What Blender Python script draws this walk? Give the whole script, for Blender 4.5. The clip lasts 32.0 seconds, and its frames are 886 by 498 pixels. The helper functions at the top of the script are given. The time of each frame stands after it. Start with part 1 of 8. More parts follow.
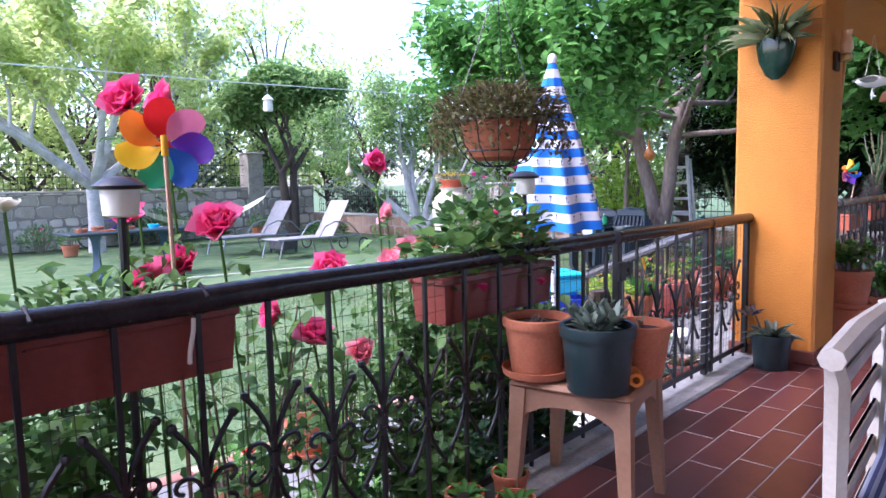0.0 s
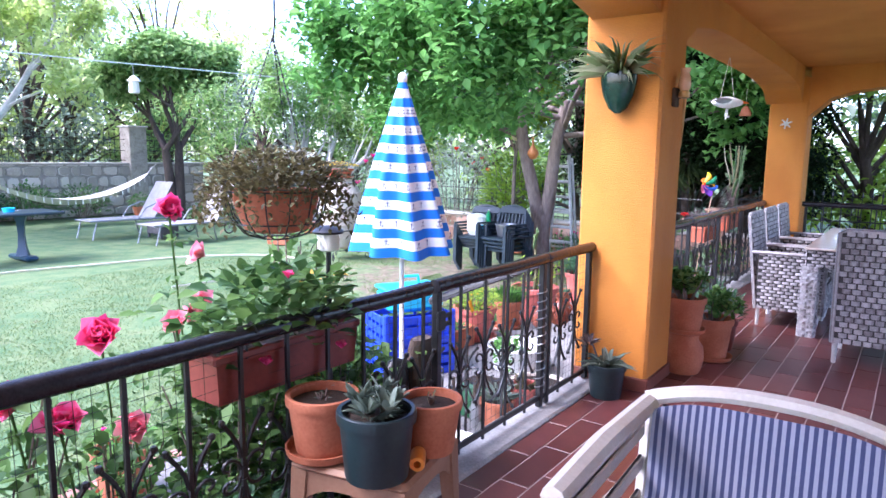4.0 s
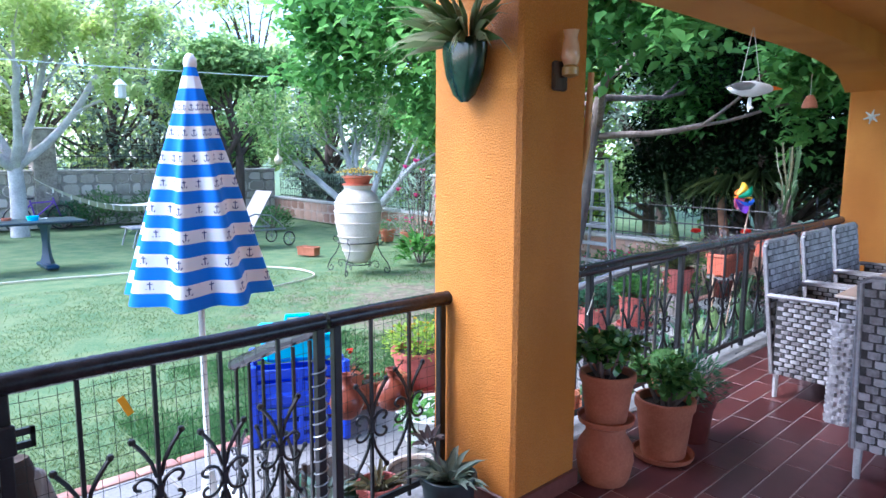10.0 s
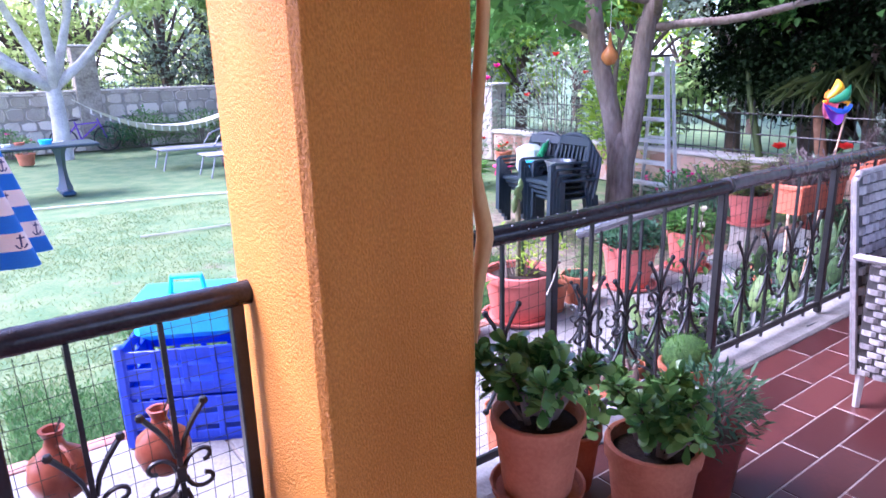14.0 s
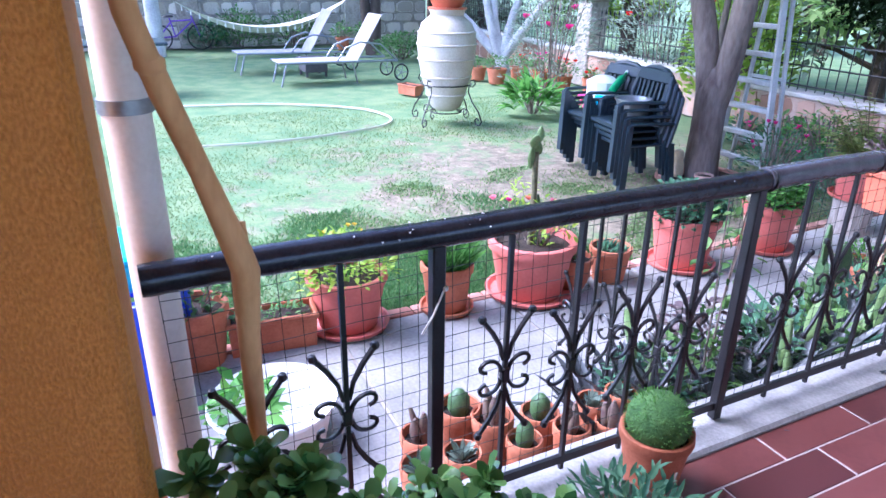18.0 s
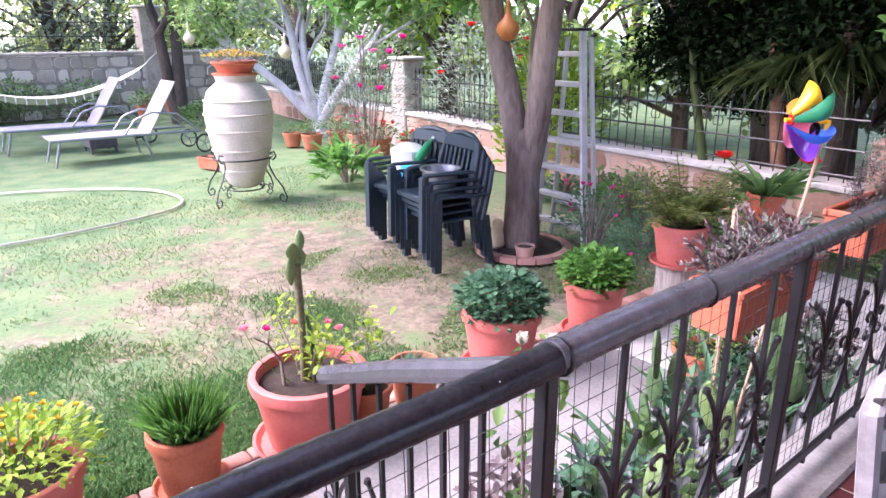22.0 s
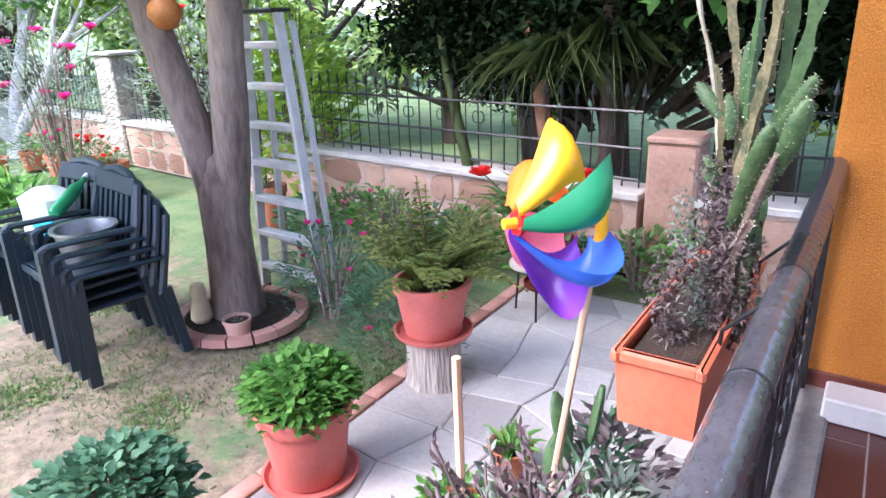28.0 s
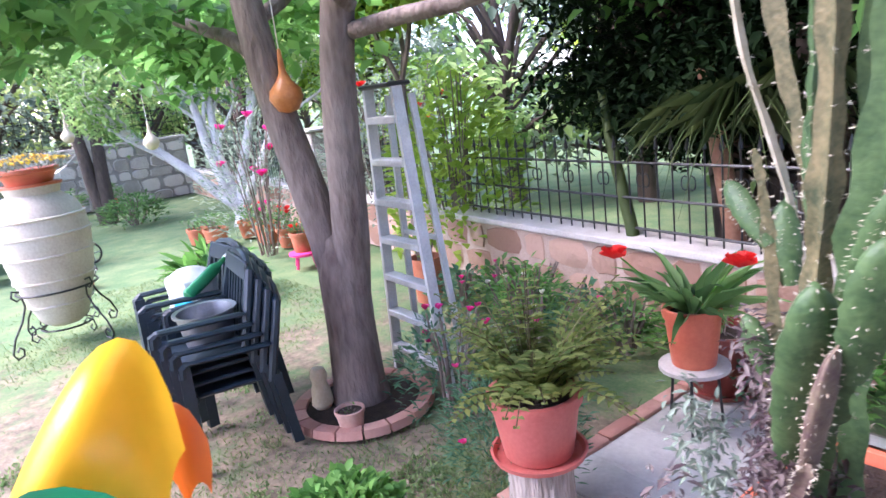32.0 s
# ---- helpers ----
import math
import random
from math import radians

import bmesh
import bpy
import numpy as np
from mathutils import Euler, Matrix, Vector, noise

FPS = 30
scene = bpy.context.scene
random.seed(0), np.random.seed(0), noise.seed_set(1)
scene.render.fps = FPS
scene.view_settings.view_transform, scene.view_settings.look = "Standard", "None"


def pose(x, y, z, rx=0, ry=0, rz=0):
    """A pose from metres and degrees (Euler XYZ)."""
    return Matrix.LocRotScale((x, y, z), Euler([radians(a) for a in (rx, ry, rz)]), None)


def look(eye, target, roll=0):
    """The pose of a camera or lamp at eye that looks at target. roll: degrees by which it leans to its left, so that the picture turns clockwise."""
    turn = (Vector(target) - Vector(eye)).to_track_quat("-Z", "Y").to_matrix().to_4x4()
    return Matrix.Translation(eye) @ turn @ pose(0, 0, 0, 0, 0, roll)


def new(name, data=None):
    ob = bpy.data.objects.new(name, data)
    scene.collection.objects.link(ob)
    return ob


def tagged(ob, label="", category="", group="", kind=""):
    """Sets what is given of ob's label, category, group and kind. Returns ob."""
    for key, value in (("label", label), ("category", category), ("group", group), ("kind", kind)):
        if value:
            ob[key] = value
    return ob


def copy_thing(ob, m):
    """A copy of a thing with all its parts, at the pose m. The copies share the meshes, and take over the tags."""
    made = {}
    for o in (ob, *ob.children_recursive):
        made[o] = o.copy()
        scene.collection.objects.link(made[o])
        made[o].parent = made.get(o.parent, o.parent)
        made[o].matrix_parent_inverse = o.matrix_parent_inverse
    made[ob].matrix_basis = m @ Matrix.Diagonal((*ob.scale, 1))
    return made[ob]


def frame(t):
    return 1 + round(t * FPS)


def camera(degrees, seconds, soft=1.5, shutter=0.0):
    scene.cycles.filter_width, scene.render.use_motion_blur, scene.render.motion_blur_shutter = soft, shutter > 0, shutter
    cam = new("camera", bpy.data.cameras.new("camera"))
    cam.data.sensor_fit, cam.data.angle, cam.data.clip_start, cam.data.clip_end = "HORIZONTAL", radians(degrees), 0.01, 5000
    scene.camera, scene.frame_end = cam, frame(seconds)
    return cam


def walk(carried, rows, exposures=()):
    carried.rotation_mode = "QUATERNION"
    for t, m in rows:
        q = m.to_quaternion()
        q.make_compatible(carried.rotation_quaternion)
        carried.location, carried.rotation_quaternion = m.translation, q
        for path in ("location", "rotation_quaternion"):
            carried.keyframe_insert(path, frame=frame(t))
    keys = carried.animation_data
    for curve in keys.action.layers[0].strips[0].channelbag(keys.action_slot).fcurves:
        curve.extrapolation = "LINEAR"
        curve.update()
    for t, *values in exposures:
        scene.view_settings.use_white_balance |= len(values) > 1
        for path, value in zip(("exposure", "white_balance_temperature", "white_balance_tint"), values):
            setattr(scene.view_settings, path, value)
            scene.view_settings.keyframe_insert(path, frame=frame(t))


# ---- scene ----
cam = camera(67.7, 32.0, shutter=0.25)
PATH = [
    (0, (0.039, -0.356, 1.203), (-1.333, 1.085, 1.003), -1.2),
    (0.5, (0.024, -0.271, 1.194), (-1.351, 1.163, 0.97), -1.1),
    (1, (-0.026, -0.114, 1.172), (-1.439, 1.273, 0.889), -1.0),
    (1.5, (-0.017, -0.042, 1.271), (-1.336, 1.431, 0.97), 1.0),
    (2, (0.003, -0.01, 1.397), (-1.2, 1.563, 1.111), 1.5),
    (2.5, (-0.037, -0.007, 1.407), (-1.161, 1.638, 1.233), 0.7),
    (4.5, (0.307, 0.14, 1.539), (-0.891, 1.706, 1.203), 1.3),
    (5, (0.302, 0.271, 1.522), (-0.941, 1.786, 1.123), 1.3),
    (5.5, (0.326, 0.394, 1.512), (-0.85, 1.934, 1.016), 1.9),
    (6, (0.377, 0.567, 1.53), (-0.975, 1.984, 1.124), 2.2),
    (6.5, (0.473, 0.71, 1.551), (-0.929, 2.088, 1.184), 2.2),
    (7, (0.493, 0.874, 1.56), (-0.837, 2.328, 1.219), 2.2),
    (7.5, (0.451, 1.091, 1.57), (-0.808, 2.616, 1.275), 1.7),
    (8, (0.5, 1.266, 1.563), (-0.797, 2.759, 1.267), 0.3),
    (8.5, (0.619, 1.489, 1.57), (-0.754, 2.909, 1.256), 2.6),
    (9, (0.667, 1.69, 1.569), (-0.704, 3.111, 1.247), 1.6),
    (9.5, (0.625, 1.921, 1.576), (-0.759, 3.34, 1.313), 1.0),
    (10, (0.642, 2.114, 1.567), (-0.787, 3.486, 1.294), 0.3),
    (10.5, (0.703, 2.355, 1.598), (-0.832, 3.6, 1.292), 2.9),
    (11, (0.72, 2.526, 1.6), (-0.809, 3.776, 1.283), 0.8),
    (11.5, (0.629, 2.724, 1.614), (-0.909, 3.974, 1.346), -0.2),
    (12, (0.538, 2.915, 1.611), (-0.99, 4.171, 1.319), -1.2),
    (12.5, (0.525, 3.137, 1.612), (-1.039, 4.346, 1.31), 0.4),
    (13, (0.463, 3.333, 1.576), (-1.151, 4.461, 1.223), 1.6),
    (13.5, (0.286, 3.506, 1.542), (-1.331, 4.611, 1.136), 0.5),
    (14, (0.179, 3.627, 1.495), (-1.379, 4.765, 0.968), -1.5),
    (14.5, (0.088, 3.762, 1.448), (-1.448, 4.876, 0.814), -0.6),
    (16.5, (-0.106, 4.248, 1.512), (-1.571, 5.325, 0.679), -2.2),
    (17, (-0.157, 4.357, 1.508), (-1.659, 5.405, 0.704), -1.0),
    (17.5, (-0.151, 4.567, 1.514), (-1.759, 5.455, 0.723), 3.1),
    (18, (-0.141, 4.707, 1.512), (-1.799, 5.523, 0.747), 0.8),
    (18.5, (-0.231, 4.803, 1.511), (-1.828, 5.722, 0.733), 0.9),
    (19, (-0.345, 4.879, 1.523), (-1.945, 5.847, 0.815), 1.0),
    (19.5, (-0.393, 4.951, 1.517), (-1.962, 5.957, 0.792), 0.6),
    (20, (-0.427, 5.109, 1.528), (-2.053, 6.067, 0.865), 0.6),
    (20.5, (-0.428, 5.28, 1.545), (-2.108, 6.173, 0.925), 1.1),
    (21, (-0.485, 5.393, 1.545), (-2.13, 6.355, 0.938), -0.5),
    (21.5, (-0.665, 5.543, 1.532), (-2.224, 6.65, 0.946), -0.6),
    (22, (-0.745, 5.612, 1.525), (-2.217, 6.819, 0.911), -0.3),
    (22.5, (-0.777, 5.728, 1.527), (-2.28, 6.906, 0.93), -0.2),
    (23, (-0.788, 5.911, 1.531), (-2.353, 7.012, 0.949), -0.5),
    (23.5, (-0.827, 6.026, 1.534), (-2.401, 7.103, 0.931), 0.2),
    (24, (-0.949, 6.175, 1.531), (-2.465, 7.342, 0.949), 0.1),
    (24.5, (-1.088, 6.31, 1.518), (-2.484, 7.603, 0.902), -0.5),
    (25, (-1.133, 6.422, 1.519), (-2.503, 7.727, 0.872), -1.0),
    (25.5, (-1.162, 6.579, 1.516), (-2.49, 7.923, 0.861), 1.0),
    (26, (-1.217, 6.705, 1.505), (-2.426, 8.147, 0.828), 1.2),
    (26.5, (-1.317, 6.828, 1.503), (-2.323, 8.437, 0.871), 1.2),
    (28.5, (-1.39, 7.365, 1.514), (-2.465, 8.913, 0.846), -2.9),
    (29, (-1.4, 7.393, 1.501), (-2.505, 8.937, 0.871), -2.3),
    (29.5, (-1.428, 7.438, 1.496), (-2.519, 9.005, 0.898), -0.3),
    (30, (-1.437, 7.567, 1.511), (-2.539, 9.116, 0.888), -1.1),
    (30.5, (-1.447, 7.672, 1.49), (-2.58, 9.199, 0.87), -1.0),
    (31, (-1.415, 7.802, 1.487), (-2.642, 9.251, 0.861), -2.1),
    (31.5, (-1.428, 7.969, 1.484), (-2.866, 9.249, 0.947), -4.2),
    (32, (-1.311, 8.082, 1.503), (-2.875, 9.238, 1.038), -7.1),
]
EXPOSURES = [(0, 2.14, 5700, 28), (1, 2.49, 5600, 28), (2, 2.54, 5700, 28), (5, 2.69, 5500, 26), (6, 2.74, 5400, 24), (7, 2.59, 5400, 21), (8, 2.34, 5400, 15), (10, 2.29, 5250, 14), (12, 2.34, 5300, 22), (13, 2.64, 5400, 25), (14, 2.84, 5400, 41), (17, 3.20, 5500, 28), (18, 2.74, 5100, 26),
             (19, 2.50, 5300, 24), (21, 2.55, 6100, 34), (22, 2.75, 6250, 38), (23, 2.70, 6350, 39), (24, 2.75, 6350, 38), (25, 3.15, 6350, 38), (26, 3.10, 6450, 40), (29, 2.90, 5850, 20), (30, 2.85, 6100, 31), (31, 2.67, 6150, 33), (32, 2.92, 6000, 33)]
walk(cam, [(t, look(eye, target, roll)) for t, eye, target, roll in PATH], EXPOSURES)

# ---- light ----
world = bpy.data.worlds.new("world")
scene.world = world
world.use_nodes = True
wn, wl = world.node_tree.nodes, world.node_tree.links
sky = wn.new("ShaderNodeTexSky")
sky.sky_type = "NISHITA"
sky.sun_disc = False
sky.sun_elevation, sky.sun_rotation = radians(50), radians(215)
sky.air_density, sky.dust_density = 0.8, 1.5
wn["Background"].inputs["Strength"].default_value = 0.15
wl.new(sky.outputs["Color"], wn["Background"].inputs["Color"])
sun = new("sun", bpy.data.lights.new("sun", "SUN"))
sun.data.energy, sun.data.angle, sun.data.color = 1.4, radians(40), (1.0, 0.98, 0.96)
sun.matrix_world = look((-5, -7, 10), (0, 0, 0))

# ---- mesh helpers ----
G = -0.36            # garden level
RX, RZ = -1.5, 0.93  # handrail


class MB:
    """Collects vertices and faces of one mesh."""

    def __init__(self):
        self.v, self.f = [], []

    def add(self, verts, faces):
        n = len(self.v)
        self.v.extend(tuple(p) for p in verts)
        self.f.extend(tuple(i + n for i in f) for f in faces)
        return self

    def box(self, c, s, m=None, bevel=0.0):
        """A box of size s round c; bevel chamfers its long edges."""
        x, y, z = (a / 2 for a in s)
        if bevel <= 0:
            vs = [Vector((i * x, j * y, k * z)) for k in (-1, 1) for i, j in ((-1, -1), (1, -1), (1, 1), (-1, 1))]
            fs = [(3, 2, 1, 0), (4, 5, 6, 7), (0, 1, 5, 4), (1, 2, 6, 5), (2, 3, 7, 6), (3, 0, 4, 7)]
        else:
            b = min(bevel, x * 0.9, y * 0.9, z * 0.9)
            vs, fs = [], []
            for k, (ins, zz) in enumerate(((b, -z), (0, -z + b), (0, z - b), (b, z))):
                X, Y = x - ins, y - ins
                vs += [Vector(p) for p in ((-X + b, -Y, zz), (X - b, -Y, zz), (X, -Y + b, zz), (X, Y - b, zz), (X - b, Y, zz), (-X + b, Y, zz), (-X, Y - b, zz), (-X, -Y + b, zz))]
                if k:
                    o = (k - 1) * 8
                    fs += [(o + i, o + (i + 1) % 8, o + 8 + (i + 1) % 8, o + 8 + i) for i in range(8)]
            fs += [tuple(range(7, -1, -1)), tuple(range(24, 32))]
        t = Matrix.Translation(c) @ (m.to_4x4() if m else Matrix.Identity(4))
        return self.add([t @ p for p in vs], fs)

    def lathe(self, prof, n=20, c=(0, 0, 0), sx=1.0, sy=1.0, m=None, caps=True):
        """Turns a profile of (radius, height) round the z axis."""
        vs, fs = [], []
        for r, z in prof:
            for i in range(n):
                a = 2 * math.pi * i / n
                vs.append(Vector((r * math.cos(a) * sx, r * math.sin(a) * sy, z)))
        for k in range(len(prof) - 1):
            for i in range(n):
                j = (i + 1) % n
                fs.append((k * n + i, k * n + j, (k + 1) * n + j, (k + 1) * n + i))
        if caps:
            fs.append(tuple(range(n - 1, -1, -1)))
            o = (len(prof) - 1) * n
            fs.append(tuple(range(o, o + n)))
        t = Matrix.Translation(c) @ (m.to_4x4() if m else Matrix.Identity(4))
        return self.add([t @ p for p in vs], fs)

    def tube(self, pts, rad, n=8):
        """A tube along points; rad is one radius or one for each point."""
        pts = [Vector(p) for p in pts]
        rads = rad if isinstance(rad, (list, tuple)) else [rad] * len(pts)
        vs, fs = [], []
        side = None
        for k, p in enumerate(pts):
            d = (pts[min(k + 1, len(pts) - 1)] - pts[max(k - 1, 0)]).normalized()
            if side is None:
                side = d.orthogonal().normalized()
            side = (side - d * side.dot(d))
            side = side.normalized() if side.length > 1e-6 else d.orthogonal().normalized()
            up = d.cross(side)
            for i in range(n):
                a = 2 * math.pi * i / n
                vs.append(p + (side * math.cos(a) + up * math.sin(a)) * rads[k])
        for k in range(len(pts) - 1):
            for i in range(n):
                j = (i + 1) % n
                fs.append((k * n + i, k * n + j, (k + 1) * n + j, (k + 1) * n + i))
        fs.append(tuple(range(n - 1, -1, -1)))
        o = (len(pts) - 1) * n
        fs.append(tuple(range(o, o + n)))
        return self.add(vs, fs)

    def ball(self, c, r, n=12, sz=1.0):
        k = max(4, n // 2)
        prof = [(max(1e-4, r * math.sin(math.pi * i / k)), -r * sz * math.cos(math.pi * i / k)) for i in range(k + 1)]
        return self.lathe(prof, n, c)

    def mesh(self, name, smooth=None):
        me = bpy.data.meshes.new(name)
        me.from_pydata(self.v, [], self.f)
        if smooth is not None:
            me.shade_smooth()
            if smooth < 180:
                me.set_sharp_from_angle(angle=radians(smooth))
        return me


def kites(base, way_, up, length, width, droop=0.15, fold=0.12):
    """Folded leaves as one mesh: arrays of bases, directions and up vectors."""
    base, way_, up = (np.asarray(a, float) for a in (base, way_, up))
    n = len(base)
    length = np.broadcast_to(np.asarray(length, float), (n,))[:, None]
    width = np.broadcast_to(np.asarray(width, float), (n,))[:, None]
    way_ = way_ / (np.linalg.norm(way_, axis=1, keepdims=True) + 1e-9)
    side = np.cross(way_, up)
    side /= np.linalg.norm(side, axis=1, keepdims=True) + 1e-9
    nrm = np.cross(side, way_)
    mid = base + way_ * length * 0.42
    far = base + way_ * length * 0.78 - nrm * length * droop * 0.5
    vs = np.stack([base, mid + side * width * 0.5 + nrm * width * fold, far + side * width * 0.3 + nrm * width * fold, base + way_ * length - nrm * length * droop,
                   far - side * width * 0.3 + nrm * width * fold, mid - side * width * 0.5 + nrm * width * fold, mid, far], 1)
    quad = np.array([[0, 1, 2, 7], [0, 7, 4, 5], [7, 2, 3, 4]])
    idx = quad[None] + (np.arange(n) * 8)[:, None, None]
    return vs.reshape(-1, 3), idx.reshape(-1, 4)


def quads_mesh(name, vs, quads):
    me = bpy.data.meshes.new(name)
    me.vertices.add(len(vs))
    me.vertices.foreach_set("co", np.asarray(vs, np.float32).ravel())
    k = np.asarray(quads).shape[1]
    me.loops.add(len(quads) * k)
    me.loops.foreach_set("vertex_index", np.asarray(quads, np.int32).ravel())
    me.polygons.add(len(quads))
    me.polygons.foreach_set("loop_start", np.arange(0, len(quads) * k, k, dtype=np.int32))
    me.polygons.foreach_set("loop_total", np.full(len(quads), k, dtype=np.int32))
    me.update(calc_edges=True)
    return me


rng = np.random.default_rng(7)


def unit(n):
    d = rng.normal(size=(n, 3))
    return d / np.linalg.norm(d, axis=1, keepdims=True)


def part(name, shape, material, parent=None, label="", smooth=35):
    """One mesh object from an MB, a mesh or a (verts, quads) pair, under a thing or a part."""
    if isinstance(shape, MB):
        me = shape.mesh(name, smooth)
    elif isinstance(shape, tuple):
        me = quads_mesh(name, *shape)
    else:
        me = shape
    if material and not me.materials:
        me.materials.append(material)
    ob = new(name, me)
    if parent:
        ob.parent = parent
    return tagged(ob, label)


def thing(name, label, category, loc=(0, 0, 0), rz=0.0, group="", kind=""):
    ob = new(name)
    ob.empty_display_size = 0.1
    ob.matrix_world = pose(*loc, 0, 0, rz)
    return tagged(ob, label, category, group, kind)


def solo(name, shape, material, label, category, kind="", group="", smooth=35, loc=None):
    ob = part(name, shape, material, None, "", smooth)
    if loc:
        ob.location = loc
    return tagged(ob, label, category, group, kind)


# ---- materials ----
def mat(name, a, b=None, rough=0.6, metal=0.0, scale=6.0, fine=60.0, bump=0.15, dist=0.004, leafy=0.0, island=0.0, contrast=(0.35, 0.65), stretch=None, spec=None, obj=0.0, share=0.4):
    """A surface of two colours mixed by coarse and fine noise, with relief."""
    m = bpy.data.materials.new(name)
    m.use_nodes = True
    nt = m.node_tree
    N, L = nt.nodes, nt.links
    bs = N["Principled BSDF"]
    bs.inputs["Roughness"].default_value, bs.inputs["Metallic"].default_value = rough, metal
    if spec is not None:
        bs.inputs["Specular IOR Level"].default_value = spec
    tc = N.new("ShaderNodeTexCoord")
    src = tc.outputs["Object"]
    if stretch:
        mp = N.new("ShaderNodeMapping")
        mp.inputs["Scale"].default_value = stretch
        L.new(src, mp.inputs["Vector"])
        src = mp.outputs["Vector"]
    n1, n2 = N.new("ShaderNodeTexNoise"), N.new("ShaderNodeTexNoise")
    n1.inputs["Scale"].default_value, n2.inputs["Scale"].default_value = scale, fine
    n1.inputs["Detail"].default_value, n2.inputs["Detail"].default_value = 5, 4
    for n in (n1, n2):
        L.new(src, n.inputs["Vector"])
    mix = N.new("ShaderNodeMix")
    mix.data_type = "FLOAT"
    mix.inputs[0].default_value = share
    L.new(n1.outputs["Fac"], mix.inputs[2])
    L.new(n2.outputs["Fac"], mix.inputs[3])
    fac = mix.outputs[0]
    if island or obj:
        if island:
            g = N.new("ShaderNodeNewGeometry")
            out = g.outputs["Random Per Island"]
        else:
            g = N.new("ShaderNodeObjectInfo")
            out = g.outputs["Random"]
        m2 = N.new("ShaderNodeMix")
        m2.data_type = "FLOAT"
        m2.inputs[0].default_value = island or obj
        L.new(fac, m2.inputs[2])
        L.new(out, m2.inputs[3])
        fac = m2.outputs[0]
    rp = N.new("ShaderNodeValToRGB")
    rp.color_ramp.elements[0].position, rp.color_ramp.elements[1].position = contrast
    rp.color_ramp.elements[0].color, rp.color_ramp.elements[1].color = (*a, 1), (*(b or a), 1)
    L.new(fac, rp.inputs["Fac"])
    L.new(rp.outputs["Color"], bs.inputs["Base Color"])
    if bump:
        bp = N.new("ShaderNodeBump")
        bp.inputs["Strength"].default_value, bp.inputs["Distance"].default_value = bump, dist
        L.new(n2.outputs["Fac"], bp.inputs["Height"])
        L.new(bp.outputs["Normal"], bs.inputs["Normal"])
    if leafy:
        tr = N.new("ShaderNodeBsdfTranslucent")
        L.new(rp.outputs["Color"], tr.inputs["Color"])
        ms = N.new("ShaderNodeMixShader")
        ms.inputs[0].default_value = leafy
        L.new(bs.outputs[0], ms.inputs[1])
        L.new(tr.outputs[0], ms.inputs[2])
        L.new(ms.outputs[0], N["Material Output"].inputs["Surface"])
    return m


def leafmat(name, a, b, rough=0.5, leafy=0.35, spec=0.25):
    return mat(name, a, b, rough, leafy=leafy, spec=spec, island=0.75, bump=0.0, scale=3, fine=20, contrast=(0.2, 0.8))


# pits darker and ridges lighter in the colour, standing in for relief shading
M_ORANGE = mat("orange_plaster", (0.68, 0.225, 0.024), (0.88, 0.345, 0.052), 0.5, scale=2.2, fine=210, bump=1.0, dist=0.016, stretch=(1, 1, 0.55), share=0.6, contrast=(0.40, 0.58))
M_CEIL = mat("ceiling_plaster", (0.66, 0.25, 0.04), (0.80, 0.34, 0.06), 0.9, scale=2, fine=60, bump=0.8, dist=0.015)
M_WHITEWALL = mat("white_plaster", (0.75, 0.72, 0.66), (0.82, 0.8, 0.75), 0.9, scale=2, fine=100, bump=0.3)
M_TILE = mat("red_tile", (0.094, 0.028, 0.027), (0.165, 0.051, 0.046), 0.28, scale=9, fine=45, bump=0.06, dist=0.002, obj=0.45)
M_TILES = mat("red_tile_far", (0.094, 0.028, 0.027), (0.165, 0.051, 0.046), 0.28, scale=9, fine=45, bump=0.06, dist=0.002, island=0.45)
M_SKIRT = mat("skirting_tile", (0.16, 0.05, 0.035), (0.22, 0.07, 0.05), 0.4, scale=9, fine=45, bump=0.06)
M_GROUT = mat("grout", (0.36, 0.30, 0.28), (0.50, 0.43, 0.40), 0.9, scale=10, fine=120, bump=0.2)
M_KERB = mat("grey_concrete", (0.20, 0.195, 0.19), (0.36, 0.35, 0.34), 0.85, scale=7, fine=80, bump=0.5)
M_PAVE = mat("pale_concrete", (0.165, 0.16, 0.153), (0.29, 0.28, 0.268), 0.85, scale=2.5, fine=50, bump=0.4)
M_IRON = mat("black_iron", (0.008, 0.008, 0.009), (0.020, 0.020, 0.023), 0.36, metal=0.0, spec=0.5, scale=20, fine=160, bump=0.3, dist=0.002)
M_TAPE = mat("black_rail_sleeve", (0.009, 0.009, 0.012), (0.026, 0.025, 0.029), 0.25, spec=0.35, scale=14, fine=120, bump=0.35, dist=0.002)
M_TAPE2 = mat("worn_rail_sleeve", (0.050, 0.050, 0.060), (0.085, 0.084, 0.098), 0.2, metal=0.0, scale=18, fine=140, bump=0.06, dist=0.002, spec=0.9)
M_TERRA = mat("terracotta", (0.38, 0.11, 0.05), (0.53, 0.185, 0.095), 0.75, scale=8, fine=80, bump=0.15)
M_PLASTIC = mat("terracotta_plastic", (0.52, 0.115, 0.06), (0.62, 0.17, 0.09), 0.45, scale=5, fine=50, bump=0.05)
M_PINKPOT = mat("rose_plastic", (0.52, 0.125, 0.10), (0.62, 0.18, 0.145), 0.5, scale=5, fine=50, bump=0.05)
M_REDPOT = mat("red_plastic", (0.15, 0.028, 0.021), (0.215, 0.046, 0.034), 0.4, scale=5, fine=50, bump=0.05)
M_SOIL = mat("soil", (0.018, 0.011, 0.008), (0.055, 0.036, 0.023), 0.95, scale=18, fine=120, bump=1.0, dist=0.01)
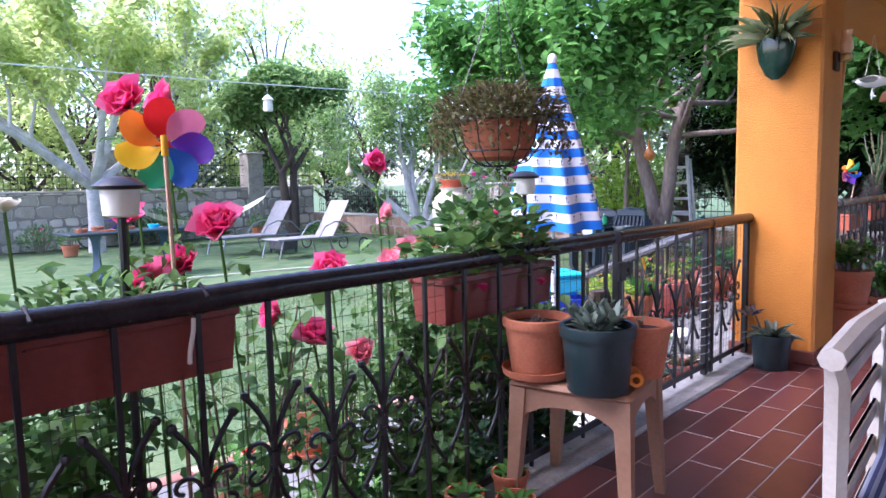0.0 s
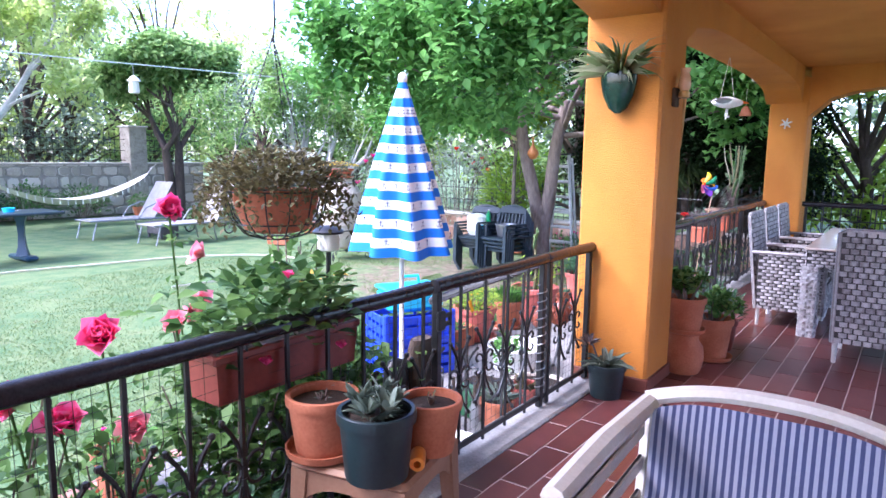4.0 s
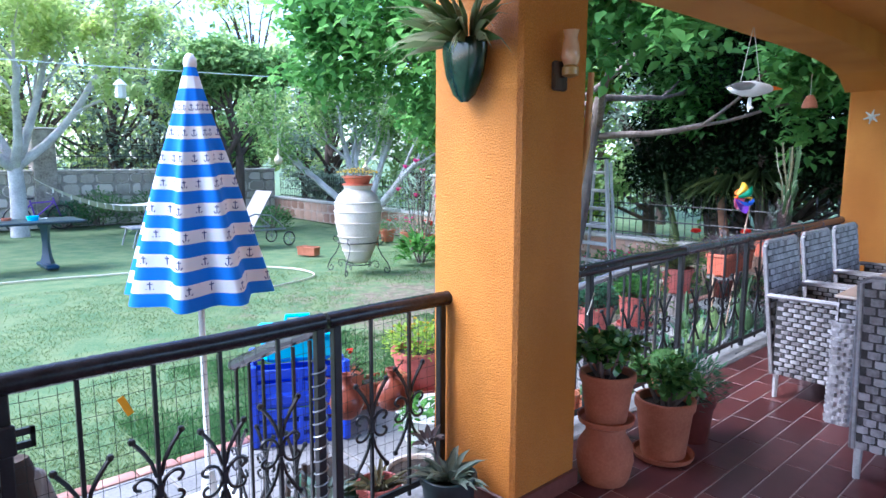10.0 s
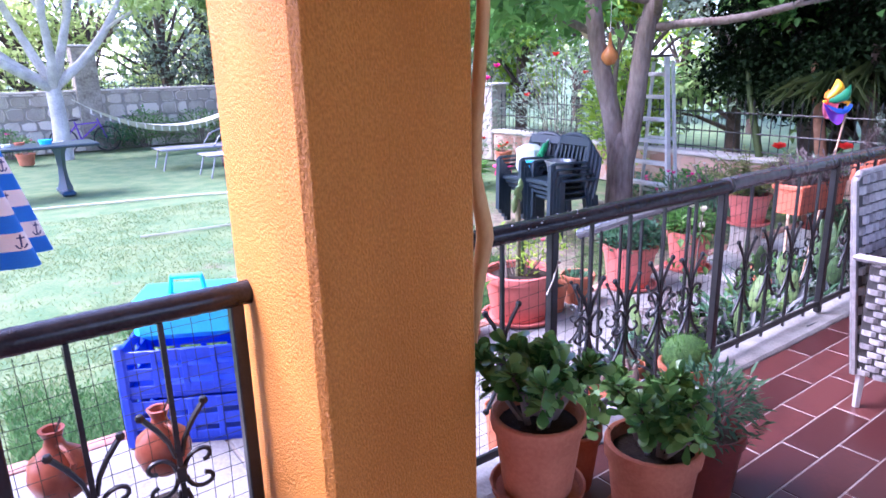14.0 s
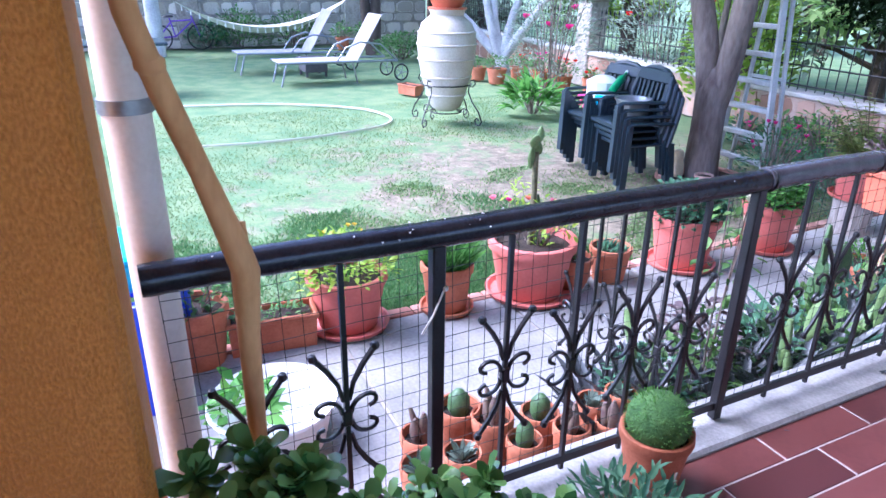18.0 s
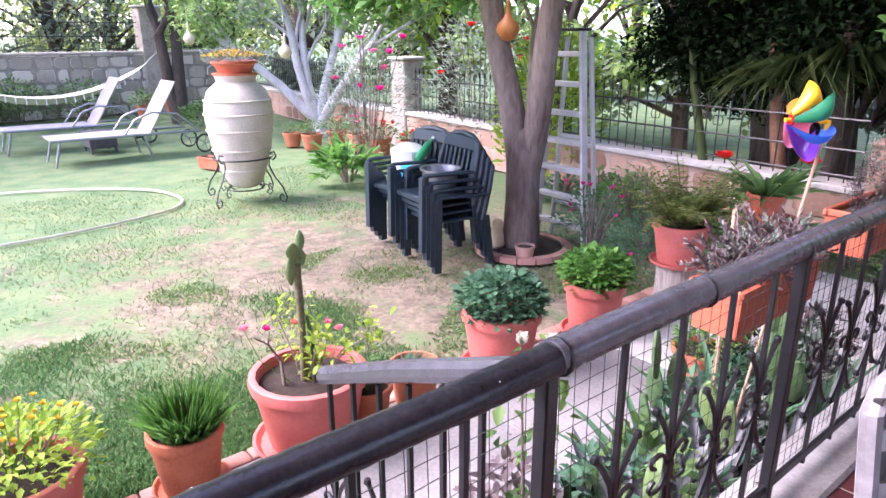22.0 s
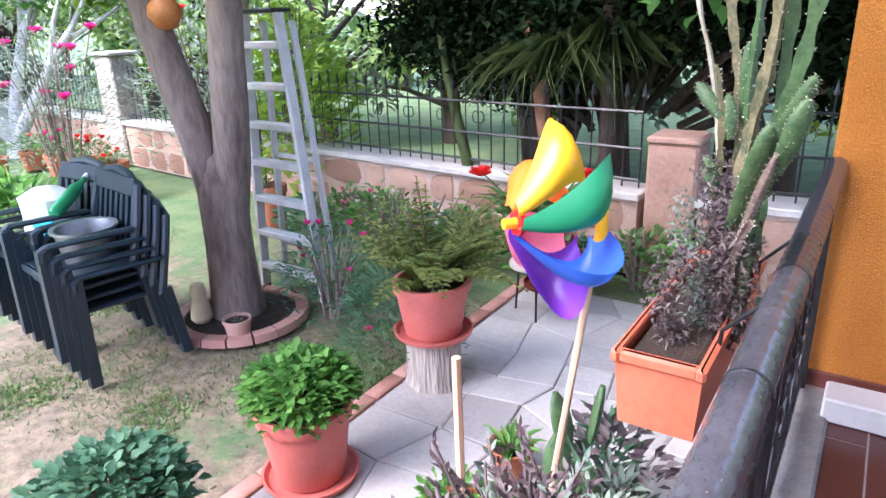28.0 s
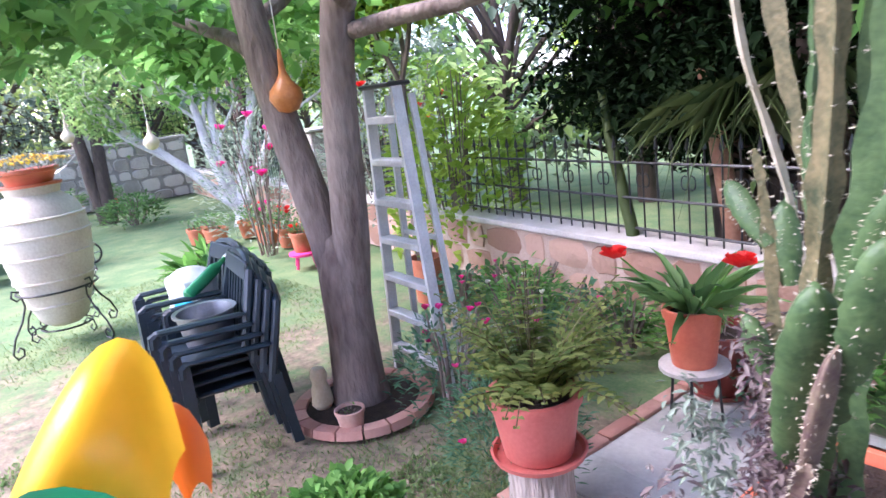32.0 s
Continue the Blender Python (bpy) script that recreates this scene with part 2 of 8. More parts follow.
M_DKGREEN = mat("dark_green_plastic", (0.008, 0.02, 0.024), (0.018, 0.036, 0.04), 0.38, scale=6, fine=60, bump=0.04)
M_CHAIR = mat("dark_green_resin", (0.012, 0.026, 0.038), (0.026, 0.045, 0.06), 0.4, scale=6, fine=60, bump=0.05)
M_BEIGE = mat("beige_resin", (0.26, 0.135, 0.08), (0.33, 0.185, 0.115), 0.5, scale=6, fine=60, bump=0.05)
M_CREAM = mat("cream_paint", (0.62, 0.55, 0.46), (0.74, 0.68, 0.59), 0.55, scale=6, fine=80, bump=0.1)
M_BARK = mat("grey_brown_bark", (0.12, 0.085, 0.072), (0.30, 0.24, 0.205), 0.95, scale=5, fine=26, bump=1.0, dist=0.025, stretch=(1, 1, 0.3))
M_BARKDK = mat("dark_bark", (0.05, 0.035, 0.028), (0.12, 0.085, 0.065), 0.95, scale=5, fine=26, bump=1.0, dist=0.02, stretch=(1, 1, 0.25))
M_WHITEWASH = mat("whitewashed_bark", (0.38, 0.35, 0.34), (0.68, 0.64, 0.62), 0.9, scale=4, fine=30, bump=0.8, dist=0.012)
M_JAR = mat("pale_clay", (0.50, 0.42, 0.34), (0.68, 0.61, 0.53), 0.85, scale=3, fine=50, bump=0.35, dist=0.006)
M_ALU = mat("weathered_aluminium", (0.52, 0.52, 0.51), (0.74, 0.74, 0.73), 0.5, metal=0.2, scale=8, fine=80, bump=0.1)
M_STEEL = mat("grey_steel", (0.25, 0.26, 0.27), (0.36, 0.37, 0.38), 0.4, metal=0.8, scale=8, fine=80, bump=0.05)
M_WHITE = mat("white_plastic", (0.72, 0.72, 0.70), (0.82, 0.82, 0.80), 0.45, scale=5, fine=60, bump=0.04)
M_BLUECLOTH = mat("blue_fabric", (0.008, 0.15, 0.62), (0.014, 0.20, 0.72), 0.85, scale=6, fine=220, bump=0.2, dist=0.002)
M_WHITECLOTH = mat("white_fabric", (0.66, 0.68, 0.70), (0.76, 0.78, 0.80), 0.85, scale=6, fine=220, bump=0.2, dist=0.002)
M_NAVY = mat("navy_print", (0.03, 0.05, 0.16), (0.05, 0.08, 0.22), 0.85, scale=6, fine=220, bump=0.1)
M_CRATE = mat("blue_crate_plastic", (0.014, 0.045, 0.50), (0.022, 0.07, 0.62), 0.4, scale=6, fine=60, bump=0.05)
M_CYAN = mat("cyan_plastic", (0.02, 0.50, 0.78), (0.04, 0.60, 0.86), 0.4, scale=6, fine=60, bump=0.05)
# dark core colour, stands in for the gaps between the pale strands
M_WICKERDK = mat("dark_wicker_core", (0.035, 0.032, 0.032), (0.085, 0.08, 0.08), 0.7, scale=20, fine=120, bump=0.3)
M_WICKER = mat("grey_wicker", (0.23, 0.21, 0.215), (0.54, 0.52, 0.53), 0.45, scale=24, fine=60, bump=0.3, island=0.3)
M_CUSHDK = mat("grey_cushion", (0.06, 0.055, 0.055), (0.12, 0.11, 0.11), 0.9, scale=10, fine=200, bump=0.3)
M_LOUNGE = mat("taupe_mesh_fabric", (0.34, 0.305, 0.285), (0.45, 0.41, 0.385), 0.8, scale=10, fine=220, bump=0.2)
M_HAMMOCK = mat("cream_cotton", (0.62, 0.58, 0.50), (0.75, 0.71, 0.63), 0.9, scale=10, fine=160, bump=0.3)
M_STONE = mat("wall_stone", (0.20, 0.17, 0.14), (0.46, 0.41, 0.35), 0.9, scale=5, fine=20, bump=1.0, dist=0.03, obj=0.2)
M_STONES = mat("wall_stone_far", (0.35, 0.31, 0.26), (0.64, 0.575, 0.50), 0.9, scale=3, fine=20, bump=0.9, dist=0.03, island=0.5)
M_MORTAR = mat("mortar", (0.24, 0.21, 0.18), (0.36, 0.33, 0.29), 0.95, scale=6, fine=60, bump=0.5)
M_PINKSTONE = mat("rose_stone_wall", (0.34, 0.19, 0.135), (0.52, 0.33, 0.25), 0.9, scale=3.5, fine=30, bump=0.6, dist=0.012)
M_ROSES = mat("rose_stone_pieces", (0.30, 0.17, 0.12), (0.50, 0.32, 0.24), 0.9, scale=3.5, fine=24, bump=0.7, dist=0.015, island=0.5)
M_ROSEMORTAR = mat("rose_mortar", (0.40, 0.28, 0.22), (0.54, 0.41, 0.34), 0.95, scale=6, fine=60, bump=0.5)
M_FLAG = mat("pale_flagstone", (0.38, 0.365, 0.34), (0.58, 0.56, 0.52), 0.85, scale=3, fine=40, bump=0.5, dist=0.006, obj=0.3)
M_COPING = mat("coping_stone", (0.45, 0.42, 0.38), (0.60, 0.57, 0.53), 0.85, scale=6, fine=60, bump=0.3)
M_WOODSTICK = mat("bare_branch", (0.54, 0.26, 0.085), (0.72, 0.40, 0.155), 0.6, scale=10, fine=60, bump=0.4, stretch=(1, 1, 0.3))
M_PALEWOOD = mat("pale_wood", (0.48, 0.30, 0.19), (0.60, 0.40, 0.27), 0.6, scale=10, fine=60, bump=0.2, stretch=(1, 1, 0.2))
M_STUMP = mat("stump_wood", (0.24, 0.20, 0.17), (0.60, 0.54, 0.48), 0.95, scale=9, fine=34, bump=1.0, dist=0.02, stretch=(2, 2, 0.25))
M_HOSE = mat("pale_hose", (0.60, 0.56, 0.42), (0.70, 0.66, 0.52), 0.5, scale=8, fine=60, bump=0.05)
M_GOURD = mat("pale_gourd", (0.52, 0.42, 0.26), (0.66, 0.56, 0.38), 0.5, scale=8, fine=60, bump=0.1)
M_GOURDOR = mat("orange_gourd", (0.42, 0.13, 0.03), (0.60, 0.24, 0.07), 0.4, scale=8, fine=40, bump=0.1)
M_GLASSW = mat("frosted_plastic", (0.68, 0.66, 0.58), (0.80, 0.78, 0.70), 0.35, scale=8, fine=60, bump=0.03)
M_NET = mat("green_net", (0.02, 0.025, 0.02), (0.04, 0.05, 0.04), 0.7, scale=8, fine=60, bump=0.0)
M_GLAZE = mat("green_glaze", (0.004, 0.022, 0.014), (0.012, 0.045, 0.03), 0.12, scale=5, fine=40, bump=0.05)

L_ROSE = leafmat("rose_leaf", (0.045, 0.11, 0.03), (0.16, 0.29, 0.08), leafy=0.45)
# near-black leaf: a dark species, with deep canopy shade put into the colour
L_DARK = leafmat("dark_shaded_leaf", (0.004, 0.012, 0.004), (0.017, 0.036, 0.012), 0.7, leafy=0.06, spec=0.08)
L_MAPLE = leafmat("broad_leaf", (0.08, 0.22, 0.05), (0.24, 0.50, 0.13), leafy=0.55)
# pale spring leaf, bleached further so haze and glare sit in its colour
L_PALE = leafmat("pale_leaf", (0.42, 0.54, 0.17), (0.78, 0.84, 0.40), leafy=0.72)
L_OLIVE = leafmat("olive_leaf", (0.14, 0.20, 0.14), (0.36, 0.44, 0.33), leafy=0.4)
L_MID = leafmat("green_leaf", (0.055, 0.14, 0.04), (0.18, 0.34, 0.11), leafy=0.5)
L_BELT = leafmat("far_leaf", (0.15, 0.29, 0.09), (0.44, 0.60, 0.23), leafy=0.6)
L_LIME = leafmat("lime_leaf", (0.22, 0.38, 0.04), (0.46, 0.62, 0.10), leafy=0.55)
L_GREY = leafmat("grey_green_leaf", (0.10, 0.14, 0.11), (0.22, 0.28, 0.22), leafy=0.15)
L_JADE = leafmat("jade_leaf", (0.05, 0.15, 0.036), (0.20, 0.38, 0.105), rough=0.2, leafy=0.15, spec=0.5)
L_HERB = leafmat("herb_leaf", (0.06, 0.19, 0.035), (0.20, 0.44, 0.10), leafy=0.45)
L_BLUEGREEN = leafmat("blue_green_leaf", (0.045, 0.13, 0.075), (0.13, 0.28, 0.15), leafy=0.4)
L_PURPLE = leafmat("purple_green_leaf", (0.075, 0.048, 0.058), (0.19, 0.155, 0.145), leafy=0.2)
L_BROWN = leafmat("brown_green_leaf", (0.09, 0.075, 0.035), (0.22, 0.20, 0.09), leafy=0.25)
L_CACTUS = mat("cactus_skin", (0.030, 0.075, 0.026), (0.085, 0.155, 0.055), 0.55, scale=28, fine=160, bump=0.3)
L_CACTUSTAN = mat("woody_cactus_skin", (0.045, 0.06, 0.026), (0.21, 0.175, 0.085), 0.7, scale=26, fine=150, bump=0.6)
L_PADPALE = mat("young_cactus_skin", (0.09, 0.17, 0.05), (0.19, 0.27, 0.10), 0.5, scale=20, fine=120, bump=0.3)
L_CACTUSPALE = mat("bleached_cactus_skin", (0.34, 0.30, 0.20), (0.58, 0.54, 0.42), 0.7, scale=12, fine=60, bump=0.4)
M_SPINE = mat("cactus_spine", (0.42, 0.38, 0.28), (0.60, 0.56, 0.46), 0.6, bump=0.0)
L_CACTUSDK = mat("old_cactus_skin", (0.10, 0.055, 0.06), (0.19, 0.15, 0.10), 0.6, scale=30, fine=150, bump=0.4)
L_GRASS = leafmat("grass_blade", (0.13, 0.21, 0.085), (0.24, 0.31, 0.13), leafy=0.5)
P_ROSE = leafmat("pink_petal", (0.90, 0.06, 0.25), (0.96, 0.22, 0.42), leafy=0.45)
P_PALEPINK = leafmat("pale_pink_petal", (0.90, 0.26, 0.36), (0.95, 0.45, 0.50), leafy=0.45)
P_RED = leafmat("red_petal", (0.80, 0.02, 0.015), (0.92, 0.08, 0.06), leafy=0.4)
P_YELLOW = leafmat("yellow_petal", (0.70, 0.48, 0.04), (0.85, 0.66, 0.12), leafy=0.25)
P_WHITE = leafmat("white_petal", (0.70, 0.68, 0.55), (0.85, 0.83, 0.72), leafy=0.3)
P_MAGENTA = leafmat("magenta_petal", (0.80, 0.03, 0.26), (0.92, 0.12, 0.40), leafy=0.4)


def plain(name, c, rough=0.35, leafy=0.0):
    return mat(name, c, tuple(min(1, a * 1.12 + 0.003) for a in c), rough, leafy=leafy, scale=5, fine=60, bump=0.03)


# lawn: green turf, yellowed tufts and bare trodden earth towards the shade tree
M_LAWN = mat("lawn", (0.072, 0.15, 0.057), (0.165, 0.215, 0.092), 0.95, scale=3.2, fine=42, bump=0.5, dist=0.01, contrast=(0.38, 0.62))
nt = M_LAWN.node_tree
ramp = [n for n in nt.nodes if n.bl_idname == "ShaderNodeValToRGB"][0]
co = [n for n in nt.nodes if n.bl_idname == "ShaderNodeTexCoord"][0]
dist_n = nt.nodes.new("ShaderNodeVectorMath")
dist_n.operation = "DISTANCE"
dist_n.inputs[1].default_value = (-5.1, 8.7, G)
nt.links.new(co.outputs["Object"], dist_n.inputs[0])
near = nt.nodes.new("ShaderNodeMapRange")
near.inputs["From Min"].default_value, near.inputs["From Max"].default_value, near.inputs["To Min"].default_value, near.inputs["To Max"].default_value = 0.8, 4.2, 0.61, 0.34
nt.links.new(dist_n.outputs["Value"], near.inputs["Value"])
patch = nt.nodes.new("ShaderNodeTexNoise")
patch.inputs["Scale"].default_value, patch.inputs["Detail"].default_value = 2.4, 9
patch.inputs["Roughness"].default_value = 0.74
nt.links.new(co.outputs["Object"], patch.inputs["Vector"])
cmp_n = nt.nodes.new("ShaderNodeMath")
cmp_n.operation = "SUBTRACT"
nt.links.new(near.outputs["Result"], cmp_n.inputs[0])
nt.links.new(patch.outputs["Fac"], cmp_n.inputs[1])
edge = nt.nodes.new("ShaderNodeMapRange")
edge.inputs["From Min"].default_value, edge.inputs["From Max"].default_value = -0.06, 0.08
nt.links.new(cmp_n.outputs[0], edge.inputs["Value"])
earth = nt.nodes.new("ShaderNodeMix")
earth.data_type = "RGBA"
crumb = nt.nodes.new("ShaderNodeTexNoise")
crumb.inputs["Scale"].default_value, crumb.inputs["Detail"].default_value = 9.0, 8
crumb.inputs["Roughness"].default_value = 0.75
nt.links.new(co.outputs["Object"], crumb.inputs["Vector"])
soil_ramp = nt.nodes.new("ShaderNodeValToRGB")
soil_ramp.color_ramp.elements[0].position, soil_ramp.color_ramp.elements[0].color = 0.38, (0.105, 0.086, 0.058, 1)
soil_ramp.color_ramp.elements[1].position, soil_ramp.color_ramp.elements[1].color = 0.62, (0.285, 0.228, 0.155, 1)
nt.links.new(crumb.outputs["Fac"], soil_ramp.inputs["Fac"])
nt.links.new(soil_ramp.outputs["Color"], earth.inputs[7])
nt.links.new(edge.outputs["Result"], earth.inputs[0])
nt.links.new(ramp.outputs["Color"], earth.inputs[6])
nt.links.new(earth.outputs[2], nt.nodes["Principled BSDF"].inputs["Base Color"])

# ---- ground and terrace ----
def sheet(name, x0, x1, y0, y1, z, material, label, category, step=1.0, amp=0.0, kind="structure"):
    nx, ny = max(1, int((x1 - x0) / step)), max(1, int((y1 - y0) / step))
    xs, ys = np.linspace(x0, x1, nx + 1), np.linspace(y0, y1, ny + 1)
    X, Y = np.meshgrid(xs, ys, indexing="ij")
    Z = np.full_like(X, z)
    if amp:
        Z += amp * (np.sin(X * 1.3 + 2) * np.cos(Y * 1.1) + 0.5 * np.sin(X * 3.1 - Y * 2.3))
    vs = np.stack([X, Y, Z], -1).reshape(-1, 3)
    i, j = np.meshgrid(np.arange(nx), np.arange(ny), indexing="ij")
    a = (i * (ny + 1) + j).ravel()
    q = np.stack([a, a + ny + 1, a + ny + 2, a + 1], 1)
    me = quads_mesh(name, vs, q)
    me.shade_smooth()
    return solo(name, me, material, label, category, kind, smooth=None)


ground = sheet("ground", -400, 400, -400, 400, G - 0.03, M_LAWN, "worn green lawn with dry bare patches", "lawn", step=40)
# path slab along the terrace
pave = solo("pavement", MB().box((-2.49, 3.3, G - 0.06), (1.78, 16.2, 0.09), bevel=0.012), M_MORTAR, "pale grey concrete garden path beside the terrace", "path", "structure")
slab = solo("floor", MB().box((1.0, 2.75, -0.2), (5.2, 16.1, 0.394), bevel=0.004), M_GROUT, "raised terrace floor with pale grout joints", "floor", "structure")
kerb = solo("trim", MB().box((-1.5, 2.75, -0.19), (0.24, 16.1, 0.422), bevel=0.012), M_KERB, "rough grey concrete terrace edge", "edge", "structure")

# pillars, beams, ceiling, unseen house wall
def pillar(name, x0, x1, y0, y1, top):
    p = solo(name, MB().box(((x0 + x1) / 2, (y0 + y1) / 2, top / 2), (x1 - x0, y1 - y0, top), bevel=0.018), M_ORANGE, "square orange plastered terrace pillar with rounded corners", "pillar", "structure")
    part("skirting", MB().box(((x0 + x1) / 2, (y0 + y1) / 2, 0.045), (x1 - x0 + 0.026, y1 - y0 + 0.026, 0.09), bevel=0.006), M_SKIRT, p, "brown tile skirting")
    return p


pillar("pillar_1", -1.60, -1.09, 4.20, 4.665, 2.62)
pillar("pillar_2", -1.52, -1.05, 10.09, 10.56, 2.62)
pillar("pillar_3", -1.60, -1.09, -4.6, -4.1, 2.62)
CEIL = 2.74


def arch_beam(name, axis, fixed, width, a, b, spring, crown, top):
    """A beam with a flat arch cut under it, between a and b along an axis."""
    n, b0 = 18, MB()
    vs, fs = [], []
    for k in range(n + 1):
        u = k / n
        s = a + (b - a) * u
        z = spring + (crown - spring) * (1 - (2 * u - 1) ** 4) ** 0.5
        for w in (-width / 2, width / 2):
            for h in (z, top):
                vs.append((fixed + w, s, h) if axis == "y" else (s, fixed + w, h))
        if k:
            o = (k - 1) * 4
            fs += [(o, o + 1, o + 5, o + 4), (o + 2, o + 6, o + 7, o + 3), (o, o + 4, o + 6, o + 2), (o + 1, o + 3, o + 7, o + 5)]
    fs += [(0, 2, 3, 1), (n * 4, n * 4 + 1, n * 4 + 3, n * 4 + 2)]
    b0.add(vs, fs)
    return solo(name, b0, M_ORANGE, "orange plastered beam with a flat arch", "beam", "structure", smooth=30)


arch_beam("beam_1", "y", -1.345, 0.44, 4.69, 10.09, 2.27, 2.53, 2.76)
arch_beam("beam_2", "y", -1.345, 0.44, -4.1, 4.20, 2.40, 2.55, 2.76)
arch_beam("beam_3", "x", 10.32, 0.40, -1.05, 3.4, 2.10, 2.48, 2.76)
solo("ceiling", MB().box((1.0, 3.0, CEIL + 0.08), (5.4, 16.4, 0.16)), M_CEIL, "orange plastered terrace ceiling", "ceiling", "structure")
# unseen wall: its white face and length are set for the terrace light
solo("wall_house", MB().box((3.6, -0.7, 1.2), (0.2, 9.4, 3.08)), M_WHITEWALL, "unseen white house wall placed to steer the terrace light", "wall", "structure")
pillar("pillar_4", 3.2, 3.7, 10.09, 10.56, 2.62)

# ---- garden walls and fences ----
def iron_fence(name, p0, p1, z0, h, label, spear=True, gap=0.13, panel=2.0):
    """An iron fence between two points, standing on z0."""
    p0, p1 = Vector((*p0, z0)), Vector((*p1, z0))
    length = (p1 - p0).length
    d = (p1 - p0) / length
    f = thing(name, label, "fence", tuple(p0), 0, kind="structure")
    rails = (0.06, h * 0.45, h * 0.86)
    for r in rails:
        part("rail", MB().tube([d * 0, d * length] if r == 0 else [d * 0 + Vector((0, 0, r)), d * length + Vector((0, 0, r))], 0.011, 5), M_IRON, f)
    n = int(length / gap)
    bar = MB().tube([(0, 0, 0), (0, 0, h)], 0.007, 5)
    if spear:
        bar.lathe([(0.004, h), (0.02, h + 0.02), (0.014, h + 0.05), (0.001, h + 0.11)], 5)
    curl = MB()
    for sx in (-1, 1):
        curl.tube([d * (sx * (0.03 + 0.028 * math.cos(a))) + Vector((0, 0, h * 0.66 + 0.05 * math.sin(a))) for a in np.linspace(-2.2, 2.2, 8)], 0.005, 4)
    bm_, cm_ = bar.mesh("bar", 30), curl.mesh("scroll", 30)
    bm_.materials.append(M_IRON), cm_.materials.append(M_IRON)
    for i in range(n + 1):
        b = part("bar", bm_, None, f)
        b.location = d * (i * length / n)
        if i % 3 == 1:
            c = part("scroll", cm_, None, f)
            c.location = d * (i * length / n)
    return f


def stone_wall(name, p0, p1, z0, h, thick, label, stone=None, seed=1):
    """A rubble wall: a mortar core with proud uneven stones on its garden side."""
    rr = random.Random(seed)
    p0, p1 = Vector((*p0, 0)), Vector((*p1, 0))
    length, d = (p1 - p0).length, (p1 - p0).normalized()
    rot = math.atan2(d.y, d.x)
    w = thing(name, label, "wall", (p0.x, p0.y, z0), math.degrees(rot), kind="structure")
    part("core", MB().box((length / 2, 0, h / 2), (length, thick, h)), M_MORTAR if stone is None else M_ROSEMORTAR, w)
    stones, z = MB(), 0.0
    while z < h - 0.05:
        rh = min(rr.uniform(0.22, 0.38) if stone is None else rr.uniform(0.2, 0.36), h - z)
        x = -rr.uniform(0, 0.2)
        while x < length:
            rw = rr.uniform(0.26, 0.62) if stone is None else rr.uniform(0.26, 0.6)
            a, b = max(0.01, x), min(length - 0.01, x + rw)
            if b - a > 0.06:
                pts = []
                n = 11
                for k in range(n):
                    t = 2 * math.pi * (k + 0.5) / n
                    q = 0.492 * (abs(math.cos(t)) ** 9 + abs(math.sin(t)) ** 9) ** -0.1111 * rr.uniform(0.88, 1.03)
                    pts.append(((a + b) / 2 + math.cos(t) * (b - a) * q, z + rh / 2 + math.sin(t) * rh * q))
                o = rr.uniform(0.012, 0.05) if stone is None else rr.uniform(0.004, 0.012)
                for s in (-1, 1):
                    vs = [(u, s * (thick / 2 - 0.01), v) for u, v in pts] + [((u - (a + b) / 2) * 0.86 + (a + b) / 2, s * (thick / 2 + o), (v - z - rh / 2) * 0.86 + z + rh / 2) for u, v in pts]
                    fs = [(k, (k + 1) % n, n + (k + 1) % n, n + k)[::s] for k in range(n)] + [tuple(range(n, 2 * n))[::s]]
                    stones.add(vs, fs)
            x += rw
        z += rh
    tagged(part("stonework", stones, stone or M_STONES, w, "uneven proud stones"), kind="stuff")
    part("coping", MB().box((length / 2, 0, h + 0.03), (length + 0.04, thick + 0.08, 0.06), bevel=0.01), M_COPING if stone else M_STONES, w, "flat coping stones")
    return w


stone_wall("wall_west", (-19.6, -9), (-19.6, 13.5), G, 1.5, 0.34, "rough grey rubble stone garden wall")
stone_wall("wall_north", (-19.4, 13.6), (-2.75, 11.97), G, 0.57, 0.26, "low rose-brown stone garden wall", M_ROSES, seed=5)
iron_fence("fence_west", (-19.6, -9), (-19.6, 13.5), G + 1.56, 0.80, "black wrought iron fence on the stone wall", gap=0.16)
iron_fence("fence_north", (-19.2, 13.58), (-2.8, 11.97), G + 0.63, 0.64, "black wrought iron spear-topped fence on the low wall")


def pier(x, y, w, h, material=M_STONE, label="square rough stone gate pier", over=0.1):
    p = thing("pier", label, "pier", (x, y, G), kind="structure")
    part("shaft", MB().box((0, 0, h / 2), (w, w, h), bevel=0.02), material, p)
    part("cap", MB().box((0, 0, h + 0.025), (w + over, w + over, 0.05), bevel=0.015), M_COPING if over > 0.05 else material, p)


pier(-19.6, 11.2, 0.56, 2.62)
pier(-19.6, 6.7, 0.56, 2.62)
pier(-19.6, 2.2, 0.56, 2.62)
pier(-2.53, 11.95, 0.34, 1.0, M_PINKSTONE, "rose-brown stone fence pier", 0.02)
pier(-10.4, 12.72, 0.4, 1.5, M_STONE)
stone_wall("wall_corner", (-2.35, 11.95), (3.6, 12.35), G, 0.58, 0.26, "low rose-brown stone garden wall", M_ROSES, seed=8)
iron_fence("fence_corner", (-2.3, 11.95), (3.6, 12.35), G + 0.64, 0.68, "black wrought iron spear-topped fence on the low wall")

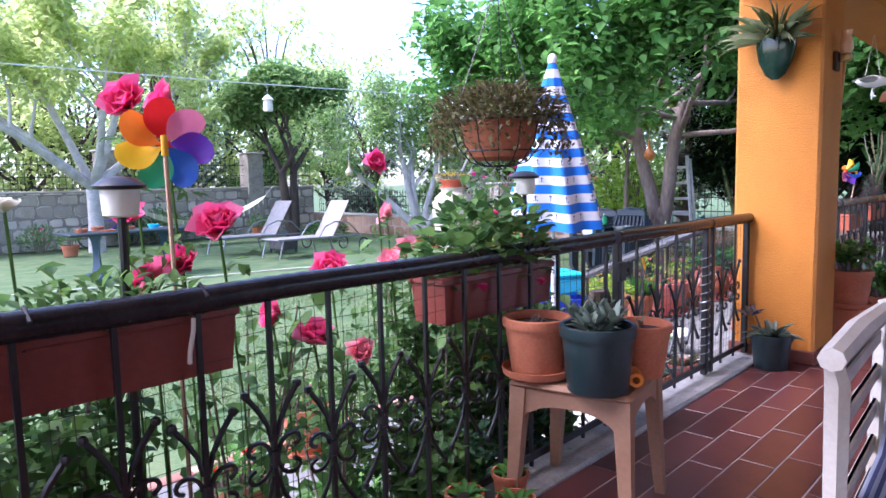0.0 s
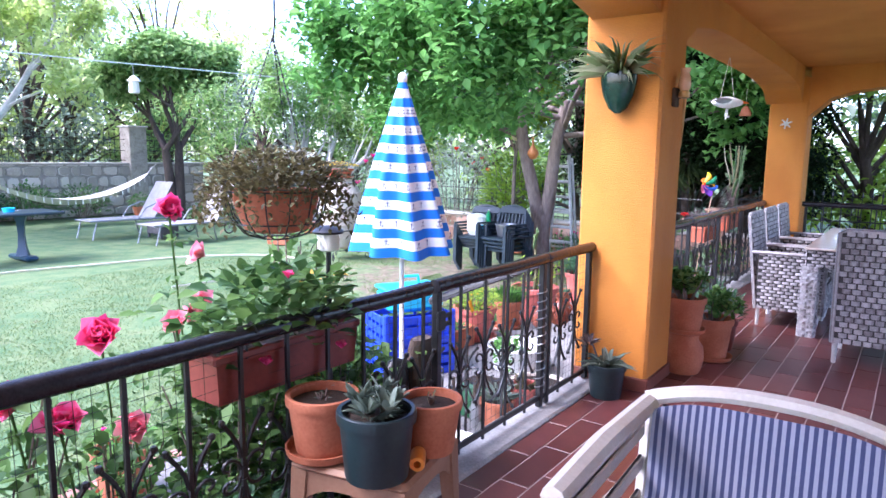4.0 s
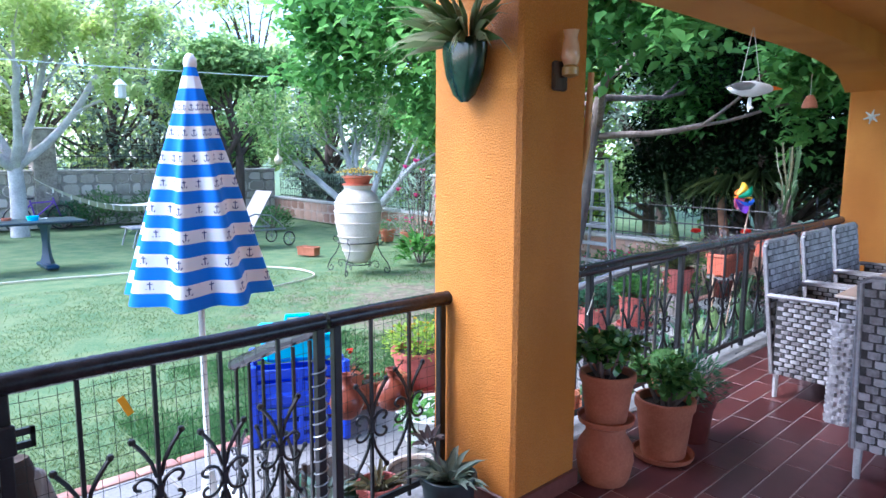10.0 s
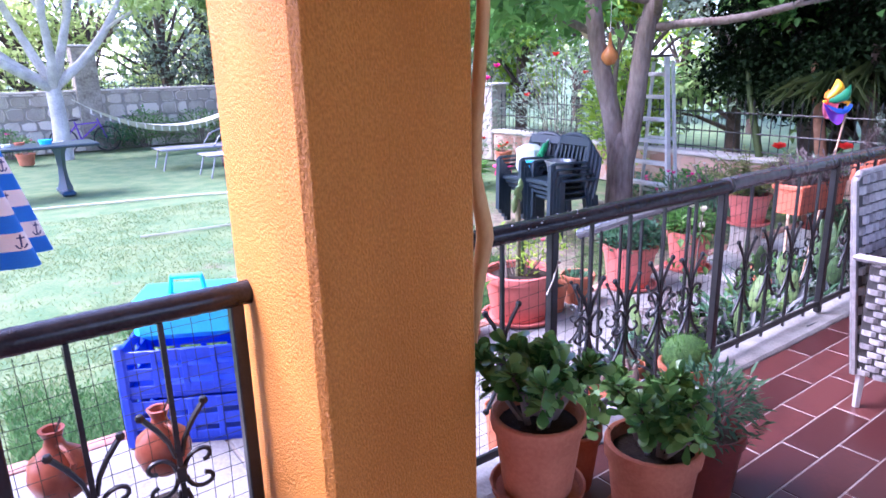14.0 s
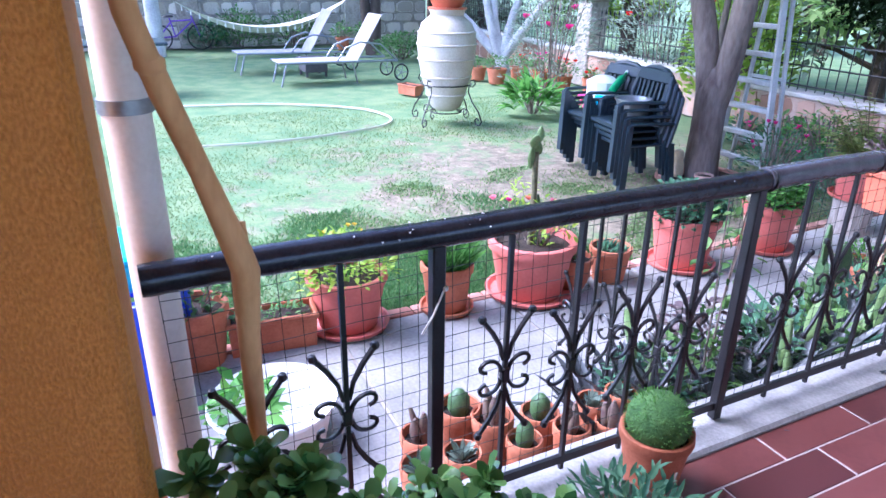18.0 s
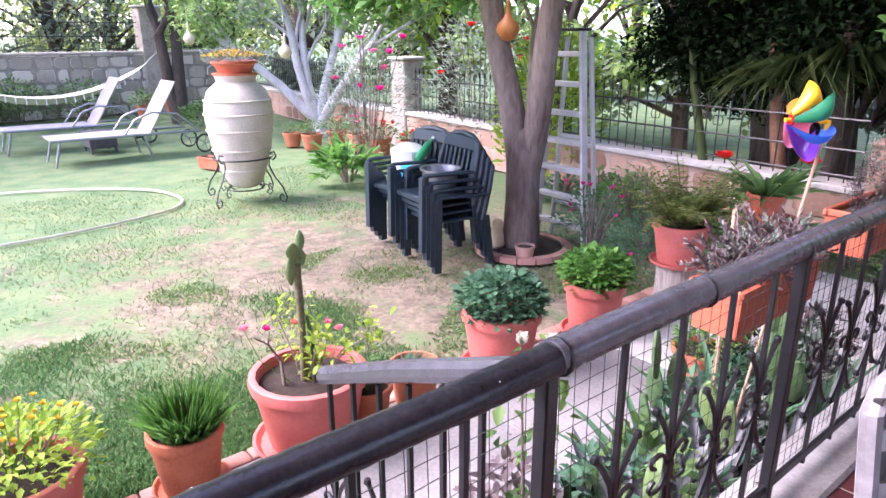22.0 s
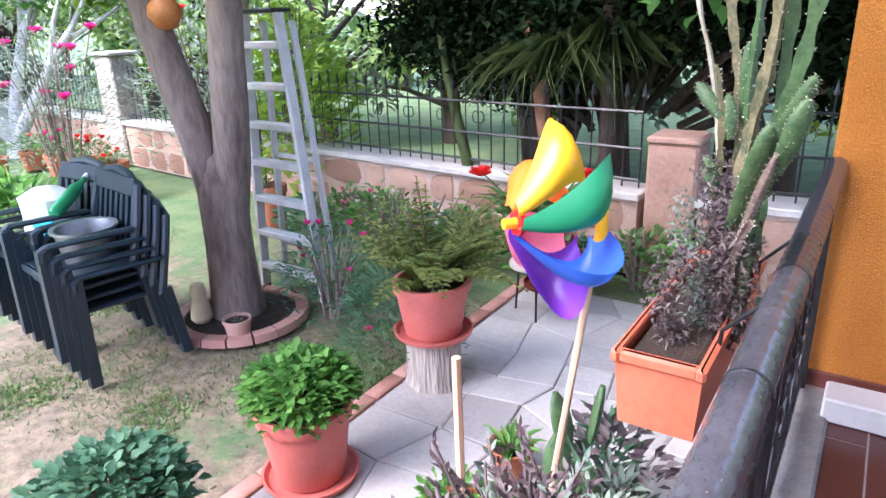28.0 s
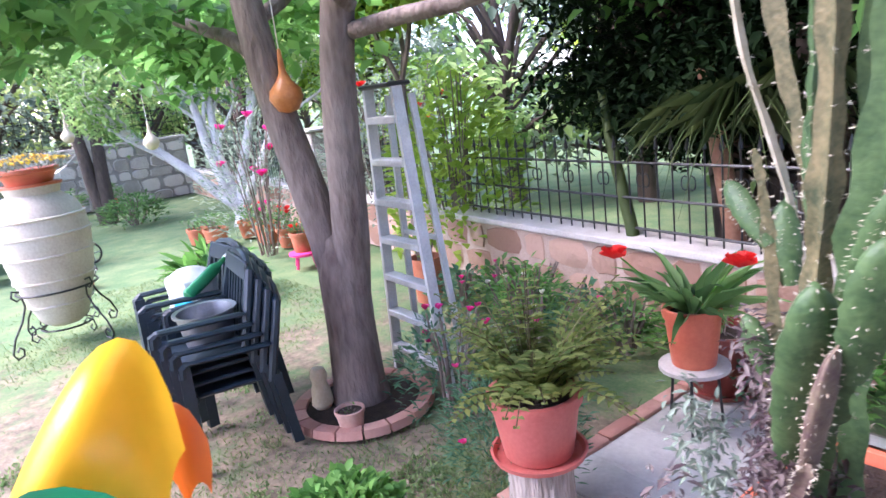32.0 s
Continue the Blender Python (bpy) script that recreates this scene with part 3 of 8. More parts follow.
# ---- trees ----
def limb(mb, rr, p, d, r, length, depth, tips, spread=0.6, seg=4, keep=0.72):
    pts, rads = [p.copy()], [r]
    for k in range(seg):
        d = (d + Vector((rr.uniform(-1, 1), rr.uniform(-1, 1), rr.uniform(-0.6, 0.9))) * 0.16).normalized()
        p = p + d * (length / seg)
        pts.append(p.copy())
        rads.append(r * (1 - (1 - keep) * (k + 1) / seg))
        if depth <= 1:
            tips.append(p.copy())
    mb.tube(pts, rads, 7 if r > 0.03 else 5)
    if depth > 0:
        for k in range(rr.choice((2, 2, 3))):
            nd = (d + Vector((rr.uniform(-1, 1), rr.uniform(-1, 1), rr.uniform(-0.25, 0.8))) * spread).normalized()
            limb(mb, rr, p, nd, rads[-1] * rr.uniform(0.62, 0.85), length * rr.uniform(0.62, 0.85), depth - 1, tips, spread, seg, keep)


def foliage(tips, per, spread, size, aspect=0.5, flat=0.6, droop=0.25):
    """Leaves scattered in clumps round branch tips."""
    t = np.array([tuple(p) for p in tips])
    c = np.repeat(t, per, 0)
    n = len(c)
    o = unit(n) * (rng.random((n, 1)) ** 0.6) * spread
    o[:, 2] *= flat
    d = unit(n)
    d[:, 2] = d[:, 2] * 0.5 - 0.15
    up = np.tile((0.0, 0.0, 1.0), (n, 1)) + unit(n) * 0.45
    s = size * rng.uniform(0.6, 1.25, n)
    return kites(c + o, d, up, s, s * aspect, droop)


def tree(name, label, x, y, bark, leaf, trunks, seed, height, r, depth=3, per=60, spread=0.5, size=0.12, aspect=0.5, length=1.0, wide=0.6, loc_z=G, lo=-9.0, flat=0.6):
    """A tree: trunk, limbs, and a crown of single leaves."""
    rr = random.Random(seed)
    tr = thing(name, label, "tree", (x, y, loc_z))
    mb, tips = MB(), []
    for dx, dy, lean in trunks:
        d = Vector((dx, dy, 1)).normalized()
        p = Vector((dx * 0.15, dy * 0.15, -0.05))
        pts, rads = [p.copy()], [r * 1.25]
        for k in range(6):
            d = (d + Vector((rr.uniform(-1, 1), rr.uniform(-1, 1), 0.2)) * 0.05).normalized()
            p = p + d * (height / 6)
            pts.append(p.copy())
            rads.append(r * (1.1 - 0.06 * k))
        mb.tube(pts, rads, 12)
        for k in range(3):
            nd = (d + Vector((rr.uniform(-1, 1), rr.uniform(-1, 1), rr.uniform(0.0, 0.6))) * wide).normalized()
            limb(mb, rr, p, nd, rads[-1] * 0.75, length, depth, tips, wide)
    part("trunk", mb, bark, tr, smooth=60)
    tips = [t for t in tips if t.z > lo]
    if leaf and tips:
        part("crown", foliage(tips, per, spread, size, aspect, flat), leaf, tr)
    return tr


# double-trunked broad-leaved tree by the chair stack
sh = thing("shade_tree", "broad-leaved shade tree with a forked grey-brown trunk", "tree", (-4.83, 9.90, G))
rr_, mb, tips = random.Random(3), MB(), []
mb.tube([(0, 0, -0.05), (0.0, 0.0, 0.15), (-0.01, 0.01, 0.5), (-0.02, 0.02, 0.85), (-0.03, 0.02, 1.08), (-0.03, 0.02, 1.16)], [0.20, 0.168, 0.152, 0.155, 0.11, 0.03], 14)
for d, top in (((-0.13, -0.08, 1), (-0.40, -0.16)), ((0.10, 0.06, 1), (0.30, 0.14))):
    p0 = Vector((-0.01 + d[0] * 0.22, 0.01 + d[1] * 0.22, 0.72))
    p1 = Vector((top[0], top[1], 2.75))
    mb.tube([p0 + (p1 - p0) * u + Vector((0.02 * math.sin(u * 7), 0.02 * math.cos(u * 5), 0)) for u in np.linspace(0, 1, 7)], [0.118, 0.114, 0.11, 0.105, 0.10, 0.095, 0.085], 12)
    for k in range(5):
        limb(mb, rr_, p1 - Vector((0, 0, 0.13 * k)), Vector((math.cos(k * 1.26 + top[0] * 5), math.sin(k * 1.26 + top[0] * 5), rr_.uniform(0.0, 0.6))).normalized(), 0.05, 1.35, 3, tips, 0.85)
part("trunk", mb, M_BARK, sh, smooth=60)
low = [t - Vector((0, 0, rr_.uniform(0.15, 0.75))) for t in tips if Vector((t.x, t.y)).length > 0.75]
for k in range(70):
    a, q = rr_.uniform(2.4, 5.2), rr_.uniform(0.8, 2.3)
    low.append(Vector((q * math.cos(a), q * math.sin(a), 2.25 + 0.16 * q * rr_.random() + 0.5 * rr_.random())))
part("crown", foliage([t for t in tips + low if t.z > 2.05], 28, 0.50, 0.155, 0.68), L_MAPLE, sh)
# whitewashed fruit tree at the hammock, pale spring leaves
def spread_tree(label, x, y, base_h, limbs, leaf, seed, r, per, size, aspect, lo, droop_to=0.0, depth=2, length=0.9):
    """A low-forked tree whose main limbs follow given directions."""
    rr = random.Random(seed)
    t = thing("whitewashed_tree", label, "tree", (x, y, G))
    mb, tips = MB(), []
    if base_h:
        mb.tube([(0, 0, -0.05), (0.0, 0.02, base_h * 0.5), (0.0, 0.0, base_h)], [r * 1.3, r * 1.1, r], 12)
    for dx, dy, dz, ln in limbs:
        p, d = Vector((0, 0, base_h * 0.92)), Vector((dx, dy, dz)).normalized()
        pts, rads = [p.copy()], [r * 0.72]
        for k in range(7):
            d = (d + Vector((rr.uniform(-1, 1), rr.uniform(-1, 1), rr.uniform(-0.5, 0.8))) * 0.13).normalized()
            p = p + d * (ln / 7)
            pts.append(p.copy())
            rads.append(r * (0.70 - 0.055 * k))
            if k > 2:
                limb(mb, rr, p, (d + Vector((rr.uniform(-1, 1), rr.uniform(-1, 1), rr.uniform(-0.2, 0.7))) * 0.9).normalized(), r * 0.26, length, depth, tips, 0.8)
        mb.tube(pts, rads, 9)
    part("trunk", mb, M_WHITEWASH, t, smooth=60)
    part("crown", foliage([q for q in tips if q.z > lo], per, 0.5, size, aspect, 0.7), leaf, t)


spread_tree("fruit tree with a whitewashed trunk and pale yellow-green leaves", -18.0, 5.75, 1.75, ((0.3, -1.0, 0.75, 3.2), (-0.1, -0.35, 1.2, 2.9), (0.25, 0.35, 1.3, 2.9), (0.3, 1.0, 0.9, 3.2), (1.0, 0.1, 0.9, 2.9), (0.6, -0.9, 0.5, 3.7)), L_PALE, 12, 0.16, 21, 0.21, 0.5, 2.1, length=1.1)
spread_tree("pruned tree with several whitewashed limbs", -12.75, 12.25, 0.25, ((-0.55, -0.75, 0.85, 2.4), (-0.2, -0.2, 1.2, 2.0), (0.25, 0.2, 1.2, 2.2), (0.6, 0.55, 0.9, 2.2), (-0.1, -0.5, 1.1, 2.3)), L_BELT, 21, 0.15, 18, 0.14, 0.45, 1.75)
# dark tree at the hammock's other end
tree("dark_tree", "dark-trunked tree with dense green leaves", -16.70, 10.80, M_BARKDK, L_BELT, [(0.05, 0.1, 0), (-0.1, -0.1, 0)], 31, 2.0, 0.14, depth=3, per=52, spread=0.55, size=0.19, aspect=0.55, length=1.2, wide=0.8, lo=1.6)
# slim young tree beside the ladder
tree("young_tree", "slim young tree with bright lime leaves", -6.26, 11.47, M_BARK, L_LIME, [(0.02, 0.0, 0)], 41, 2.0, 0.045, depth=2, per=34, spread=0.34, size=0.14, aspect=0.6, length=0.6, wide=0.7, lo=1.0)
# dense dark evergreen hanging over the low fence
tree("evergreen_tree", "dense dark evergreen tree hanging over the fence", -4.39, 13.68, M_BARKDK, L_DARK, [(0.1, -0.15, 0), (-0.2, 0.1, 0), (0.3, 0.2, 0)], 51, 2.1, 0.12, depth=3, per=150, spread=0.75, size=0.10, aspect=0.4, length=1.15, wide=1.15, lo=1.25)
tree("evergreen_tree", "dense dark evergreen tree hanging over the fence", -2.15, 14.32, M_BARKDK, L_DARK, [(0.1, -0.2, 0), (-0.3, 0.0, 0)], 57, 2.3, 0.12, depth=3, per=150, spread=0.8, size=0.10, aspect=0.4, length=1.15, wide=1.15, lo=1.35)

rr_ = random.Random(63)
eg = thing("evergreen_tree", "huge dark evergreen with a low dense curtain of leaves", "tree", (-3.60, 13.34, G))
mb = MB()
tips = []
for k in range(330):
    x, y = rr_.uniform(-2.0, 2.4), rr_.uniform(-1.1, 0.9)
    z = 1.40 + 0.22 * math.sin(x * 2.1) + abs(y) * 0.2 + 2.6 * rr_.random() ** 1.6
    tips.append(Vector((x, y, z)))
    if k % 4 == 0:
        mb.tube([(0.3 * x, 0.2, z * 0.55), (x * 0.7, y * 0.6, z * 0.9), (x, y, z)], [0.04, 0.025, 0.01], 5)
mb.tube([(0.1, 0.2, 0), (0.0, 0.2, 1.5), (0.2, 0.2, 3.6)], [0.16, 0.13, 0.07], 9)
part("trunk", mb, M_BARKDK, eg, smooth=60)
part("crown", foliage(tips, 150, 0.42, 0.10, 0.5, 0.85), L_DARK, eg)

# belts of trees beyond the walls
def belt_tree(x, y, h, w, leaf, seed, size=0.22, n=2600, label="leafy garden tree beyond the wall"):
    rr = random.Random(seed)
    tr = thing("tree", label, "tree", (x, y, G), group="trees beyond the walls")
    mb = MB()
    mb.tube([(0, 0, -0.1), (rr.uniform(-0.2, 0.2), rr.uniform(-0.2, 0.2), h * 0.35), (rr.uniform(-0.5, 0.5), rr.uniform(-0.5, 0.5), h * 0.75)], [0.16, 0.12, 0.05], 7)
    tips = []
    for k in range(26):
        a, q = rr.uniform(0, 6.28), rr.uniform(0.15, 1) ** 0.7
        z = rr.uniform(0.18, 1.0)
        s = w * q * (0.55 + 0.75 * math.sin(math.pi * min(1, z * 0.86)))
        p = Vector((math.cos(a) * s, math.sin(a) * s, h * z))
        tips.append(p)
        mb.tube([(0, 0, h * z * 0.55), p * 0.6 + Vector((0, 0, h * z * 0.3)), p], [0.06, 0.035, 0.015], 5)
    part("trunk", mb, M_BARKDK, tr, smooth=60)
    part("crown", foliage(tips, n // 26, w * 0.42, size, 0.55, 0.8), leaf, tr)


bt = random.Random(77)
# mostly the bleached leaf: the belt's haze and glare come from its colour
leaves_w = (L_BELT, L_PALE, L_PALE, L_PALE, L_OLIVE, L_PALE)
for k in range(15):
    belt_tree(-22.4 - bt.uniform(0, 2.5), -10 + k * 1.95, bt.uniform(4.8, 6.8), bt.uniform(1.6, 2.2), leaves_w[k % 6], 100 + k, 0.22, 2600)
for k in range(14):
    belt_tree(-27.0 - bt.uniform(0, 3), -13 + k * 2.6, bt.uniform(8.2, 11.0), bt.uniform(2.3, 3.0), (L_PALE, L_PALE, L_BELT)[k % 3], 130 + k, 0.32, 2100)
leaves_n = (L_OLIVE, L_BELT, L_OLIVE, L_LIME, L_BELT)
for k in range(11):
    belt_tree(-17.5 + k * 2.1, 14.6 + bt.uniform(-0.4, 2.2), bt.uniform(3.4, 5.6), bt.uniform(1.1, 1.7), leaves_n[k % 5], 160 + k, 0.2, 2800)
for k in range(9):
    belt_tree(-16 + k * 3.4, 20 + bt.uniform(-1, 2.5), bt.uniform(5.0, 8.0), bt.uniform(1.8, 2.6), leaves_n[(k + 2) % 5], 190 + k, 0.32, 2400)

# ---- railing ----
def ornament():
    """Four scrolls and four blunt arms round a bar, in the plane of the rail."""
    mb = MB()
    for sy in (-1, 1):
        for sz in (-1, 1):
            pts = [(0, sy * (0.012 + 0.034 - 0.034 * math.cos(a)) , 0.43 + sz * (0.012 + 0.03 * math.sin(a) + 0.008 * a)) for a in np.linspace(0.0, 4.3, 11)]
            mb.tube(pts, 0.0065, 5)
            arm = [(0, sy * 0.008, 0.43 + sz * 0.05), (0, sy * 0.02, 0.43 + sz * 0.10), (0, sy * 0.045, 0.43 + sz * 0.145), (0, sy * 0.075, 0.43 + sz * 0.185)]
            mb.tube(arm, [0.006, 0.007, 0.008, 0.008], 5)
            mb.ball((0, sy * 0.080, 0.43 + sz * 0.192), 0.013, 6)
    mb.box((0, 0, 0.43), (0.022, 0.026, 0.05), bevel=0.004)
    return mb.mesh("ornament", 40)


BAR = MB().box((0, 0, 0.46), (0.013, 0.013, 0.87)).mesh("bar")
ORN = ornament()
POST = MB().box((0, 0, 0.46), (0.036, 0.036, 0.90), bevel=0.004).mesh("post")
for me in (BAR, ORN, POST):
    me.materials.append(M_IRON)


def railing(name, y0, y1, posts, label, r=0.034, bands=(), bar0=0.06, gap=0.2, sleeve=M_TAPE, joint=None):
    f = thing(name, label, "railing", (RX, y0, 0), kind="structure")
    n = max(2, int((y1 - y0) / 0.016))
    part("handrail", MB().tube([(0, k * (y1 - y0) / n, RZ + 0.002 * math.sin(k * 0.11)) for k in range(n + 1)], [r * (1.0 if k % 3 else 0.965) for k in range(n + 1)], 14), sleeve, f, "glossy black sleeved handrail", smooth=50)
    if joint:
        k0 = int((joint - y0) / 0.016)
        part("handrail", MB().tube([(0, k * (y1 - y0) / n, RZ + 0.003 + 0.002 * math.sin(k * 0.11)) for k in range(k0, n + 1)], [(r + 0.0025) * (1.0 if k % 3 else 0.96) for k in range(k0, n + 1)], 14), M_TAPE2, f, "shiny dark plum rail sleeve", smooth=50)
        dots = MB()
        for i in range(int((y1 - joint) / 0.02)):
            for j in range(9):
                a, yy = 2 * math.pi * (j + 0.3 * i) / 9, joint - y0 + 0.02 * i + 0.004 * (j % 3)
                o, e, u = Vector((math.cos(a), 0, math.sin(a))), Vector((0, 0.0016, 0)), Vector((-math.sin(a), 0, math.cos(a))) * 0.0022
                c = Vector((0, yy, RZ + 0.003)) + o * (r + 0.0018)
                dots.add([c - e, c + u, c + e, c - u, c + o * 0.0016], [(0, 1, 4), (1, 2, 4), (2, 3, 4), (3, 0, 4)])
        tagged(part("stitch_dot", dots, M_IRON, f, "rows of small raised dots on the sleeve"), kind="stuff")
    part("bottom_bar", MB().box((0, (y1 - y0) / 2, 0.085), (0.014, y1 - y0, 0.03)), M_IRON, f)
    for y in posts:
        part("post", POST, None, f).location = (0, y - y0, 0.02)
    y, k = y0 + bar0, 0
    while y < y1 - 0.03:
        if min([abs(y - p) for p in posts] + [9]) > 0.07:
            part("bar", BAR, None, f).location = (0, y - y0, 0.02)
            part("ornament", ORN, None, f).location = (0, y - y0, 0.02 + (0.015 if k % 2 else -0.015))
        y += gap
        k += 1
    for y in bands:
        part("cable_tie", MB().lathe([(r + 0.001, -0.006), (r + 0.005, -0.004), (r + 0.005, 0.004), (r + 0.001, 0.006)], 14, (0, y - y0, RZ), m=Matrix.Rotation(radians(90), 3, "X")), M_IRON, f)
    return f


railing("railing_1", -4.1, 2.38, [-3.3], "black wrought iron terrace railing with scrolls", bar0=0.159, gap=0.1965)
railing("railing_2", 2.43, 3.52, [2.45, 3.50], "black wrought iron gate panel with scrolls", bar0=0.214, gap=0.226)
railing("railing_3", 3.54, 4.20, [3.58, 4.16], "black wrought iron terrace railing with scrolls", bar0=0.216, gap=0.21)
railing("railing_4", 4.69, 10.09, [5.36, 6.49, 7.62, 8.74, 10.03], "black wrought iron terrace railing with scrolls", r=0.036, bar0=0.186, gap=0.2335, bands=(6.52, 7.05, 7.58, 7.95, 8.3, 8.57, 8.82, 9.4), joint=6.51)
fl = MB()
fr = random.Random(83)
for k in range(26):
    a, yy = fr.uniform(0.2, 2.9), fr.uniform(4.75, 6.45) if k % 3 else fr.uniform(5.2, 5.5)
    fl.ball((RX + 0.0365 * math.cos(a), yy, RZ + 0.0365 * math.sin(a)), fr.uniform(0.001, 0.0034), 5, 0.6)
flecks = part("paint_fleck", fl, M_WHITE)
tagged(flecks, "white paint flecks dried on the black handrail", "paint", "", "stuff")
end_rail = railing("railing_5", 0.0, 4.6, [0.05, 1.2, 2.4, 3.6, 4.5], "black iron railing closing the terrace end")
end_rail.matrix_world = pose(-1.05, 10.3, 0, 0, 0, -90) @ pose(0, 0, 0)

# ---- parasol ----
def parasol(x, y):
    p = thing("parasol", "closed beach parasol with blue and white stripes and anchors", "parasol", (x, y, G))
    part("pole", MB().tube([(0, 0, 0.05), (0, 0, 2.36)], 0.016, 10), M_WHITE, p, "white metal pole")
    part("finial", MB().lathe([(0.024, 2.34), (0.032, 2.365), (0.030, 2.395), (0.016, 2.415), (0.004, 2.42)], 10), M_WHITE, p)
    base = MB().box((0.02, -0.02, 0.05), (0.46, 0.46, 0.10), bevel=0.03)
    base.lathe([(0.06, 0.1), (0.045, 0.16), (0.03, 0.3)], 12)
    part("base", base, M_WHITE, p, "white concrete parasol foot")
    z0, z1, n, bands = 1.24, 2.37, 112, 19
    folds = 8

    def ring(z, k):
        u = (z1 - z) / (z1 - z0)
        rad = 0.022 + 0.295 * u ** 0.95
        out = []
        for i in range(n):
            a = 2 * math.pi * i / n
            w = 1 + (0.13 * (1 - 2 * abs(math.sin(folds / 2 * a + 0.3)) ** 2.4) + 0.03 * math.cos(2 * folds * a + 1.1 + u)) * min(1, u * 2.2)
            rr_ = rad * w
            zz = z - (0.004 * math.cos(folds * a + 0.6) * u ** 2) + 0.015 * math.sin(2 * a) * u
            out.append(Vector((rr_ * math.cos(a + 0.25 * u), rr_ * math.sin(a + 0.25 * u), zz)))
        return out
    for b in range(bands):
        mb = MB()
        rows = []
        for k in range(5):
            rows.append(ring(z1 - (z1 - z0) * (b + k / 4) / bands, k))
        vs = [v for r_ in rows for v in r_]
        fs = [(k * n + i, (k + 1) * n + i, (k + 1) * n + (i + 1) % n, k * n + (i + 1) % n) for k in range(4) for i in range(n)]
        mb.add(vs, fs)
        blue = b % 2 == 0
        stripe = part("stripe", mb, M_BLUECLOTH if blue else M_WHITECLOTH, p, "blue fabric stripe" if blue else "white fabric stripe with anchors", smooth=180)
        if not blue and b > 1:
            an = MB()
            u = (b + 0.5) / bands
            for q in range(18):
                a0 = 2 * math.pi * q / 18 + 0.3 * (b % 4)
                rr_ = ring(z1 - (z1 - z0) * u, 0)
                i = int(a0 / (2 * math.pi) * n) % n
                c = rr_[i]
                t = (rr_[(i + 1) % n] - rr_[i - 1]).normalized()
                o = Vector((c.x, c.y, 0)).normalized() * 0.004
                s = 0.013 + 0.010 * u

                def bar(a1, b1, wd):
                    d = (Vector(b1) - Vector(a1)).normalized()
                    e = Vector((-d.y, d.x)) * wd
                    qd = [Vector(a1) + e, Vector(a1) - e, Vector(b1) - e, Vector(b1) + e]
                    an.add([c + o + t * (v.x * s) + Vector((0, 0, v.y * s)) for v in qd], [(0, 1, 2, 3)])
                bar((0, 1.1), (0, -1.1), 0.13)
                bar((-0.55, 0.6), (0.55, 0.6), 0.12)
                bar((-0.8, -0.4), (-0.4, -0.95), 0.12)
                bar((-0.4, -0.95), (0.4, -0.95), 0.12)
                bar((0.4, -0.95), (0.8, -0.4), 0.12)
            tagged(part("anchor_print", an, M_NAVY, stripe, "printed navy anchors", smooth=None), kind="stuff")
    return p


parasol(-2.57, 3.50)

# ---- clay jar on its iron stand ----
def clay_jar(x, y):
    j = thing("clay_jar", "tall pale clay jar with raised bands", "jar", (x, y, G + 0.165))
    j.scale = (1.02, 1.02, 1.09)
    prof = [(0.13, 0.0), (0.20, 0.05), (0.26, 0.2), (0.325, 0.4), (0.365, 0.6), (0.385, 0.78), (0.375, 0.92), (0.325, 1.04), (0.25, 1.10), (0.215, 1.13), (0.23, 1.18), (0.25, 1.20), (0.22, 1.20), (0.19, 1.15)]
    part("body", MB().lathe(prof, 36), M_JAR, j, smooth=60)
    for z, r in ((0.2, 0.262), (0.42, 0.332), (0.63, 0.371), (0.8, 0.387), (0.94, 0.370)):
        part("band", MB().lathe([(r - 0.01, z - 0.014), (r + 0.012, z - 0.006), (r + 0.012, z + 0.006), (r - 0.01, z + 0.014)], 36), M_JAR, j)
    st = thing("iron_stand", "black wrought iron jar stand with curled feet", "stand", (x, y, G))
    st.scale = (1.04, 1.04, 1.04)
    part("ring", MB().tube([(0.33 * math.cos(a), 0.33 * math.sin(a), 0.50) for a in np.linspace(0, 2 * math.pi, 25)], 0.010, 6), M_IRON, st)
    for k in range(4):
        a = math.radians(31 + 90 * k)
        prof = [(0.36, 0.56), (0.42, 0.58), (0.44, 0.53), (0.40, 0.49), (0.35, 0.50), (0.34, 0.42), (0.40, 0.30), (0.50, 0.18), (0.55, 0.06), (0.52, 0.008), (0.46, 0.02), (0.45, 0.07), (0.48, 0.10), (0.51, 0.07)]
        part("leg", MB().tube([(r * math.cos(a), r * math.sin(a), z) for r, z in prof], 0.009, 6), M_IRON, st)
        inner = [(0.20, 0.14), (0.27, 0.20), (0.34, 0.18), (0.36, 0.12), (0.32, 0.08), (0.28, 0.11), (0.31, 0.14)]
        part("scroll", MB().tube([(r * math.cos(a), r * math.sin(a), z) for r, z in inner], 0.007, 6), M_IRON, st)
    part("ring", MB().tube([(0.21 * math.cos(a), 0.21 * math.sin(a), 0.14) for a in np.linspace(0, 2 * math.pi, 25)], 0.009, 6), M_IRON, st)


clay_jar(-8.35, 8.76)

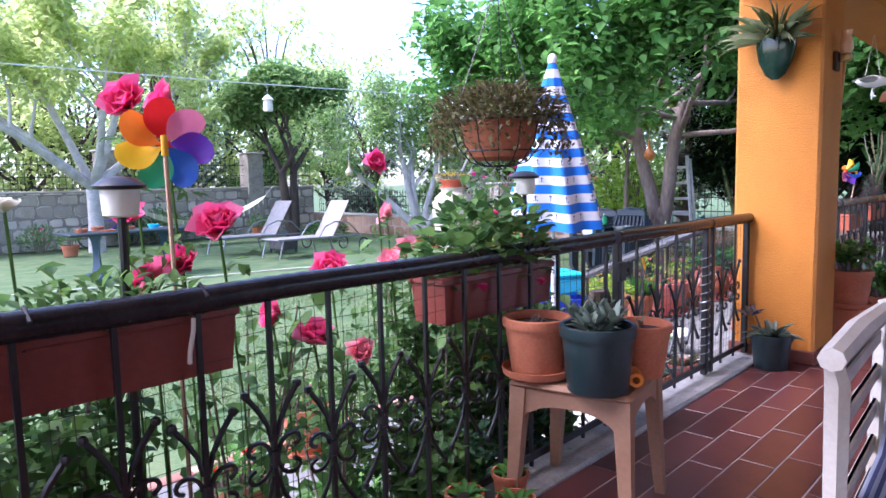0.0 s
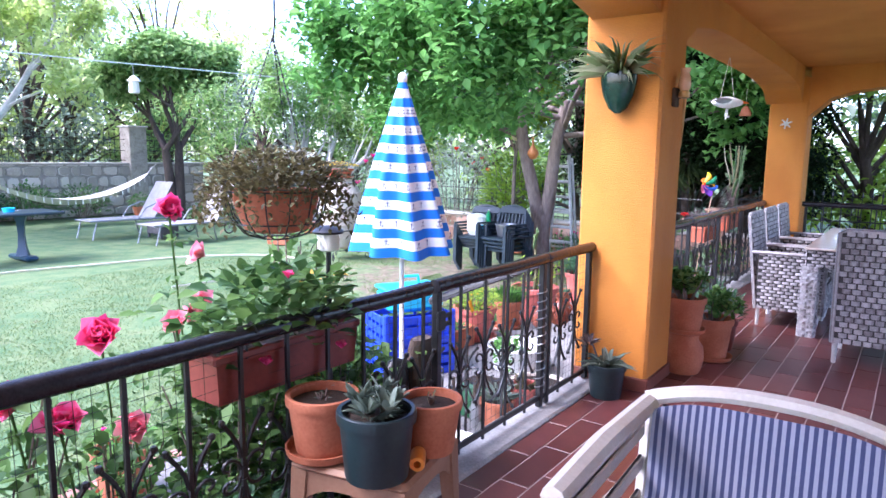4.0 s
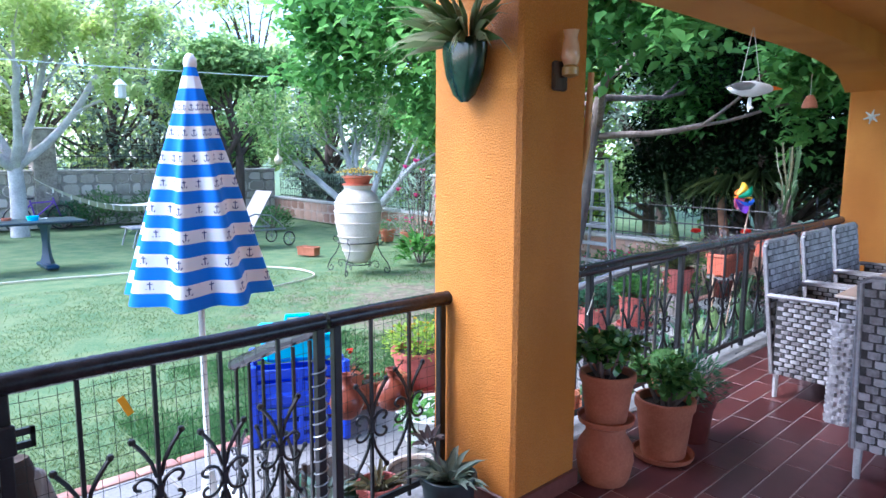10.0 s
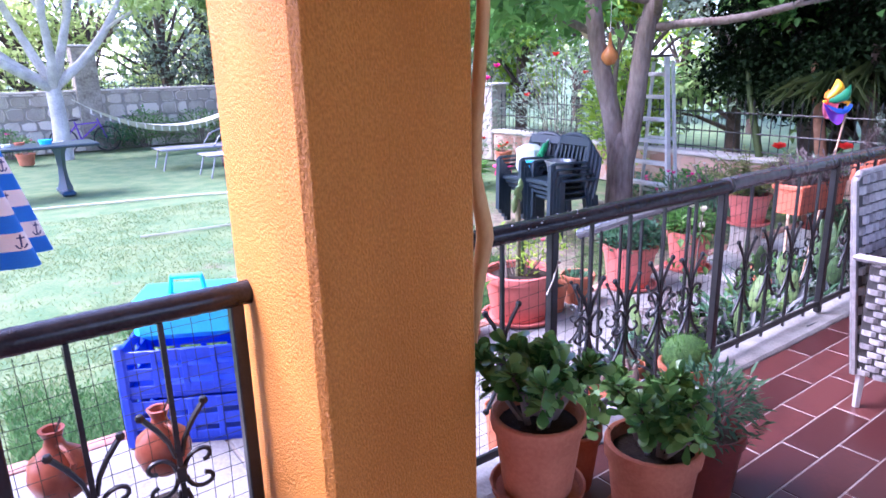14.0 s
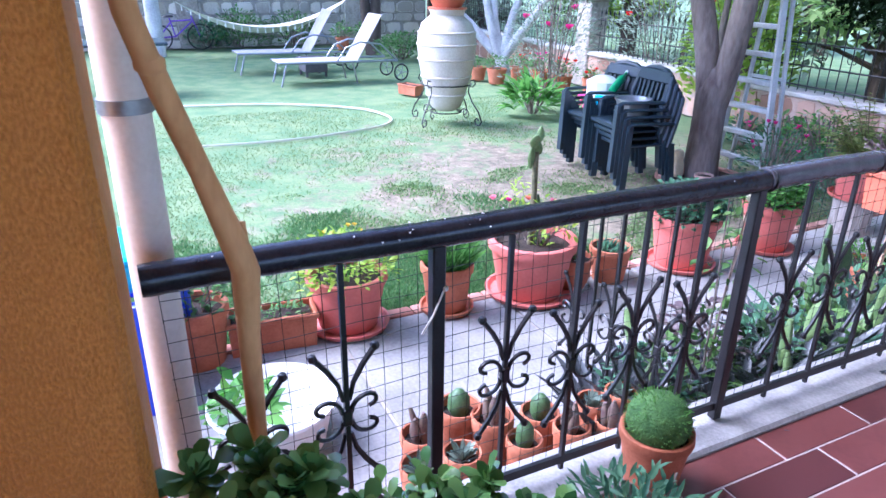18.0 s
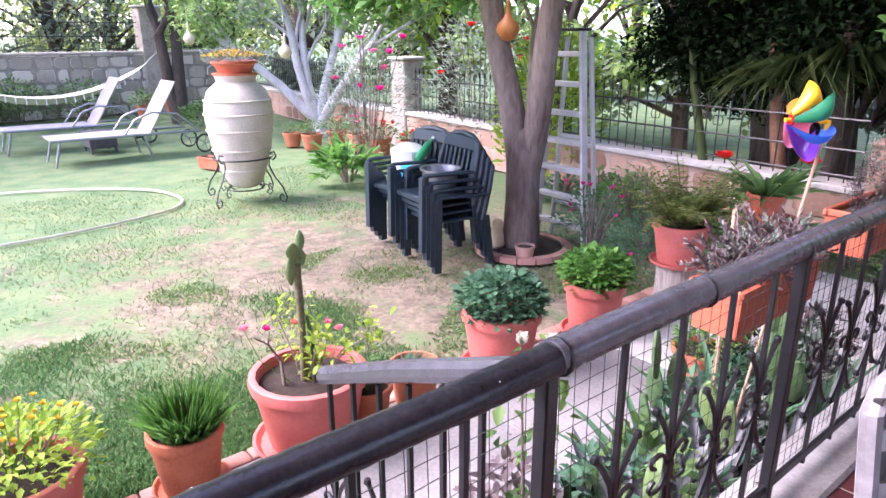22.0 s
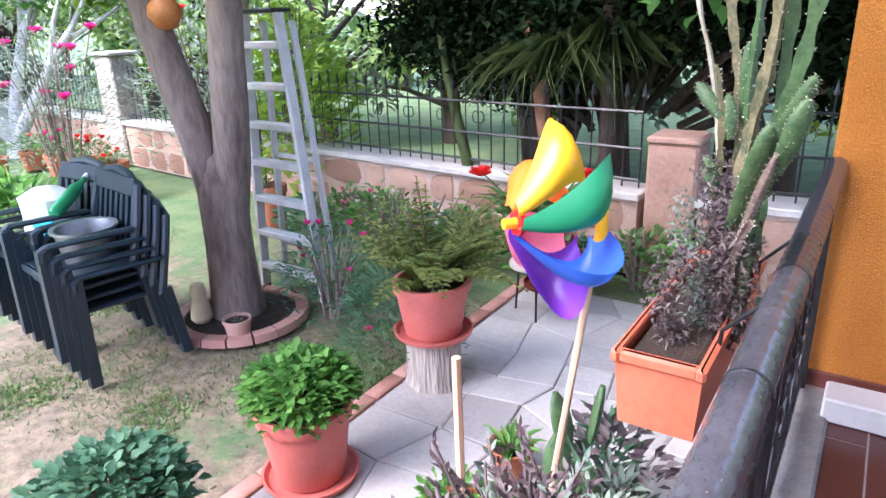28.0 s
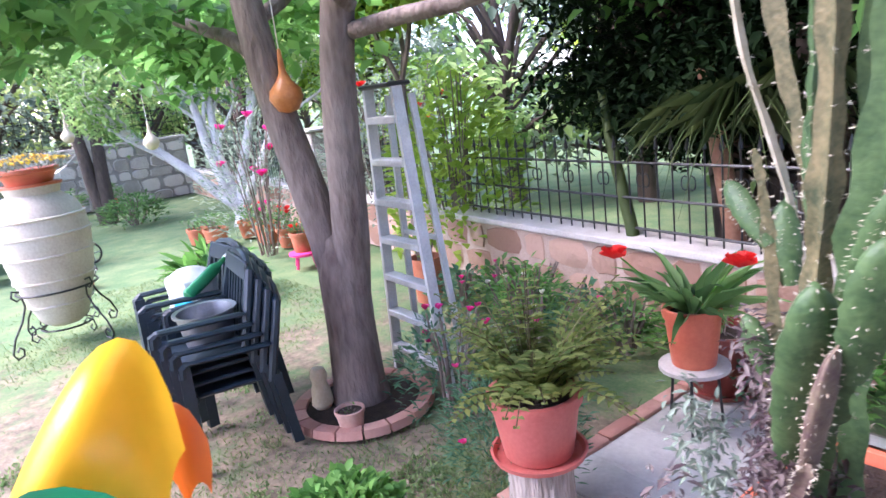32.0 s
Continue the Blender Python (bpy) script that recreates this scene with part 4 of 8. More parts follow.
# ---- stack of garden chairs ----
def resin_chair(loc, rz, first=True):
    c = thing("garden_chair", "dark green plastic garden chair in a stack", "chair", loc, rz, group="stacked garden chairs")
    part("seat", MB().box((0, 0.03, 0.42), (0.46, 0.44, 0.025), bevel=0.01).box((0, -0.19, 0.405), (0.46, 0.03, 0.05), bevel=0.01), M_CHAIR, c)
    for sx in (-1, 1):
        part("leg", MB().add([(sx * (0.25 + a), -0.255 + b + o, z) for z, o in ((0, -0.012), (0.62, 0.0)) for a, b in ((-0.026, 0), (0.026, 0), (0.026, 0.062), (-0.026, 0.062))], [(0, 1, 2, 3), (7, 6, 5, 4), (0, 4, 5, 1), (1, 5, 6, 2), (2, 6, 7, 3), (3, 7, 4, 0)]), M_CHAIR, c)
        part("leg", MB().add([(sx * (0.24 + a), 0.27 + b - (0.06 if z else 0), z) for z in (0, 0.44) for a, b in ((-0.03, 0), (0.03, 0), (0.03, 0.055), (-0.03, 0.055))], [(0, 1, 2, 3), (7, 6, 5, 4), (0, 4, 5, 1), (1, 5, 6, 2), (2, 6, 7, 3), (3, 7, 4, 0)]), M_CHAIR, c)
        part("armrest", MB().box((sx * 0.268, 0.01, 0.632), (0.052, 0.46, 0.028), Matrix.Rotation(radians(-1.5), 3, "X"), bevel=0.012).tube([(sx * 0.262, -0.20, 0.632), (sx * 0.258, -0.232, 0.615), (sx * 0.255, -0.238, 0.56)], [0.024, 0.026, 0.027], 8), M_CHAIR, c)
    slat = MB()
    slat.add([(a, b + 0.10 * h, 0.44 * h) for h in (0, 1) for a, b in ((-0.017, 0), (0.017, 0), (0.017, 0.016), (-0.017, 0.016))], [(0, 1, 2, 3), (7, 6, 5, 4), (0, 4, 5, 1), (1, 5, 6, 2), (2, 6, 7, 3), (3, 7, 4, 0)])
    slat = slat.mesh("back_slat")
    slat.materials.append(M_CHAIR)
    for k in range(7):
        part("back_slat", slat, None, c).location = (-0.19 + k * 0.0633, 0.22, 0.43)
    part("back_band", MB().box((0, 0.305, 0.835), (0.44, 0.022, 0.11), Matrix.Rotation(radians(-12), 3, "X"), bevel=0.008), M_CHAIR, c)
    part("back_frame", MB().tube([(-0.245, 0.21, 0.40), (-0.25, 0.27, 0.66), (-0.22, 0.32, 0.84), (-0.12, 0.335, 0.89), (0, 0.34, 0.905), (0.12, 0.335, 0.89), (0.22, 0.32, 0.84), (0.25, 0.27, 0.66), (0.245, 0.21, 0.40)], 0.026, 8), M_CHAIR, c)
    for ch in c.children:
        if ch.data == slat:
            ch.location.x *= 1.12
        else:
            ch.data.transform(Matrix.Diagonal((1.12, 1.0, 1.0, 1.0)))
    return c


first_chair = resin_chair((-5.03, 9.145, G), -10)
for k in range(1, 4):
    copy_thing(first_chair, pose(-5.03 - 0.02 * k, 9.145 - 0.034 * k, G + 0.063 * k, 0, 0, -10 + 0.5 * k))

# ---- aluminium step ladder ----
def step_ladder(x, y, rz):
    """A folded step ladder: a tapering flight of treads in front, a lighter rear frame close behind it."""
    l = thing("step_ladder", "weathered aluminium folding step ladder standing by the tree", "ladder", (x, y, G), rz)
    H = 1.92

    def half(z):
        return 0.315 - 0.15 * z / H

    for sx in (-1, 1):
        part("stile", MB().add([(sx * (half(z) + a), b - 0.02 * z / H, z) for z in (0, H) for a, b in ((-0.014, -0.034), (0.014, -0.034), (0.014, 0.034), (-0.014, 0.034))], [(3, 2, 1, 0), (4, 5, 6, 7), (0, 1, 5, 4), (1, 2, 6, 5), (2, 3, 7, 6), (3, 0, 4, 7)]), M_ALU, l)
        part("rear_stile", MB().add([(sx * (half(z) - 0.035) + 0.045 + a, 0.13 - 0.06 * z / H + b, z) for z in (0, H - 0.05) for a, b in ((-0.012, -0.02), (0.012, -0.02), (0.012, 0.02), (-0.012, 0.02))], [(3, 2, 1, 0), (4, 5, 6, 7), (0, 1, 5, 4), (1, 2, 6, 5), (2, 3, 7, 6), (3, 0, 4, 7)]), M_ALU, l)
        part("rubber_foot", MB().box((sx * 0.315, 0, 0.018), (0.036, 0.076, 0.036), bevel=0.006), M_IRON, l, "black rubber foot")
    for k in range(7):
        z = 0.20 + k * 0.255
        part("step", MB().box((0, -0.02 * z / H, z), (2 * half(z) - 0.02, 0.085, 0.045), bevel=0.006), M_ALU, l)
    part("platform", MB().box((0, 0.0, H + 0.012), (0.36, 0.16, 0.028), bevel=0.008), M_IRON, l, "dark plastic top cap")
    for z in (0.35, 1.0):
        part("crossbar", MB().box((0.045, 0.13 - 0.06 * z / H, z), (2 * (half(z) - 0.035), 0.02, 0.03)), M_ALU, l)


step_ladder(-4.715, 10.31, -3)

# ---- loungers, table, hammock ----
def sun_lounger(x, y):
    s = thing("sun_lounger", "taupe mesh sun lounger with raised back and wheels", "sun lounger", (x, y, G), group="sun loungers")
    s.scale = (1.1, 1.12, 1.22)
    w = 0.31
    part("mattress", MB().box((0, 0.62, 0.33), (2 * w, 1.22, 0.02), bevel=0.006), M_LOUNGE, s)
    part("backrest", MB().box((0, 1.50, 0.64), (2 * w, 0.82, 0.02), Matrix.Rotation(radians(56), 3, "X"), bevel=0.006), M_LOUNGE, s)
    for sx in (-1, 1):
        part("side_rail", MB().tube([(sx * w, 0.0, 0.33), (sx * w, 2.0, 0.31)], 0.018, 8), M_STEEL, s)
        part("front_leg", MB().tube([(sx * w, 0.12, 0.33), (sx * w, 0.02, 0)], 0.016, 8), M_STEEL, s)
        part("middle_leg", MB().tube([(sx * w, 1.2, 0.32), (sx * w, 1.28, 0)], 0.016, 8), M_STEEL, s)
        part("armrest", MB().tube([(sx * w, 0.95, 0.34), (sx * w, 1.1, 0.52), (sx * w, 1.35, 0.60), (sx * w, 1.7, 0.56), (sx * w, 1.98, 0.32)], 0.014, 8), M_STEEL, s)
        wh = part("wheel", MB().tube([(sx * (w + 0.04), 2.05 + 0.12 * math.cos(a), 0.135 + 0.12 * math.sin(a)) for a in np.linspace(0, 2 * math.pi, 21)], 0.014, 6), M_IRON, s)
        sp = MB()
        for k in range(5):
            a = k * 2 * math.pi / 5
            sp.tube([(sx * (w + 0.04), 2.05, 0.135), (sx * (w + 0.04), 2.05 + 0.12 * math.cos(a), 0.135 + 0.12 * math.sin(a))], 0.007, 5)
        part("spoke_set", sp, M_STEEL, wh)
    return s


sun_lounger(-12.46, 7.35)
sun_lounger(-14.2, 6.95)
st = thing("side_table", "low dark wicker side table between the loungers", "table", (-13.40, 8.30, G))
part("tabletop", MB().box((0, 0, 0.33), (0.6, 0.5, 0.04), bevel=0.01), M_CUSHDK, st)
part("body", MB().box((0, 0, 0.2), (0.54, 0.44, 0.22), bevel=0.01), M_CUSHDK, st)
for sx in (-1, 1):
    for sy in (-1, 1):
        part("leg", MB().box((sx * 0.24, sy * 0.19, 0.045), (0.04, 0.04, 0.09)), M_CUSHDK, st)

tb = thing("garden_table", "dark blue trestle garden table", "table", (-12.35, 4.42, G))
tb.scale = (1.05, 1.0, 1.1)
M_TABLE = plain("dark_blue_paint", (0.012, 0.05, 0.10))
part("tabletop", MB().box((0, 0, 0.735), (0.85, 2.3, 0.045), bevel=0.012), M_CHAIR, tb)
for sy in (-0.6, 0.6):
    part("trestle", MB().lathe([(0.17, 0.06), (0.11, 0.2), (0.085, 0.4), (0.11, 0.6), (0.19, 0.71)], 4, (0, sy, 0), 1.2, 0.7), M_TABLE, tb)
    part("foot", MB().box((0, sy, 0.035), (0.70, 0.2, 0.07), bevel=0.02), M_TABLE, tb)

hm = thing("hammock", "cream cotton hammock slung between two trees", "hammock", (-17.5, 8.33, 0.0))
cloth, rows = MB(), []
for k in range(25):
    u = k / 24
    y = -2.15 + 4.2 * u
    sag = 0.92 - 0.62 * (1 - (2 * u - 1) ** 2)
    hw = 0.05 + 0.34 * math.sin(math.pi * u) ** 0.6
    rows.append([(hw * q, y, sag - 0.16 * math.sin(math.pi * u) * (1 - q * q)) for q in np.linspace(-1, 1, 7)])
cloth.add([p for r_ in rows for p in r_], [(k * 7 + i, k * 7 + i + 1, k * 7 + 8 + i, k * 7 + 7 + i) for k in range(24) for i in range(6)])
part("cloth", cloth, M_HAMMOCK, hm, smooth=180)
part("rope", MB().tube([(0.05, -2.3, 1.02), (0, -2.15, 0.92)], 0.012, 6), M_HAMMOCK, hm)
part("rope", MB().tube([(0, 2.05, 0.92), (-0.1, 2.4, 1.2)], 0.012, 6), M_HAMMOCK, hm)
for k in range(22):
    u = (k + 1) / 23
    y = -2.15 + 4.2 * u
    z = 0.92 - 0.62 * (1 - (2 * u - 1) ** 2)
    part("fringe", MB().tube([(0.06 + 0.34 * math.sin(math.pi * u) ** 0.6, y, z), (0.08 + 0.34 * math.sin(math.pi * u) ** 0.6, y, z - 0.13)], [0.012, 0.02], 5), M_HAMMOCK, hm)

# garden hose
hp = [(-12.2, -1.0), (-11.7, 1.5), (-11.2, 3.6), (-11.1, 4.5), (-10.85, 5.6), (-10.6, 6.7), (-10.15, 7.5), (-9.6, 8.02), (-8.95, 8.15), (-8.5, 7.95), (-8.25, 7.4), (-8.08, 6.4), (-8.2, 5.1)]
hose = MB()
pts = []
for k in range(len(hp) - 1):
    p0, p1, p2, p3 = (Vector((*hp[min(max(k + o, 0), len(hp) - 1)], 0)) for o in (-1, 0, 1, 2))
    for q in range(6):
        t = q / 6
        pts.append(0.5 * ((2 * p1) + (p2 - p0) * t + (2 * p0 - 5 * p1 + 4 * p2 - p3) * t * t + (3 * p1 - p0 - 3 * p2 + p3) * t ** 3) + Vector((0, 0, G + 0.0)))
solo("garden_hose", hose.tube(pts, 0.016, 6), M_HOSE, "pale yellow garden hose lying on the lawn", "hose", smooth=60)

# ---- sloped stair rails into the garden ----
def stair_rail(y):
    f = thing("stair_rail", "short sloping black iron stair rail", "railing", (RX, y, 0))
    part("handrail", MB().tube([(-0.04, 0, 0.90), (-0.45, 0, 0.73), (-0.86, 0, 0.545)], 0.03, 10), M_TAPE2, f, "dull grey-black sleeve")
    for k in range(6):
        x = -0.16 - 0.135 * k
        b = part("bar", MB().box((x, 0, (0.88 + x * 0.42 + G) / 2), (0.013, 0.013, 0.88 + x * 0.42 - G)), M_IRON, f)
        if k % 2:
            o = part("ornament", ORN, None, f)
            o.matrix_basis = pose(x, 0, -0.22 + x * 0.2, 0, 0, 90)


stair_rail(3.56)
stair_rail(6.47)

# ---- potted plants ----
def rim_pot(th, r, h, material, soil=True, saucer=False, flare=0.74, rim=True, n=22, ribs=0):
    """A flower pot with a thick rim, soil and, if wanted, a saucer."""
    z = 0.02 if saucer else 0.0
    b = r * flare
    body = [(b * 0.98, z), (b, z + 0.006), (r * 0.93, z + h * 0.84), (r * 0.93, z + h * 0.95), (r * 0.86, z + h * 0.95), (r * 0.84, z + h * 0.80)]
    part("pot", MB().lathe(body, n), material, th, smooth=40)
    if rim:
        part("rim", MB().lathe([(r * 0.92, z + h * 0.82), (r * 0.995, z + h * 0.83), (r * 1.01, z + h * 0.90), (r * 1.0, z + h * 0.985), (r * 0.96, z + h), (r * 0.88, z + h * 0.99), (r * 0.865, z + h * 0.84)], n, caps=False), material, th, smooth=40)
    if soil:
        part("soil", MB().lathe([(r * 0.85, z + h * 0.78), (r * 0.86, z + h * 0.845), (r * 0.4, z + h * 0.875), (0.002, z + h * 0.88)], n), M_SOIL, th)
    if saucer:
        part("saucer", MB().lathe([(b * 1.15, 0), (b * 1.34, 0.012), (b * 1.40, 0.036), (b * 1.32, 0.036), (b * 1.22, 0.014), (b * 0.9, 0.012)], n), material, th)
    return z + h * 0.86


def dome(n, r, h, size, aspect=0.5, z=0.0, squash=1.0, up=0.5):
    """Leaves over a rounded bush of radius r and height h."""
    a, q = rng.uniform(0, 2 * np.pi, n), np.sqrt(rng.random(n))
    t = rng.random(n) ** 0.5
    zz = z + h * t * np.sqrt(1 - np.minimum(q * 0.85, 0.99) ** 2)
    p = np.stack([np.cos(a) * q * r, np.sin(a) * q * r * squash, zz], 1)
    p += rng.normal(size=p.shape) * r * 0.06
    d = np.stack([np.cos(a) * (0.3 + q), np.sin(a) * (0.3 + q), np.full(n, up)], 1) + unit(n) * 0.7
    s = size * rng.uniform(0.65, 1.3, n)
    return kites(p, d, np.tile((0, 0, 1.0), (n, 1)) + unit(n) * 0.4, s, s * aspect)


def spikes(n, length, width, z=0.0, lift=0.8, r=0.02, droop=0.3):
    """Long pointed leaves from one crown."""
    a = rng.uniform(0, 2 * np.pi, n)
    e = rng.uniform(0.15, 1.0, n) * lift
    d = np.stack([np.cos(a), np.sin(a), e * 2], 1)
    p = np.stack([np.cos(a) * r, np.sin(a) * r, np.full(n, z)], 1)
    s = length * rng.uniform(0.6, 1.1, n)
    return kites(p, d, np.tile((0, 0, 1.0), (n, 1)), s, width, droop, 0.25)


def stems(pts_list, r, n=5):
    mb = MB()
    for pts in pts_list:
        mb.tube(pts, [r * (1 - 0.5 * k / max(1, len(pts) - 1)) for k in range(len(pts))], n)
    return mb


def random_stems(k, r, h, z, seed, rad=0.006, out=0.6):
    rr = random.Random(seed)
    res = []
    for _ in range(k):
        a, q = rr.uniform(0, 6.28), rr.uniform(0.2, 1)
        res.append([(0.15 * r * math.cos(a), 0.15 * r * math.sin(a), z), (r * q * out * math.cos(a), r * q * out * math.sin(a), z + h * 0.55), (r * q * math.cos(a), r * q * math.sin(a), z + h * rr.uniform(0.75, 1.0))])
    return res, stems(res, rad)


def blossom(c, r, petals=14, seed=0, cup=0.6):
    """A full flower of rings of curved petals."""
    rr = random.Random(seed)
    b, d, u, s = [], [], [], []
    for k in range(petals):
        ring = k / petals
        a = k * 2.399 + rr.uniform(-0.2, 0.2)
        out = 0.25 + 0.9 * ring
        v = Vector((math.cos(a) * out, math.sin(a) * out, cup + 0.6 * (1 - ring)))
        b.append(tuple(Vector(c) - Vector((0, 0, r * 0.45))))
        d.append(tuple(v))
        u.append((0, 0, 1))
        s.append(r * rr.uniform(0.85, 1.15) * (0.75 + 0.35 * ring))
    return kites(b, d, u, s, np.array(s) * 0.95, -0.12, 0.3)


def potted(label, x, y, z, r, h, pot=M_PLASTIC, leaf=L_MID, kind="bush", pr=None, ph=0.3, saucer=False, size=0.05, n=400, flowers=None, flare=0.74, seed=1, group="", aspect=0.5, name="potted_plant"):
    t = thing(name, label, "plant pot", (x, y, z), seed * 37 % 360, group)
    top = rim_pot(t, r, h, pot, saucer=saucer, flare=flare)
    pr = pr or r
    if kind == "bush":
        ss, mb = random_stems(9, pr, ph, top - 0.02, seed)
        part("stem_growth", mb, M_BARK, t)
        part("foliage", dome(n, pr, ph, size, aspect, top), leaf, t)
    elif kind == "spikes":
        part("foliage", spikes(n, ph, size, top - 0.01, r=r * 0.15), leaf, t)
    elif kind == "grass":
        a = rng.uniform(0, 6.28, n)
        q = r * 0.6 * np.sqrt(rng.random(n))
        p = np.stack([np.cos(a) * q, np.sin(a) * q, np.full(n, top - 0.02)], 1)
        d = np.stack([np.cos(a) * 0.5, np.sin(a) * 0.5, np.full(n, 1.2)], 1) + unit(n) * 0.35
        part("foliage", kites(p, d, np.tile((1.0, 0.2, 0.3), (n, 1)), ph * rng.uniform(0.6, 1.1, n), size, 0.35), leaf, t)
    elif kind == "sparse":
        ss, mb = random_stems(6, pr, ph, top - 0.02, seed, 0.005)
        part("stem_growth", mb, M_BARK, t)
        tips = np.array([s[2] for s in ss] + [s[1] for s in ss])
        c = np.repeat(tips, max(1, n // len(tips)), 0)
        c = c + rng.normal(size=c.shape) * pr * 0.16
        s = size * rng.uniform(0.6, 1.2, len(c))
        part("foliage", kites(c, unit(len(c)), np.tile((0, 0, 1.0), (len(c), 1)), s, s * aspect), leaf, t)
    if flowers:
        fm, k, fr = flowers
        rr = random.Random(seed + 5)
        for _ in range(k):
            a, q = rr.uniform(0, 6.28), pr * rr.uniform(0.2, 0.95)
            c = (math.cos(a) * q, math.sin(a) * q, top + ph * rr.uniform(0.75, 1.15))
            part("flower", blossom(c, fr, 12, seed + _), fm, t)
            part("flower_stalk", stems([[(c[0] * 0.3, c[1] * 0.3, top), (c[0] * 0.8, c[1] * 0.8, top + ph * 0.5), (c[0], c[1], c[2] - fr * 0.4)]], 0.003), L_HERB, t)
    return t, top


# pots along the far side of the path
potted("terracotta pot with a red geranium on the path", -3.35, 4.89, G, 0.17, 0.33, M_TERRA, L_MID, "bush", 0.16, 0.2, False, 0.05, 160, (P_RED, 2, 0.045), seed=2)
potted("rose-coloured pot of yellow flowers on the path", -3.40, 5.71, G, 0.23, 0.32, M_PINKPOT, L_LIME, "bush", 0.28, 0.24, True, 0.045, 700, (P_YELLOW, 22, 0.022), seed=3)
potted("terracotta pot of tall grass on the path", -3.34, 6.31, G, 0.16, 0.29, M_TERRA, L_HERB, "grass", 0.16, 0.27, True, 0.004, 420, seed=4)
t, top = potted("large rose-coloured pot with a tall prickly pear", -3.33, 6.90, G, 0.28, 0.36, M_PINKPOT, L_LIME, "sparse", 0.34, 0.30, True, 0.05, 220, (P_PALEPINK, 3, 0.035), seed=5)


def pad(c, w, h, d, tilt, yaw, thick=0.02):
    """One flat cactus pad, as a thick oval."""
    mb = MB()
    rings = []
    m = Euler((radians(tilt), 0, radians(yaw))).to_matrix()
    for k in range(9):
        u = k / 8
        hw = w / 2 * math.sin(math.pi * (0.06 + 0.9 * u)) ** 0.75
        tk = thick * (0.4 + 0.6 * math.sin(math.pi * (0.08 + 0.84 * u)))
        for i in range(10):
            a = 2 * math.pi * i / 10
            rings.append(Vector(c) + m @ Vector((hw * math.cos(a), tk * math.sin(a), h * u)))
    fs = [(k * 10 + i, k * 10 + (i + 1) % 10, (k + 1) * 10 + (i + 1) % 10, (k + 1) * 10 + i) for k in range(8) for i in range(10)]
    fs += [tuple(range(9, -1, -1)), tuple(range(80, 90))]
    return mb.add(rings, fs)


part("cactus_stem", MB().tube([(0, 0.02, 0.3), (-0.02, 0.03, 0.55), (0.0, 0.02, 0.80), (0.0, 0.02, 0.92)], [0.024, 0.017, 0.019, 0.016], 8), L_CACTUSTAN, t, smooth=60)
part("cactus_stem", MB().tube([(-0.01, -0.03, 0.3), (-0.015, -0.02, 0.55), (-0.02, 0.0, 0.66)], [0.016, 0.013, 0.006], 8), L_CACTUS, t, smooth=60)
part("twig", MB().tube([(0.02, 0.12, 0.3), (0.02, 0.13, 0.46), (0.03, 0.18, 0.56), (0.03, 0.25, 0.62)], [0.010, 0.008, 0.005, 0.003], 6), M_BARK, t, smooth=60)
part("twig", MB().tube([(0.03, 0.18, 0.56), (0.03, 0.17, 0.62)], [0.005, 0.003], 6), M_BARK, t, smooth=60)
part("flower", blossom((0.03, 0.18, 0.64), 0.03, 14, 3), P_MAGENTA, t)
part("flower", blossom((0.02, 0.04, 0.63), 0.03, 14, 4), plain("salmon_petal", (0.75, 0.22, 0.14), leafy=0.3), t)
for c, w, h, ti, ya, dark in (((0.0, 0.015, 0.90), 0.05, 0.10, -4, 72, 1), ((0.0, -0.005, 0.90), 0.055, 0.09, 26, 75, 0), ((0.0, 0.045, 0.94), 0.055, 0.11, -30, 70, 0), ((0.01, 0.05, 0.82), 0.045, 0.14, -8, 70, 1), ((-0.01, 0.0, 0.98), 0.045, 0.09, 6, 72, 1)):
    part("cactus_pad", pad(c, w, h, 0, ti, ya, 0.011), L_PADPALE, t, smooth=60)
potted("small dark terracotta pot with seedlings on the path", -3.28, 7.19, G, 0.13, 0.22, M_TERRA, L_MID, "sparse", 0.10, 0.14, False, 0.05, 50, seed=6)
potted("small terracotta pot with grassy sprouts on the path", -3.28, 7.49, G, 0.14, 0.24, M_TERRA, L_BLUEGREEN, "grass", 0.1, 0.09, False, 0.012, 90, seed=7)
potted("rose-coloured pot with a dense rounded herb bush", -3.27, 8.12, G, 0.235, 0.36, M_PINKPOT, L_BLUEGREEN, "bush", 0.235, 0.27, True, 0.045, 1500, seed=8, aspect=0.7)
potted("rose-coloured pot with bright green parsley", -3.23, 8.93, G, 0.205, 0.35, M_PINKPOT, L_HERB, "bush", 0.22, 0.25, True, 0.045, 1500, seed=9, aspect=0.7)
potted("terracotta bowl with small green plants on the path", -2.42, 8.85, G, 0.16, 0.2, M_TERRA, L_HERB, "bush", 0.16, 0.13, True, 0.04, 220, seed=12)
potted("dark plastic pot with dry soil on the path", -2.23, 9.09, G, 0.12, 0.17, M_DKGREEN, L_BROWN, "sparse", 0.08, 0.08, False, 0.03, 30, seed=13)
potted("small terracotta pot with a succulent on the path", -2.49, 9.38, G, 0.10, 0.15, M_TERRA, L_HERB, "spikes", 0.1, 0.14, False, 0.03, 24, seed=14)

